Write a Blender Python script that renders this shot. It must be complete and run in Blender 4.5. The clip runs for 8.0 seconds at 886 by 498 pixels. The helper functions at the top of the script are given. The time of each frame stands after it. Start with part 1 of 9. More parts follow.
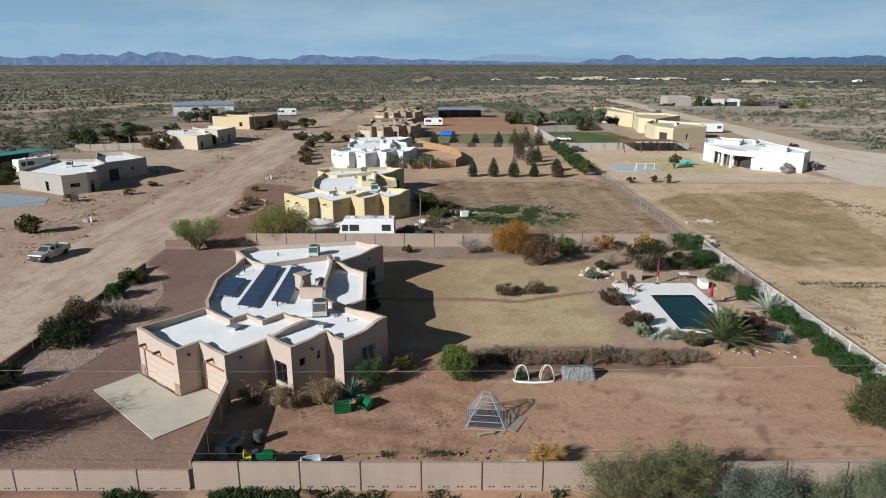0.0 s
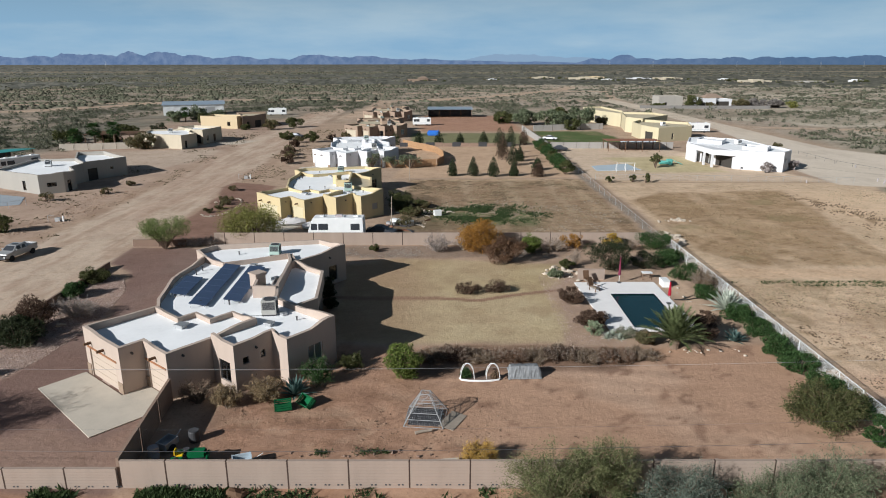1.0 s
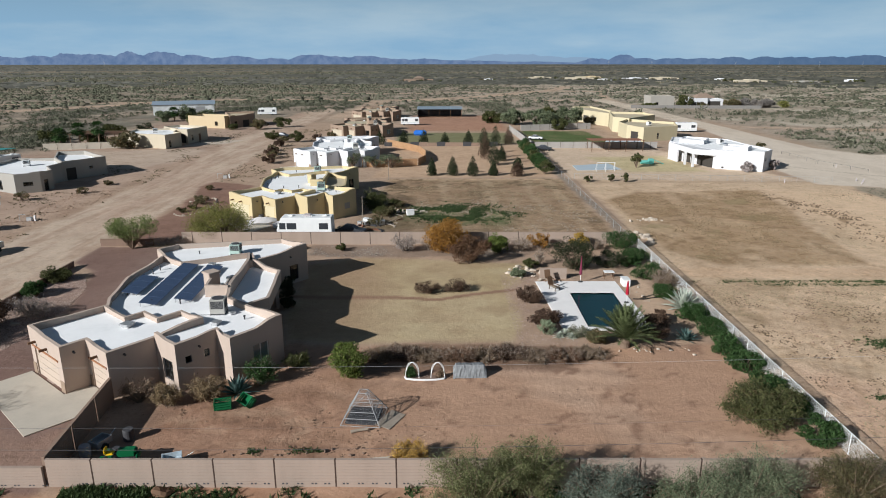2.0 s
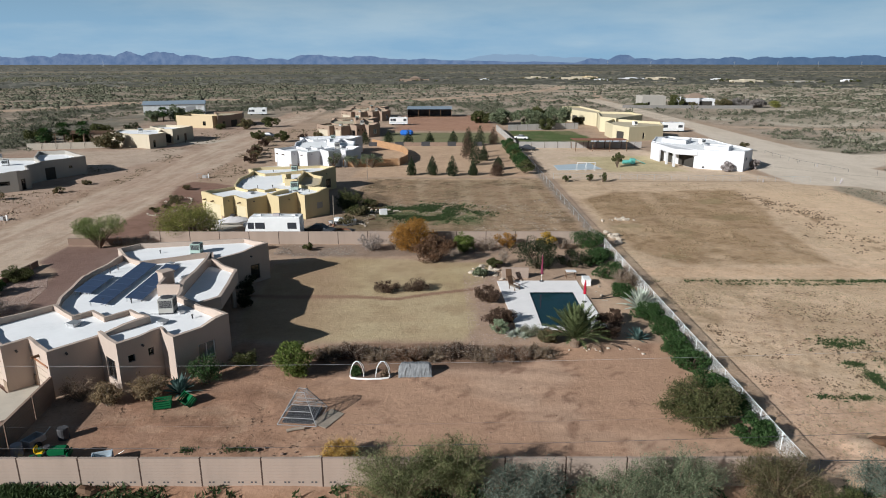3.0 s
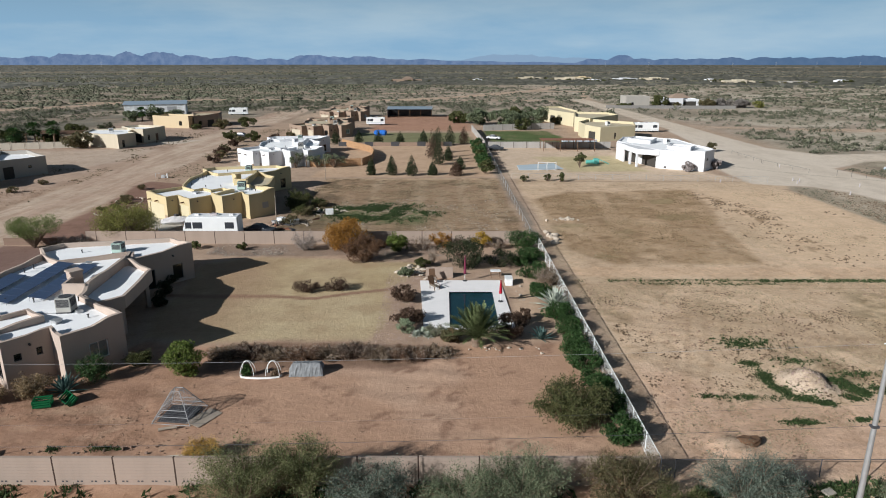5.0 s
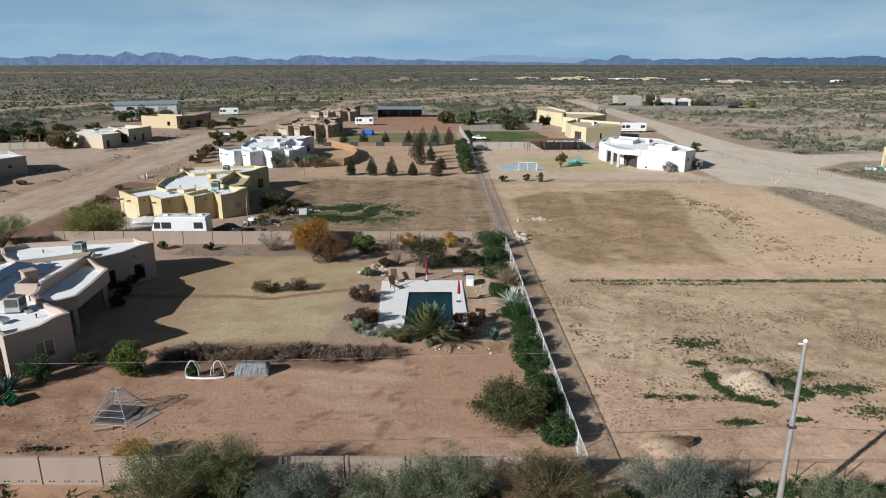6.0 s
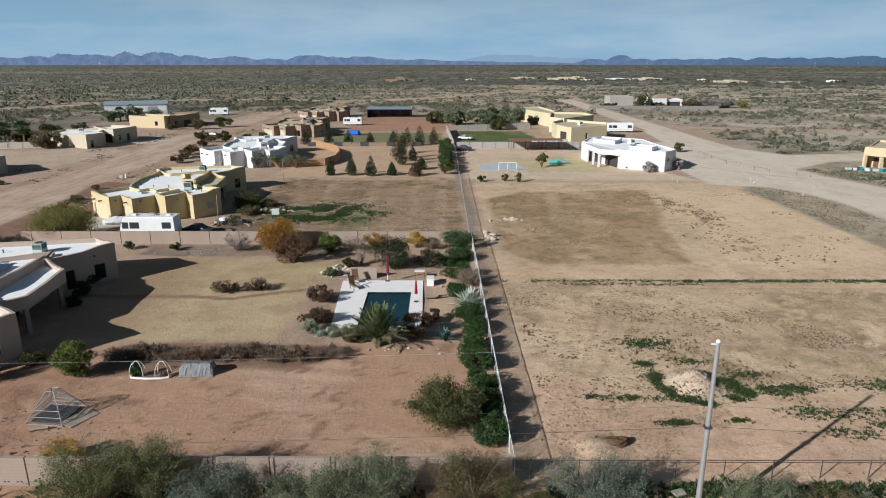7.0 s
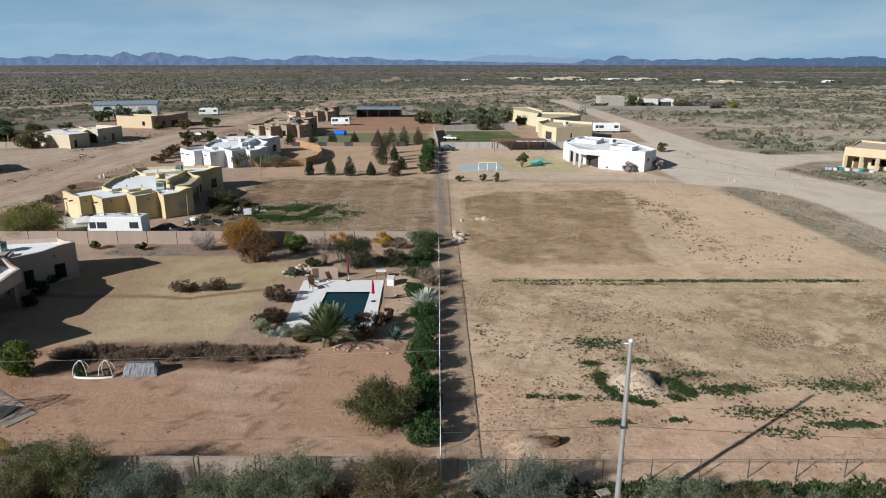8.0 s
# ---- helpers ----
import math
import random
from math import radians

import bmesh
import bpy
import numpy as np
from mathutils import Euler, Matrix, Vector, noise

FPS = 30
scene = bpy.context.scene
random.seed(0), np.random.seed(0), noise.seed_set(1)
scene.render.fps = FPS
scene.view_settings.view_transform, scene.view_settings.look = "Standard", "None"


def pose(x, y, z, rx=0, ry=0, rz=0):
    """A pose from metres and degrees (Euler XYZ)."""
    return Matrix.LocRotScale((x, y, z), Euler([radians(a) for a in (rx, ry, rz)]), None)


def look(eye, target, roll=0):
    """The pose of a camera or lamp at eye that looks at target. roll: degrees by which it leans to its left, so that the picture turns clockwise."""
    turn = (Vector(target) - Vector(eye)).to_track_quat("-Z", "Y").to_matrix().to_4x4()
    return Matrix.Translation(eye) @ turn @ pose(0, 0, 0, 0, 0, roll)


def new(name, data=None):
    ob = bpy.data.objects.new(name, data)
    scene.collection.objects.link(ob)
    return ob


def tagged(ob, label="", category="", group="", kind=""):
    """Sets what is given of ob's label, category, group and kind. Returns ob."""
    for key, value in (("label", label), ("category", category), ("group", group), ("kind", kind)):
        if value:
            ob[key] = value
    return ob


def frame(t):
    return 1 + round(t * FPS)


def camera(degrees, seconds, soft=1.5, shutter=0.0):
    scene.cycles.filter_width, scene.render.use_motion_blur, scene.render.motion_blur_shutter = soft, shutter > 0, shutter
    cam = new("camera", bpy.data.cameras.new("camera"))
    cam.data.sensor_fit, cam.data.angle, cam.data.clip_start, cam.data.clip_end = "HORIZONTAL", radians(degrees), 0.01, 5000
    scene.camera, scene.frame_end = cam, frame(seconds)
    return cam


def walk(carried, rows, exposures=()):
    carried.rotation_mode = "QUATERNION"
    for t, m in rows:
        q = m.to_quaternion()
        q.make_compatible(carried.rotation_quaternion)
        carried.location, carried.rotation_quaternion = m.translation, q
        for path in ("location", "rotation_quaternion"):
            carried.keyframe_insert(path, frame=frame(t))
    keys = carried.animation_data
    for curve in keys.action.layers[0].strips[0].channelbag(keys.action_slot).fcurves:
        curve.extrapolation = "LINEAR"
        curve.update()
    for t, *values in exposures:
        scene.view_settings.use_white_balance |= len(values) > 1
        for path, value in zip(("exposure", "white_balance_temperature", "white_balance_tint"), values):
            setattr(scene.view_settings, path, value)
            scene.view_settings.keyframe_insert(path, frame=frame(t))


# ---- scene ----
cam = camera(67.83, 8.0, soft=1.0)
METRES, EYE, TILT, LEAN, TURN = 35.1, 25.0, -16.3, 0.0, 0.0
ROWS = [
    (0.0, 0.0, 0.0, 0.0, 0.0, 0.0, -0.0),
    (0.5, 0.061, 0.0005, -0.0014, -0.01, -0.01, 0.02),
    (1.0, 0.123, 0.0007, -0.0034, -0.02, -0.01, 0.02),
    (1.5, 0.1853, 0.0013, -0.0045, -0.04, -0.02, 0.02),
    (3.0, 0.3733, 0.0004, -0.0078, -0.04, -0.01, 0.02),
    (3.5, 0.4356, 0.0006, -0.0086, -0.03, -0.01, 0.02),
    (4.0, 0.4981, 0.0008, -0.0092, -0.05, 0.01, 0.0),
    (4.5, 0.5608, 0.001, -0.0097, -0.04, 0.01, -0.0),
    (6.0, 0.7486, 0.0016, -0.0103, 0.01, 0.03, -0.01),
    (6.5, 0.8114, 0.0023, -0.0101, 0.0, 0.02, -0.01),
    (7.0, 0.8743, 0.0026, -0.01, -0.01, 0.03, -0.02),
    (7.5, 0.9372, 0.0033, -0.0106, -0.02, 0.04, -0.03),
    (8.0, 0.9999, 0.0043, -0.0116, -0.05, 0.05, -0.02),
]
walk(cam, [(t, pose(0, 0, EYE, TILT, LEAN, TURN) @ pose(METRES * x, METRES * y, METRES * z, 90 + pitch, roll, yaw)) for t, x, y, z, yaw, pitch, roll in ROWS])

# ---- light ----
SUN_ELEV, SUN_DIR = 24.9, 37.4
VEIL_BLUE, VEIL_WHITE = (8.6, 15.2, 22.0, 1), (13.0, 18.6, 23.6, 1)
sun_data = bpy.data.lights.new("sun", "SUN")
sun_data.energy, sun_data.angle, sun_data.color = 5.15, radians(0.6), (0.98, 0.985, 0.972)
sun = new("sun", sun_data)
to_sun = Vector((-math.cos(radians(SUN_DIR)) * math.cos(radians(SUN_ELEV)), -math.sin(radians(SUN_DIR)) * math.cos(radians(SUN_ELEV)), math.sin(radians(SUN_ELEV))))
sun.matrix_world = look((0, 0, 200), Vector((0, 0, 200)) - to_sun)
world = bpy.data.worlds.new("sky")
scene.world = world
world.use_nodes = True
wn, wl = world.node_tree.nodes, world.node_tree.links
sky = wn.new("ShaderNodeTexSky")
sky.sky_type, sky.sun_disc, sky.sun_elevation = "NISHITA", False, radians(SUN_ELEV)
sky.sun_rotation = math.atan2(to_sun.x, to_sun.y)
sky.air_density, sky.dust_density, sky.ozone_density = 1.0, 0.6, 1.2
coord = wn.new("ShaderNodeTexCoord")
stretch = wn.new("ShaderNodeMapping")
stretch.inputs["Scale"].default_value = (2.2, 2.2, 11.0)
stretch.inputs["Rotation"].default_value = (0.06, 0.16, 0)
cloud = wn.new("ShaderNodeTexNoise")
cloud.inputs["Scale"].default_value, cloud.inputs["Detail"].default_value, cloud.inputs["Roughness"].default_value = 1.7, 6, 0.55
ramp = wn.new("ShaderNodeMapRange")
ramp.inputs["From Min"].default_value, ramp.inputs["From Max"].default_value = 0.40, 0.66
veil = wn.new("ShaderNodeMix")
veil.data_type = "RGBA"
veil.inputs["A"].default_value, veil.inputs["B"].default_value = (VEIL_BLUE, VEIL_WHITE)
mixer = wn.new("ShaderNodeMix")
mixer.data_type = "RGBA"
height = wn.new("ShaderNodeSeparateXYZ")
haze = wn.new("ShaderNodeMapRange")
haze.interpolation_type = "SMOOTHSTEP"
haze.inputs["From Min"].default_value, haze.inputs["From Max"].default_value = 0.01, 0.22
haze.inputs["To Min"].default_value, haze.inputs["To Max"].default_value = 0.92, 0.06
for a, b in ((coord.outputs["Generated"], height.inputs["Vector"]), (height.outputs["Z"], haze.inputs["Value"]), (haze.outputs["Result"], mixer.inputs["Factor"]), (coord.outputs["Generated"], stretch.inputs["Vector"]), (stretch.outputs["Vector"], cloud.inputs["Vector"]), (cloud.outputs["Fac"], ramp.inputs["Value"]), (ramp.outputs["Result"], veil.inputs["Factor"]), (veil.outputs["Result"], mixer.inputs["B"]), (sky.outputs["Color"], mixer.inputs["A"]), (mixer.outputs["Result"], wn["Background"].inputs["Color"])):
    wl.new(a, b)
wn["Background"].inputs["Strength"].default_value = 0.0258
scene.view_settings.exposure = 0.22


# ---- materials ----
def shader(name, rough=0.9, metal=0.0):
    m = bpy.data.materials.new(name)
    m.use_nodes = True
    b = m.node_tree.nodes["Principled BSDF"]
    b.inputs["Roughness"].default_value, b.inputs["Metallic"].default_value = rough, metal
    b.inputs["Specular IOR Level"].default_value = 0.25
    return m, m.node_tree.nodes, m.node_tree.links, b


def noise_node(n, l, scale, detail=4, rough=0.6, vector=None):
    t = n.new("ShaderNodeTexNoise")
    t.inputs["Scale"].default_value, t.inputs["Detail"].default_value, t.inputs["Roughness"].default_value = scale, detail, rough
    if vector is None:
        g = n.new("ShaderNodeNewGeometry")
        vector = g.outputs["Position"]
    l.new(vector, t.inputs["Vector"])
    return t.outputs["Fac"]


def blend(n, l, a, b, fac, mode="MIX"):
    x = n.new("ShaderNodeMix")
    x.data_type, x.blend_type = "RGBA", mode
    for key, val in (("A", a), ("B", b)):
        if isinstance(val, tuple):
            x.inputs[key].default_value = (*val, 1)
        else:
            l.new(val, x.inputs[key])
    if isinstance(fac, (int, float)):
        x.inputs["Factor"].default_value = fac
    else:
        l.new(fac, x.inputs["Factor"])
    return x.outputs["Result"]


def span(n, l, value, lo, hi, to_lo=0.0, to_hi=1.0):
    r = n.new("ShaderNodeMapRange")
    r.inputs["From Min"].default_value, r.inputs["From Max"].default_value = lo, hi
    r.inputs["To Min"].default_value, r.inputs["To Max"].default_value = to_lo, to_hi
    l.new(value, r.inputs["Value"])
    return r.outputs["Result"]


def relief(n, l, b, height, strength, distance=0.02):
    u = n.new("ShaderNodeBump")
    u.inputs["Strength"].default_value, u.inputs["Distance"].default_value = strength, distance
    l.new(height, u.inputs["Height"])
    l.new(u.outputs["Normal"], b.inputs["Normal"])


def worn(name, colour, dark=0.75, light=1.15, scale=0.8, grain=14.0, rough=0.9, bump=0.3, metal=0.0, streak=False):
    """A plain surface with stains at one scale and grain at another."""
    m, n, l, b = shader(name, rough, metal)
    g = n.new("ShaderNodeNewGeometry")
    vec = g.outputs["Position"]
    if streak:
        mp = n.new("ShaderNodeMapping")
        mp.inputs["Scale"].default_value = (1, 1, 0.15)
        l.new(vec, mp.inputs["Vector"])
        vec = mp.outputs["Vector"]
    big = noise_node(n, l, scale, 5, 0.65, vec)
    fine = noise_node(n, l, grain, 3, 0.7, g.outputs["Position"])
    lo, hi = tuple(c * dark for c in colour), tuple(min(0.95, c * light) for c in colour)
    c1 = blend(n, l, lo, hi, span(n, l, big, 0.3, 0.7))
    c2 = blend(n, l, c1, colour, span(n, l, fine, 0.35, 0.65, 0.15, 0.75))
    l.new(c2, b.inputs["Base Color"])
    if bump:
        relief(n, l, b, fine, bump)
    return m


def leafy(name, dark, light, dry=None, dry_part=0.0, through_light=0.25):
    """Foliage: each leaf has its own shade; light comes through a little."""
    m, n, l, b = shader(name, 0.7)
    g = n.new("ShaderNodeNewGeometry")
    c = blend(n, l, dark, light, g.outputs["Random Per Island"])
    patch = noise_node(n, l, 1.3, 3, 0.6, g.outputs["Position"])
    if dry:
        c = blend(n, l, c, dry, span(n, l, patch, 0.62 - dry_part, 0.72 - dry_part))
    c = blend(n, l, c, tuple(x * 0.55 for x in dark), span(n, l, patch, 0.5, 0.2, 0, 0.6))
    l.new(c, b.inputs["Base Color"])
    t = n.new("ShaderNodeBsdfTranslucent")
    l.new(c, t.inputs["Color"])
    x = n.new("ShaderNodeMixShader")
    x.inputs["Fac"].default_value = through_light
    l.new(b.outputs["BSDF"], x.inputs[1])
    l.new(t.outputs["BSDF"], x.inputs[2])
    l.new(x.outputs["Shader"], n["Material Output"].inputs["Surface"])
    return m


def glassy(name, tint=(0.85, 0.9, 0.92), rough=0.03):
    m, n, l, b = shader(name, rough)
    b.inputs["Base Color"].default_value = (*tint, 1)
    b.inputs["Transmission Weight"].default_value = 1.0
    b.inputs["Specular IOR Level"].default_value = 0.5
    return m


TAN = worn("tan_stucco", (0.44, 0.355, 0.30), 0.88, 1.08, 0.5, 9.0, 0.95, 0.35, streak=True)
YELLOW = worn("yellow_stucco", (0.515, 0.42, 0.25), 0.88, 1.08, 0.5, 9.0, 0.95, 0.35, streak=True)
PALE_YELLOW = worn("pale_yellow_stucco", (0.53, 0.465, 0.315), 0.9, 1.06, 0.4, 9.0, 0.95, 0.3, streak=True)
WHITE = worn("white_stucco", (0.62, 0.625, 0.645), 0.88, 1.05, 0.5, 9.0, 0.95, 0.3, streak=True)
BROWN = worn("brown_stucco", (0.285, 0.21, 0.16), 0.85, 1.1, 0.5, 9.0, 0.95, 0.3, streak=True)
SAND = worn("sand_stucco", (0.48, 0.42, 0.325), 0.88, 1.08, 0.5, 9.0, 0.95, 0.3, streak=True)
ORANGE_TAN = worn("orange_tan_stucco", (0.53, 0.425, 0.28), 0.9, 1.06, 0.4, 9.0, 0.95, 0.3, streak=True)
GREY_STUCCO = worn("grey_stucco", (0.335, 0.315, 0.285), 0.9, 1.06, 0.4, 9.0, 0.95, 0.3, streak=True)
ROOF_WHITE = worn("white_roof_coating", (0.86, 0.87, 0.88), 0.88, 1.06, 0.35, 2.5, 0.75, 0.15)
ROOF_TAN = worn("tan_roof_coating", (0.50, 0.43, 0.31), 0.85, 1.1, 0.35, 2.5, 0.85, 0.2)
BLOCK = worn("tan_block", (0.35, 0.275, 0.228), 0.85, 1.1, 0.7, 12.0, 0.95, 0.4, streak=True)
BLOCK_GREY = worn("grey_block", (0.36, 0.34, 0.32), 0.85, 1.1, 0.7, 12.0, 0.95, 0.4, streak=True)
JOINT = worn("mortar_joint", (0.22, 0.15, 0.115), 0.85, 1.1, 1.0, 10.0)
CONCRETE = worn("concrete", (0.50, 0.45, 0.38), 0.82, 1.08, 0.6, 8.0, 0.9, 0.2)
PATIO_WHITE = worn("white_pool_deck", (0.80, 0.78, 0.77), 0.9, 1.05, 0.8, 5.0, 0.8, 0.15)
DOOR_TAN = worn("tan_garage_door", (0.46, 0.375, 0.31), 0.93, 1.05, 0.6, 6.0, 0.7, 0.05)
WOOD_RED = worn("red_brown_timber", (0.29, 0.13, 0.065), 0.7, 1.2, 2.0, 20.0, 0.75, 0.2)
WOOD_DARK = worn("dark_timber", (0.13, 0.075, 0.045), 0.7, 1.3, 2.0, 20.0, 0.8, 0.2)
WOOD_GREY = worn("weathered_timber", (0.32, 0.27, 0.22), 0.7, 1.2, 2.0, 20.0, 0.85, 0.2)
WOOD_FENCE = worn("cedar_fence_board", (0.37, 0.22, 0.12), 0.75, 1.2, 1.0, 14.0, 0.85, 0.2)
STONE_VENEER = worn("brown_stone_veneer", (0.26, 0.19, 0.14), 0.6, 1.4, 3.0, 9.0, 0.9, 0.6)
ROCK = worn("pale_rock", (0.47, 0.40, 0.33), 0.7, 1.2, 1.5, 9.0, 0.95, 0.5)
METAL_GREY = worn("galvanised_steel", (0.50, 0.51, 0.52), 0.8, 1.1, 2.0, 20.0, 0.45, 0.05, 0.7)
METAL_WHITE = worn("white_painted_metal", (0.76, 0.77, 0.77), 0.9, 1.05, 1.0, 9.0, 0.45, 0.03)
METAL_DARK = worn("dark_metal", (0.06, 0.06, 0.065), 0.7, 1.3, 2.0, 9.0, 0.5, 0.05)
AC_BEIGE = worn("grey_beige_metal", (0.42, 0.41, 0.38), 0.9, 1.05, 2.0, 9.0, 0.5, 0.03)
TUBE_GREY = worn("grey_tube", (0.29, 0.30, 0.31), 0.85, 1.1, 2.0, 9.0, 0.6, 0.05)
AC_GREEN = worn("pale_green_metal", (0.38, 0.50, 0.45), 0.9, 1.05, 2.0, 9.0, 0.5, 0.03)
GREEN_PAINT = worn("green_paint", (0.006, 0.12, 0.045), 0.8, 1.1, 2.0, 9.0, 0.4, 0.03)
YELLOW_PAINT = worn("yellow_paint", (0.75, 0.50, 0.02), 0.8, 1.1, 2.0, 9.0, 0.4, 0.03)
BLUE_TARP = worn("blue_tarp", (0.03, 0.17, 0.60), 0.8, 1.1, 2.0, 9.0, 0.6, 0.2)
BLUE_METAL = worn("blue_sheet_metal", (0.24, 0.30, 0.36), 0.85, 1.1, 0.3, 4.0, 0.5, 0.05)
TEAL_METAL = worn("teal_sheet_metal", (0.03, 0.20, 0.20), 0.85, 1.1, 0.3, 4.0, 0.5, 0.05)
PALE_BLUE = worn("pale_blue_paint", (0.44, 0.51, 0.56), 0.9, 1.05, 0.5, 5.0, 0.6, 0.05)
RED_CLOTH = worn("red_cloth", (0.36, 0.012, 0.03), 0.8, 1.1, 3.0, 20.0, 0.9, 0.1)
GREY_CLOTH = worn("grey_cover", (0.45, 0.41, 0.42), 0.8, 1.1, 1.5, 10.0, 0.9, 0.2)
BLACK_RUBBER = worn("black_rubber", (0.025, 0.025, 0.025), 0.8, 1.3, 4.0, 20.0, 0.85, 0.05)
CAR_SILVER = worn("silver_car_paint", (0.42, 0.42, 0.42), 0.95, 1.03, 1.0, 9.0, 0.3, 0.0, 0.3)
CAR_DARK = worn("dark_car_paint", (0.05, 0.055, 0.065), 0.9, 1.1, 1.0, 9.0, 0.3, 0.0, 0.2)
RUST = worn("rusty_sheet", (0.24, 0.11, 0.07), 0.7, 1.3, 0.6, 6.0, 0.9, 0.2)
BARK = worn("bark", (0.16, 0.115, 0.085), 0.7, 1.3, 3.0, 25.0, 0.95, 0.4)
TWIG = worn("bare_twig", (0.30, 0.25, 0.21), 0.7, 1.2, 3.0, 25.0, 0.95, 0.2)
# base colour lifted: part of the sky glare is painted in
SOLAR = worn("solar_cell", (0.050, 0.080, 0.15), 0.85, 1.15, 0.8, 6.0, 0.3, 0.0)
SOLAR.node_tree.nodes["Principled BSDF"].inputs["Specular IOR Level"].default_value = 0.6
GLASS = glassy("window_glass", (0.55, 0.6, 0.62))
# near-black colour that stands in for unlit rooms and porches
DARK_IN = worn("dark_interior", (0.05, 0.045, 0.04), 0.8, 1.2, 1.0, 9.0)
CURTAIN = worn("pale_blue_curtain", (0.44, 0.56, 0.60), 0.9, 1.05, 2.0, 9.0, 0.8, 0.1)
POOL_TILE = worn("pool_plaster", (0.06, 0.13, 0.155), 0.8, 1.15, 0.7, 6.0, 0.8, 0.1)

MESQUITE = leafy("grey_green_leaf", (0.068, 0.09, 0.048), (0.255, 0.29, 0.18))
MESQUITE_BROWN = leafy("olive_brown_leaf", (0.07, 0.065, 0.03), (0.17, 0.15, 0.075), (0.20, 0.13, 0.07), 0.08)
OLEANDER = leafy("dark_green_leaf", (0.018, 0.045, 0.012), (0.06, 0.12, 0.035))
LIME = leafy("bright_green_leaf", (0.05, 0.082, 0.016), (0.19, 0.235, 0.055))
OLIVE = leafy("olive_leaf", (0.045, 0.055, 0.018), (0.12, 0.125, 0.045))
BRUSH_GREEN = leafy("brush_leaf", (0.04, 0.05, 0.018), (0.15, 0.15, 0.06), (0.13, 0.085, 0.045), 0.02)
ACACIA_OLIVE = leafy("acacia_leaf", (0.07, 0.082, 0.03), (0.25, 0.262, 0.125))
ACACIA_BLUE = leafy("blue_acacia_leaf", (0.06, 0.08, 0.06), (0.215, 0.255, 0.205))
GREY_BRUSH = leafy("grey_brush", (0.12, 0.108, 0.10), (0.26, 0.235, 0.22), through_light=0.1)
PALE_GREEN = leafy("pale_green_leaf", (0.16, 0.20, 0.12), (0.36, 0.42, 0.28))
TAN_BRUSH = leafy("tan_brush", (0.15, 0.105, 0.055), (0.34, 0.25, 0.145), through_light=0.1)
RED_BROWN = leafy("red_brown_leaf", (0.075, 0.04, 0.022), (0.215, 0.12, 0.07))
OLIVE_YELLOW = leafy("olive_yellow_leaf", (0.115, 0.12, 0.028), (0.30, 0.295, 0.09))
PALO_VERDE = leafy("palo_verde_leaf", (0.10, 0.13, 0.04), (0.27, 0.32, 0.12))
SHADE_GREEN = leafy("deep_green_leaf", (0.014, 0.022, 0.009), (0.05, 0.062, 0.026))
ORANGE = leafy("orange_leaf", (0.22, 0.10, 0.02), (0.43, 0.225, 0.05))
GOLD = leafy("golden_leaf", (0.28, 0.17, 0.02), (0.55, 0.36, 0.06))
RUSSET = leafy("russet_leaf", (0.05, 0.030, 0.021), (0.14, 0.085, 0.056))
DRY = leafy("dry_brush", (0.09, 0.06, 0.038), (0.235, 0.165, 0.105), through_light=0.1)
GREY_TWIGS = leafy("grey_twigs", (0.20, 0.17, 0.16), (0.42, 0.37, 0.36), through_light=0.1)
PALE_AGAVE = leafy("pale_agave_leaf", (0.38, 0.42, 0.35), (0.62, 0.65, 0.57))
BLUE_AGAVE = leafy("blue_agave_leaf", (0.05, 0.10, 0.09), (0.16, 0.25, 0.23))
PALM = leafy("palm_leaf", (0.06, 0.082, 0.03), (0.22, 0.255, 0.115))
CONIFER = leafy("conifer_needle", (0.016, 0.026, 0.010), (0.052, 0.068, 0.028))
SCRUB = leafy("desert_scrub", (0.068, 0.074, 0.047), (0.185, 0.19, 0.132), (0.23, 0.205, 0.155), 0.0)
FAR_SCRUB = leafy("far_thicket", (0.042, 0.044, 0.036), (0.10, 0.096, 0.08), through_light=0.0)
# block colour with the side wall's shade in it; also dark fence panels
DARKENED_BLOCK = worn("darkened_block", (0.27, 0.19, 0.145), 0.85, 1.1, 0.7, 12.0, 0.95, 0.4)
STRAW = leafy("golden_straw", (0.36, 0.215, 0.05), (0.60, 0.39, 0.115), through_light=0.15)
WEED = leafy("green_weed", (0.026, 0.05, 0.016), (0.078, 0.115, 0.042))


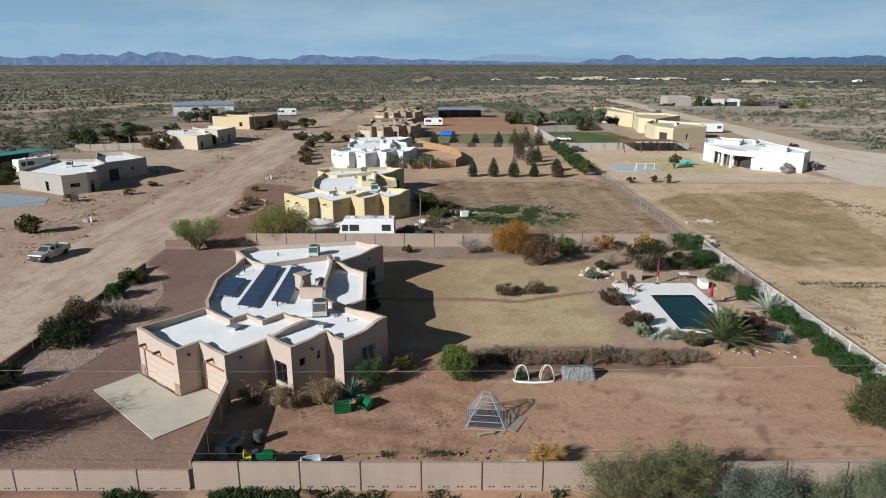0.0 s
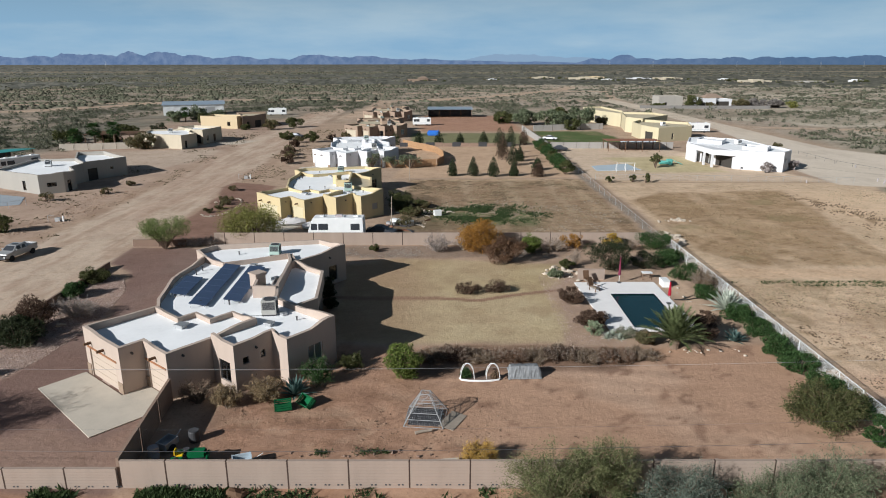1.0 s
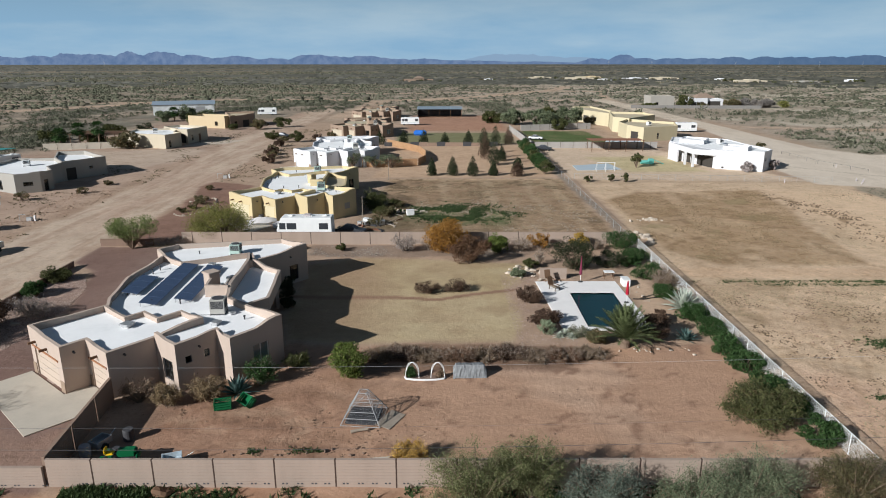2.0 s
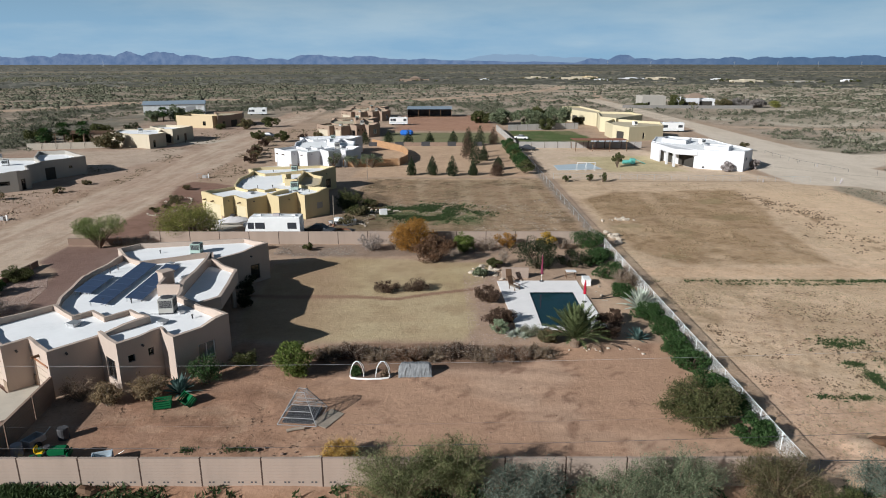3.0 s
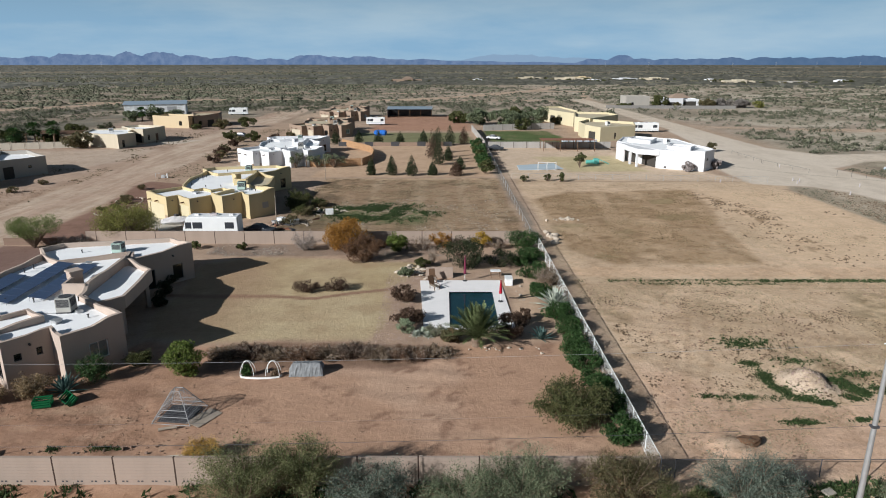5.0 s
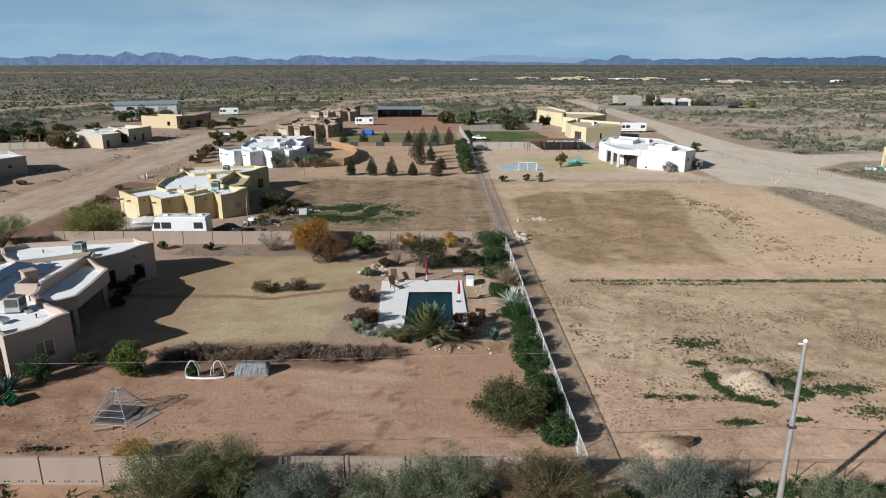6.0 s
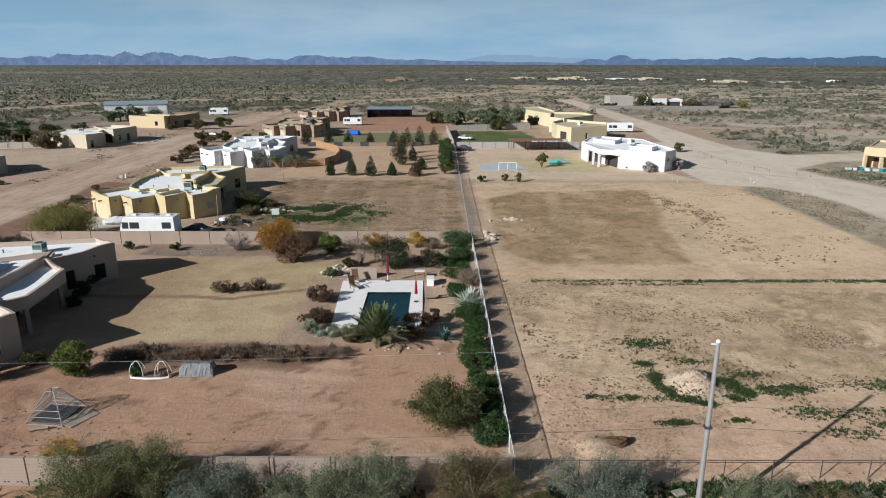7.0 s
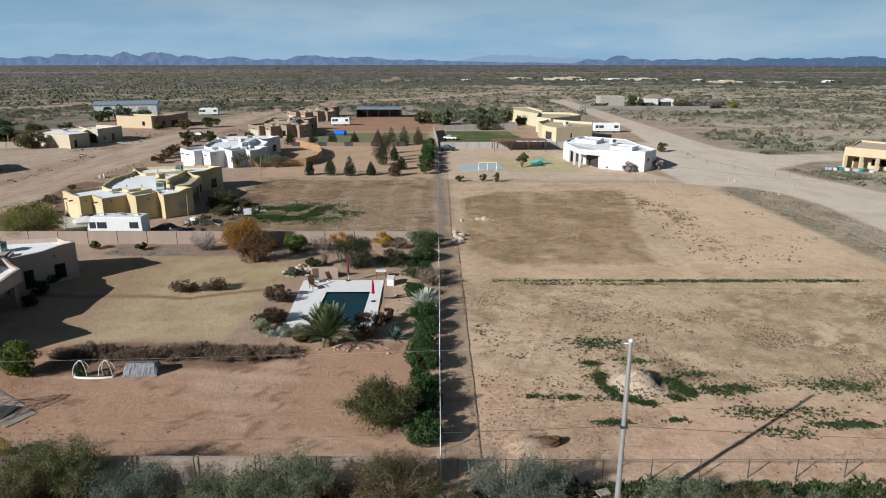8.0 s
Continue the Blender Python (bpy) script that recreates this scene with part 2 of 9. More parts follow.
# ---- mesh helpers ----
class Shape:
    """Gathers vertices and faces for one mesh."""

    def __init__(self):
        self.v, self.f = [], []

    def add(self, verts, faces):
        k = len(self.v)
        self.v += [tuple(p) for p in verts]
        self.f += [tuple(i + k for i in f) for f in faces]
        return self

    def quad(self, *p):
        return self.add(p, [tuple(range(len(p)))])

    def box(self, x0, y0, z0, x1, y1, z1, m=None):
        p = [Vector((x, y, z)) for z in (z0, z1) for x, y in ((x0, y0), (x1, y0), (x1, y1), (x0, y1))]
        if m is not None:
            p = [m @ q for q in p]
        return self.add(p, [(0, 3, 2, 1), (4, 5, 6, 7), (0, 1, 5, 4), (1, 2, 6, 5), (2, 3, 7, 6), (3, 0, 4, 7)])

    def prism(self, poly, z0, z1):
        n = len(poly)
        p = [(x, y, z0) for x, y in poly] + [(x, y, z1) for x, y in poly]
        f = [tuple(reversed(range(n))), tuple(range(n, 2 * n))] + [(i, (i + 1) % n, n + (i + 1) % n, n + i) for i in range(n)]
        return self.add(p, f)

    def tube(self, a, b, r0, r1=None, n=6, caps=True):
        a, b = Vector(a), Vector(b)
        r1 = r0 if r1 is None else r1
        d = (b - a).normalized()
        s = d.orthogonal().normalized()
        t = d.cross(s)
        p = [c + (s * math.cos(2 * math.pi * i / n) + t * math.sin(2 * math.pi * i / n)) * r for c, r in ((a, r0), (b, r1)) for i in range(n)]
        f = [(i, (i + 1) % n, n + (i + 1) % n, n + i) for i in range(n)]
        if caps:
            f += [tuple(reversed(range(n))), tuple(range(n, 2 * n))]
        return self.add(p, f)

    def path(self, pts, r0, r1=None, n=6):
        r1 = r0 if r1 is None else r1
        k = len(pts) - 1
        for i in range(k):
            self.tube(pts[i], pts[i + 1], r0 + (r1 - r0) * i / k, r0 + (r1 - r0) * (i + 1) / k, n)
        return self

    def rope(self, pts, r, n=5):
        """One unbroken round cord through the points."""
        pts = [Vector(p) for p in pts]
        v = []
        for i, p in enumerate(pts):
            d = (pts[min(i + 1, len(pts) - 1)] - pts[max(i - 1, 0)]).normalized()
            s = d.cross(Vector((0, 0, 1)) if abs(d.z) < 0.95 else Vector((0, 1, 0))).normalized()
            t = d.cross(s)
            v += [p + (s * math.cos(2 * math.pi * k / n) + t * math.sin(2 * math.pi * k / n)) * r for k in range(n)]
        f = [(i * n + k, i * n + (k + 1) % n, (i + 1) * n + (k + 1) % n, (i + 1) * n + k) for i in range(len(pts) - 1) for k in range(n)]
        return self.add(v, f)

    def lathe(self, profile, cx=0.0, cy=0.0, n=16):
        """profile: (radius, z) from the bottom up."""
        p = [(cx + r * math.cos(2 * math.pi * i / n), cy + r * math.sin(2 * math.pi * i / n), z) for r, z in profile for i in range(n)]
        f = [(j * n + i, j * n + (i + 1) % n, (j + 1) * n + (i + 1) % n, (j + 1) * n + i) for j in range(len(profile) - 1) for i in range(n)]
        f += [tuple(reversed(range(n))), tuple(range((len(profile) - 1) * n, len(profile) * n))]
        return self.add(p, f)

    def mesh(self, name):
        me = bpy.data.meshes.new(name)
        me.from_pydata(self.v, [], self.f)
        me.update()
        return me


def part(name, shape, material, parent=None, label="", bevel=0.0, smooth=False, m=None):
    """Links a Shape (or a mesh) as one object under its thing or part."""
    me = shape.mesh(name) if isinstance(shape, Shape) else shape
    if bevel:
        bm = bmesh.new()
        bm.from_mesh(me)
        bmesh.ops.bevel(bm, geom=[e for e in bm.edges if len(e.link_faces) == 2 and e.calc_face_angle(0) > 0.5], offset=bevel, segments=2, affect="EDGES", clamp_overlap=True)
        bm.to_mesh(me)
        bm.free()
    if not me.materials:
        me.materials.append(material)
    if smooth:
        me.polygons.foreach_set("use_smooth", [True] * len(me.polygons))
    ob = new(name, me)
    if parent is not None:
        ob.parent = parent
    if m is not None:
        ob.matrix_basis = m
    if label:
        tagged(ob, label)
    return ob


def thing(name, m, label, category, group="", kind=""):
    ob = new(name)
    ob.matrix_basis = m
    return tagged(ob, label, category, group, kind)


def soft(x, lo, hi):
    t = np.clip((x - lo) / (hi - lo), 0, 1)
    return t * t * (3 - 2 * t)


# ---- ground: height ----
def ground_z(x, y):
    """Level near the houses, then falling away very gently to the horizon."""
    x, y = np.asarray(x, float), np.asarray(y, float)
    r = np.sqrt(x * x * 0.6 + y * y)
    z = -0.0066 * np.maximum(0, r - 190) + 0.4 * np.sin(x / 160 + 1) * soft(r, 220, 500) * np.sin(y / 130)
    mound = 1.15 * np.clip(1.12 - 0.82 * np.hypot((x - 50.5) / 1.75, (y - 46.6) / 1.9), 0, 1.0) * (1 + 0.12 * np.sin(x * 5.1 + y * 2.3) * np.sin(y * 4.3 - x)) - np.exp(-(((x - 51.9) / 0.45) ** 2 + ((y - 46.6) / 1.0) ** 2)) * 0.55
    heap = np.exp(-(((x - 41.0) / 1.0) ** 2 + ((y - 38.0) / 0.8) ** 2)) * 0.5
    return z + mound + heap


def gz(x, y):
    return float(ground_z(x, y))


# ---- ground: colour zones ----
def lattice(x, y, seed=0):
    """Smooth value noise between 0 and 1."""
    xi, yi = np.floor(x), np.floor(y)
    fx, fy = x - xi, y - yi
    fx, fy = fx * fx * (3 - 2 * fx), fy * fy * (3 - 2 * fy)

    def h(a, b):
        s = np.sin(a * 127.1 + b * 311.7 + seed * 74.7) * 43758.5453
        return s - np.floor(s)

    return (h(xi, yi) * (1 - fx) + h(xi + 1, yi) * fx) * (1 - fy) + (h(xi, yi + 1) * (1 - fx) + h(xi + 1, yi + 1) * fx) * fy


def cloudy(x, y, size, seed=0, octaves=4):
    total, amp, out = 0.0, 1.0, 0.0
    for k in range(octaves):
        out = out + amp * lattice(x / size * 2 ** k + 17 * k, y / size * 2 ** k - 9 * k, seed + k)
        total += amp
        amp *= 0.55
    return out / total


def inside(x, y, poly, edge):
    """1 inside the outline, 0 outside, fading over edge metres."""
    d = np.full(x.shape, 1e9)
    within = np.zeros(x.shape, bool)
    n = len(poly)
    for i in range(n):
        ax, ay = poly[i]
        bx, by = poly[(i + 1) % n]
        ex, ey = bx - ax, by - ay
        t = np.clip(((x - ax) * ex + (y - ay) * ey) / (ex * ex + ey * ey + 1e-9), 0, 1)
        d = np.minimum(d, np.hypot(x - ax - t * ex, y - ay - t * ey))
        if ay != by:
            within ^= ((ay > y) != (by > y)) & (x < (bx - ax) * (y - ay) / (by - ay) + ax)
    return soft(np.where(within, d, -d), -edge, edge)


def axis(lo, fine_lo, fine_hi, hi, step, grow):
    out = list(np.arange(fine_lo, fine_hi, step))
    s, v = step, fine_hi
    while v < hi:
        out.append(v)
        s *= grow
        v += s
    out.append(hi)
    s, v, left = step, fine_lo - step, []
    while v > lo:
        left.append(v)
        s *= grow
        v -= s
    return np.array(left[::-1] + out) if not left or left[-1] != lo else np.array(out)


# outline of the gravel bed beside the road
BED_EDGE = [(-36.3, 46.0), (-34.3, 45.7), (-32, 46.3), (-31, 48.2), (-30.1, 51.3), (-29.7, 54.5), (-29.5, 58.6), (-29.8, 63), (-30.8, 68.9), (-32.9, 72.8), (-36.3, 74.6)]


def bare_tracks(x, y):
    """Sandy washes and tracks across the desert: 1 on them, 0 away."""
    out = np.zeros(np.shape(x))
    wob = 9 * (cloudy(x, y, 45, 5) - 0.5)
    for line, half in (WASHES):
        for (ax, ay), (bx, by) in zip(line, line[1:]):
            ex, ey = bx - ax, by - ay
            t = np.clip(((x - ax) * ex + (y - ay) * ey) / (ex * ex + ey * ey), 0, 1)
            out = np.maximum(out, soft(half - np.hypot(x - ax - t * ex, (y - ay - t * ey)) + wob, 0, half * 0.7))
    return out


WASHES = (([(-330, 300), (-204, 331), (-178, 362), (-161, 396), (-143, 424), (-80, 428), (-29, 411), (20, 446), (47, 483), (105, 583), (130, 660)], 11.0),
          ([(-36, 270), (-30, 330), (-29, 411)], 9.0), ([(-29, 411), (23, 424), (75, 418), (112, 400)], 7.0), ([(110, 250), (158, 236), (178, 236), (270, 244)], 6.0),
          ([(-330, 372), (-230, 386), (-150, 402)], 6.0), ([(-120, 520), (-40, 505), (60, 540), (180, 560)], 7.0), ([(-420, 560), (-260, 600), (-120, 590)], 7.0), ([(104, 225), (108, 330), (112, 420), (130, 520)], 5.0))


def build_ground():
    gx = axis(-4900, -48, 106, 4900, 0.44, 1.055)
    gy = np.concatenate([np.arange(-40, 28, 4.0), axis(28, 28, 132, 4900, 0.42, 1.027)])
    X, Y = np.meshgrid(gx, gy)
    w1, w2 = cloudy(X, Y, 6.0, 3) - 0.5, cloudy(X, Y, 6.0, 8) - 0.5
    x, y = X + 2.2 * w1, Y + 2.2 * w2
    big, mid, small = cloudy(X, Y, 40, 11), cloudy(X, Y, 7, 21), cloudy(X, Y, 1.6, 31)
    C = np.empty(X.shape + (3,))
    C[:] = (0.365, 0.266, 0.198)

    def lay(mask, colour):
        m = np.clip(mask, 0, 1)[..., None]
        C[:] = C * (1 - m) + np.array(colour) * m

    # desert floor; distance haze is put into its greyer, bluer tones
    wild = np.maximum.reduce([soft(Y, 255, 300), soft(X, 112, 124) * soft(Y, 60, 90), soft(-X, 92, 110) * soft(Y, 140, 170), soft(-X, 150, 175)])
    lay(wild, (0.345, 0.285, 0.23))
    lay(wild * soft(X, 90, 130) * soft(cloudy(X, Y, 22, 13), 0.42, 0.6) * 0.8, (0.49, 0.435, 0.355))
    lay(wild * soft(-X, -90, 60) * 0.7, (0.225, 0.185, 0.145))
    lay(wild * soft(mid, 0.55, 0.75) * 0.6, (0.47, 0.41, 0.33))
    lay(wild * soft(big, 0.45, 0.7) * 0.55, (0.205, 0.185, 0.135))
    lay(wild * soft(cloudy(X, Y, 17, 51), 0.40, 0.58) * (0.2 + 0.65 * soft(-X, -60, 120)), (0.145, 0.138, 0.112))
    lay(wild * bare_tracks(X, Y) * (0.65 + 0.3 * soft(mid, 0.35, 0.6)), (0.46, 0.34, 0.255))
    lay(soft(Y, 600, 1000) * 0.85, (0.215, 0.185, 0.135))
    lay(soft(Y, 1500, 2600), (0.115, 0.112, 0.088))
    for yc, half in ((860, 14), (1050, 22), (1300, 20), (1650, 45), (2100, 40), (2900, 90)):
        lay(soft(half - np.abs(Y + 120 * (cloudy(X / 5, Y, 160, 6) - 0.5) - yc), 0, half * 0.7) * soft(cloudy(X / 3, Y, 120, 46), 0.4, 0.55) * 0.8, (0.37, 0.30, 0.225))
    lay(soft(Y, 900, 1500) * soft(cloudy(X / 6, Y, 90, 61), 0.5, 0.66) * 0.6, (0.19, 0.16, 0.11))
    # left road
    centre = -44.5 - 6.0 * soft(Y, 110, 250)
    road = soft(7.5 + 1.2 * w1 - np.abs(X - centre), -0.7, 0.9) * soft(Y, 20, 30) * (1 - soft(Y, 330, 380))
    lay(road, (0.45, 0.355, 0.28))
    lay(road * soft(cloudy(X / 1.2, Y / 7, 1.0, 141, 3), 0.48, 0.66) * 0.6, (0.34, 0.24, 0.18))
    lay(road * soft(cloudy(X, Y / 3, 9, 144), 0.46, 0.66) * 0.55, (0.36, 0.25, 0.19))
    lay(road * soft(0.6 - np.abs(X - centre + 5.8 - 1.4 * np.sin(Y / 17)), 0, 0.5) * soft(mid, 0.4, 0.6) * 0.55, (0.29, 0.195, 0.15))
    lay(soft(2.2 - np.abs(np.abs(X - centre) - 8.6), 0, 1.5) * soft(mid, 0.45, 0.65) * (1 - soft(Y, 300, 330)) * 0.6, (0.30, 0.205, 0.15))
    for off in (-4.2, -2.3, 2.0, 3.9):
        lay(road * soft(0.35 - np.abs(X - centre - off - 0.5 * (mid - 0.5)), 0, 0.3) * 0.35, (0.52, 0.405, 0.315))
    # reddish gravel drives
    drive = inside(x, y, [(-36.4, 28), (-15.2, 28), (-15.6, 44), (-22.6, 49), (-21, 56), (-22.5, 64), (-22, 72), (-24, 80), (-30, 85.4), (-37.5, 85.4), (-38, 79), (-33, 75.5), (-29.2, 62), (-31, 55.5), (-34.6, 46.3), (-36.4, 45)], 0.5)
    lay(drive, (0.182, 0.117, 0.098))
    lay(drive * soft(mid, 0.45, 0.8) * 0.55, (0.21, 0.15, 0.128))
    lay(inside(x, y, [(-37, 88.5), (-27, 89.5), (-20, 98), (-25, 105), (-27.5, 116), (-29, 130), (-38, 134), (-39.5, 128), (-36, 112)], 0.6), (0.215, 0.13, 0.10))
    bed = inside(x, y, BED_EDGE, 0.25)
    lay(bed, (0.40, 0.29, 0.235))
    lay(bed * soft(small, 0.55, 0.7) * 0.6, (0.24, 0.15, 0.12))
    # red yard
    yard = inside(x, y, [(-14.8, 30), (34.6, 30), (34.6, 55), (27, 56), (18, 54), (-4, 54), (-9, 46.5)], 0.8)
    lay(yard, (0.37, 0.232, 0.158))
    lay(yard * soft(mid, 0.5, 0.75) * 0.5, (0.46, 0.325, 0.24))
    # the side wall's shadow on the yard, put into the soil colour
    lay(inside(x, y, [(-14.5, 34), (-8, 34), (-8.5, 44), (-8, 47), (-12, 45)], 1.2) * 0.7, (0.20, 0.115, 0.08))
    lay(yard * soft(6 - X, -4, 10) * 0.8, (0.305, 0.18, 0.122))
    lay(yard * soft(cloudy(X / 1.4, Y / 1.1, 1.0, 131, 4), 0.52, 0.72) * 0.12, (0.27, 0.16, 0.11))
    dug = yard * np.maximum(soft(7.5 - np.hypot((X - 0.5) / 1.2, Y - 40.5), 0, 4), soft(4.5 - np.hypot((X + 9.5) / 1.6, Y - 42.6), 0, 2))
    clod = cloudy(X, Y, 1.15, 133, 3)
    lay(dug * soft(clod, 0.52, 0.66) * soft(mid, 0.4, 0.6) * 0.7, (0.18, 0.10, 0.066))
    lay(dug * soft(0.44 - clod, 0.0, 0.1) * 0.7, (0.37, 0.245, 0.17))
    for cx, cy, rad in ((-6, 56, 13.0), (-6, 56, 14.5), (20, 24, 17.0), (20, 24, 18.5)):
        lay(yard * soft(0.22 - np.abs(np.hypot(X - cx, (Y - cy)) - rad + 0.9 * w1), -0.05, 0.15) * soft(mid, 0.35, 0.55) * 0.45, (0.24, 0.145, 0.10))
    dots = lattice(X * 2.1, Y * 2.1, 77) * lattice(X * 0.55, Y * 0.55, 78)
    lay(yard * soft(dots, 0.46, 0.6) * 0.75, (0.205, 0.12, 0.083))
    # strip before the vines: dark soil, with vine shadow painted in
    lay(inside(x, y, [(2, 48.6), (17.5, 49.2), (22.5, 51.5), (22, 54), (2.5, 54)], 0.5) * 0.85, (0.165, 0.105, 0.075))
    lay(inside(x, y, [(-30, 35), (-15.6, 35), (-16.3, 42.5), (-19.4, 39), (-24, 41)], 1.0) * 0.75, (0.27, 0.178, 0.138))
    # ground across the road
    lay(soft(-54 - X, -2, 4) * (1 - wild) * 0.85, (0.375, 0.275, 0.215))
    lay(soft(-54 - X, -2, 4) * (1 - wild) * soft(cloudy(X, Y, 12, 142), 0.5, 0.66) * 0.6, (0.285, 0.20, 0.155))
    lay(inside(x, y, [(-62, 150), (-57, 160), (-56, 180), (-60, 184), (-92, 178), (-82, 158)], 2.0) * 0.7, (0.44, 0.355, 0.285))
    lay(inside(x, y, [(-66, 189), (-55, 196), (-53, 206), (-64, 203)], 1.0) * 0.85, (0.48, 0.42, 0.35))
    lay(soft(-54 - X, -2, 4) * soft(150 - Y, 0, 20) * soft(0.7 - np.abs(np.sin((X * 0.55 + Y) / 5.2 + 2.5 * w1)), 0.35, 0.7) * soft(mid, 0.42, 0.6) * 0.5, (0.25, 0.17, 0.13))
    # lawn
    side = inside(x, y, [(-8, 54), (34, 54), (34, 87), (-9, 87)], 0.6)
    lay(side * 0.8, (0.345, 0.245, 0.18))
    lay(inside(x, y, [(-9, 81), (20, 81.5), (22, 86.5), (-9, 86.5)], 0.5) * 0.9, (0.235, 0.175, 0.137))
    lay(inside(x, y, [(29, 55), (31.4, 55), (31.8, 74), (29.4, 74)], 0.5) * 0.8, (0.47, 0.34, 0.245))
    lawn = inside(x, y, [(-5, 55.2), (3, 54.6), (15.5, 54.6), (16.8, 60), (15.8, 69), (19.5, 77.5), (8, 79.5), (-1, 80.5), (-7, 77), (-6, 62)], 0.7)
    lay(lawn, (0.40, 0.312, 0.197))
    lay(lawn * soft(cloudy(X, Y, 9, 71), 0.42, 0.66) * 0.75, (0.37, 0.285, 0.165))
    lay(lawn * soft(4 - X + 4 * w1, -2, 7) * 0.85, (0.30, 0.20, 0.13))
    lay(lawn * soft(cloudy(X, Y, 5, 75), 0.52, 0.66) * soft(X, 2, 8) * 0.5, (0.43, 0.35, 0.225))
    lay(lawn * soft(cloudy(X / 2.5, Y, 3, 76), 0.55, 0.68) * 0.45, (0.33, 0.24, 0.15))
    lay(lawn * soft(cloudy(X, Y, 2.6, 73), 0.55, 0.7) * 0.45, (0.29, 0.205, 0.125))
    lay(lawn * soft(small, 0.55, 0.8) * 0.25, (0.46, 0.36, 0.22))
    path_y = np.interp(X, (-8, -4.5, 4, 8.2, 11.5, 15.5, 19), (66.4, 66.2, 66.2, 65.5, 67.0, 68.3, 68.9)) + 0.25 * w1
    lay(0.95 * soft(0.5 - np.abs(Y - path_y), -0.12, 0.2) * inside(X, Y, [(-8, 60), (17, 60), (17, 75), (-8, 75)], 0.6), (0.24, 0.145, 0.10))
    # tilled plot behind the wall
    plot = inside(x, y, [(-4, 88), (33.6, 88), (33.6, 137), (-2, 137)], 0.8)
    rows = 0.5 + 0.5 * np.sin(X * 1.5 + 0.6 * np.sin(Y / 9))
    lay(plot, (0.285, 0.20, 0.133))
    lay(plot * rows * soft(cloudy(X * 2, Y / 3, 9, 81), 0.4, 0.7) * 0.8, (0.40, 0.305, 0.215))
    lay(plot * soft(0.55 - np.abs(X - 15.5 - 0.02 * (Y - 110)), 0, 0.4) * soft(mid, 0.3, 0.6) * 0.6, (0.17, 0.125, 0.085))
    lay(plot * soft(1.5 - np.abs(X - 30.5), 0, 1.0) * 0.35, (0.42, 0.31, 0.21))
    lay(plot * soft(Y, 134.5, 136.5) * 0.8, (0.47, 0.345, 0.235))
    lay(plot * soft(cloudy(X, Y, 10, 85), 0.56, 0.72) * soft(118 - Y, 0, 12) * 0.5, (0.43, 0.36, 0.28))
    lay(plot * soft(cloudy(X, Y, 1.4, 86, 3), 0.5, 0.64) * soft(cloudy(X, Y, 8, 87), 0.35, 0.55) * 0.75, (0.135, 0.10, 0.065))
    # shadow and dark junk beside the yellow house, both put into the colour
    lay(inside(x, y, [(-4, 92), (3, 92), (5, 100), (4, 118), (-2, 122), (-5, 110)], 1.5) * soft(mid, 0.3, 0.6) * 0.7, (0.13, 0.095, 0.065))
    lay(inside(x, y, [(-2, 96), (19, 94), (21, 106), (12, 111), (2, 111)], 2.0) * soft(mid, 0.3, 0.55) * 0.65, (0.19, 0.15, 0.095))
    lay(inside(x, y, [(3, 101), (10, 104), (12, 98), (19, 98), (20, 106), (11, 110), (4, 110)], 1.6) * soft(small, 0.3, 0.5) * soft(mid, 0.3, 0.5) * 0.85, (0.085, 0.115, 0.05))
    lay(inside(x, y, [(34.3, 88), (35.6, 88), (35.1, 137), (34.6, 188), (33.2, 188), (33.6, 137)], 0.3) * 0.75, (0.215, 0.185, 0.155))
    # open fields
    field = inside(x, y, [(36.2, 30), (100, 30), (96, 80), (90, 100), (87, 131), (37, 134)], 1.0)
    lay(field, (0.53, 0.395, 0.28))
    lay(field * soft(cloudy(X, Y, 14, 91), 0.48, 0.7) * 0.45, (0.36, 0.265, 0.175))
    brown = inside(X + 0.5 * w1, Y + 0.5 * w2, [(45.3, 123), (69.4, 124.9), (67.2, 108), (63.8, 96.7), (61.6, 78), (43, 77.4), (38.6, 84.5), (38.4, 116)], 0.8)
    lay(brown * soft(cloudy(X, Y, 6, 95), 0.15, 0.5) * 0.82, (0.325, 0.222, 0.135))
    lay(brown * soft(cloudy(X, Y, 1.5, 96, 3), 0.5, 0.66) * 0.5, (0.19, 0.125, 0.07))
    lay(brown * soft(cloudy(X, Y, 6, 97), 0.60, 0.7) * 0.55, (0.20, 0.165, 0.085))
    lay(brown * soft(cloudy(X, Y, 4.5, 98), 0.56, 0.72) * 0.7, (0.45, 0.325, 0.215))
    lay(soft(1.3 - np.abs(X - 50 - (Y - 112) * 0.10 + 0.8 * w1), -0.4, 0.6) * brown * soft(Y, 92, 100) * 0.75, (0.45, 0.325, 0.22))
    sand = inside(x, y, [(66, 78), (90, 78), (88, 122), (71, 124)], 3.0)
    lay(sand * 0.85, (0.575, 0.425, 0.295))
    # hoof pits: the shade in them is painted as darker sand
    hoof = np.maximum.reduce([soft(2.6 - np.abs(X - 71.4 - 1.6 * np.sin((Y - 78) / 9)), 0, 2.2) * soft(Y, 77, 82) * (1 - soft(Y, 118, 122)), soft(3.6 - np.hypot((X - 70) / 1.3, Y - 110), 0, 3), soft(3 - np.hypot((X - 82) / 2.0, Y - 90), 0, 3) * 0.6])
    pits = lattice(X * 1.7, Y * 1.2, 99) * (0.5 + 0.5 * lattice(X * 0.6, Y * 0.5, 98))
    lay(hoof * soft(pits, 0.48, 0.58) * 0.9, (0.27, 0.185, 0.115))
    lay(field * soft(pits, 0.68, 0.8) * soft(mid, 0.4, 0.6) * 0.6, (0.28, 0.19, 0.12))
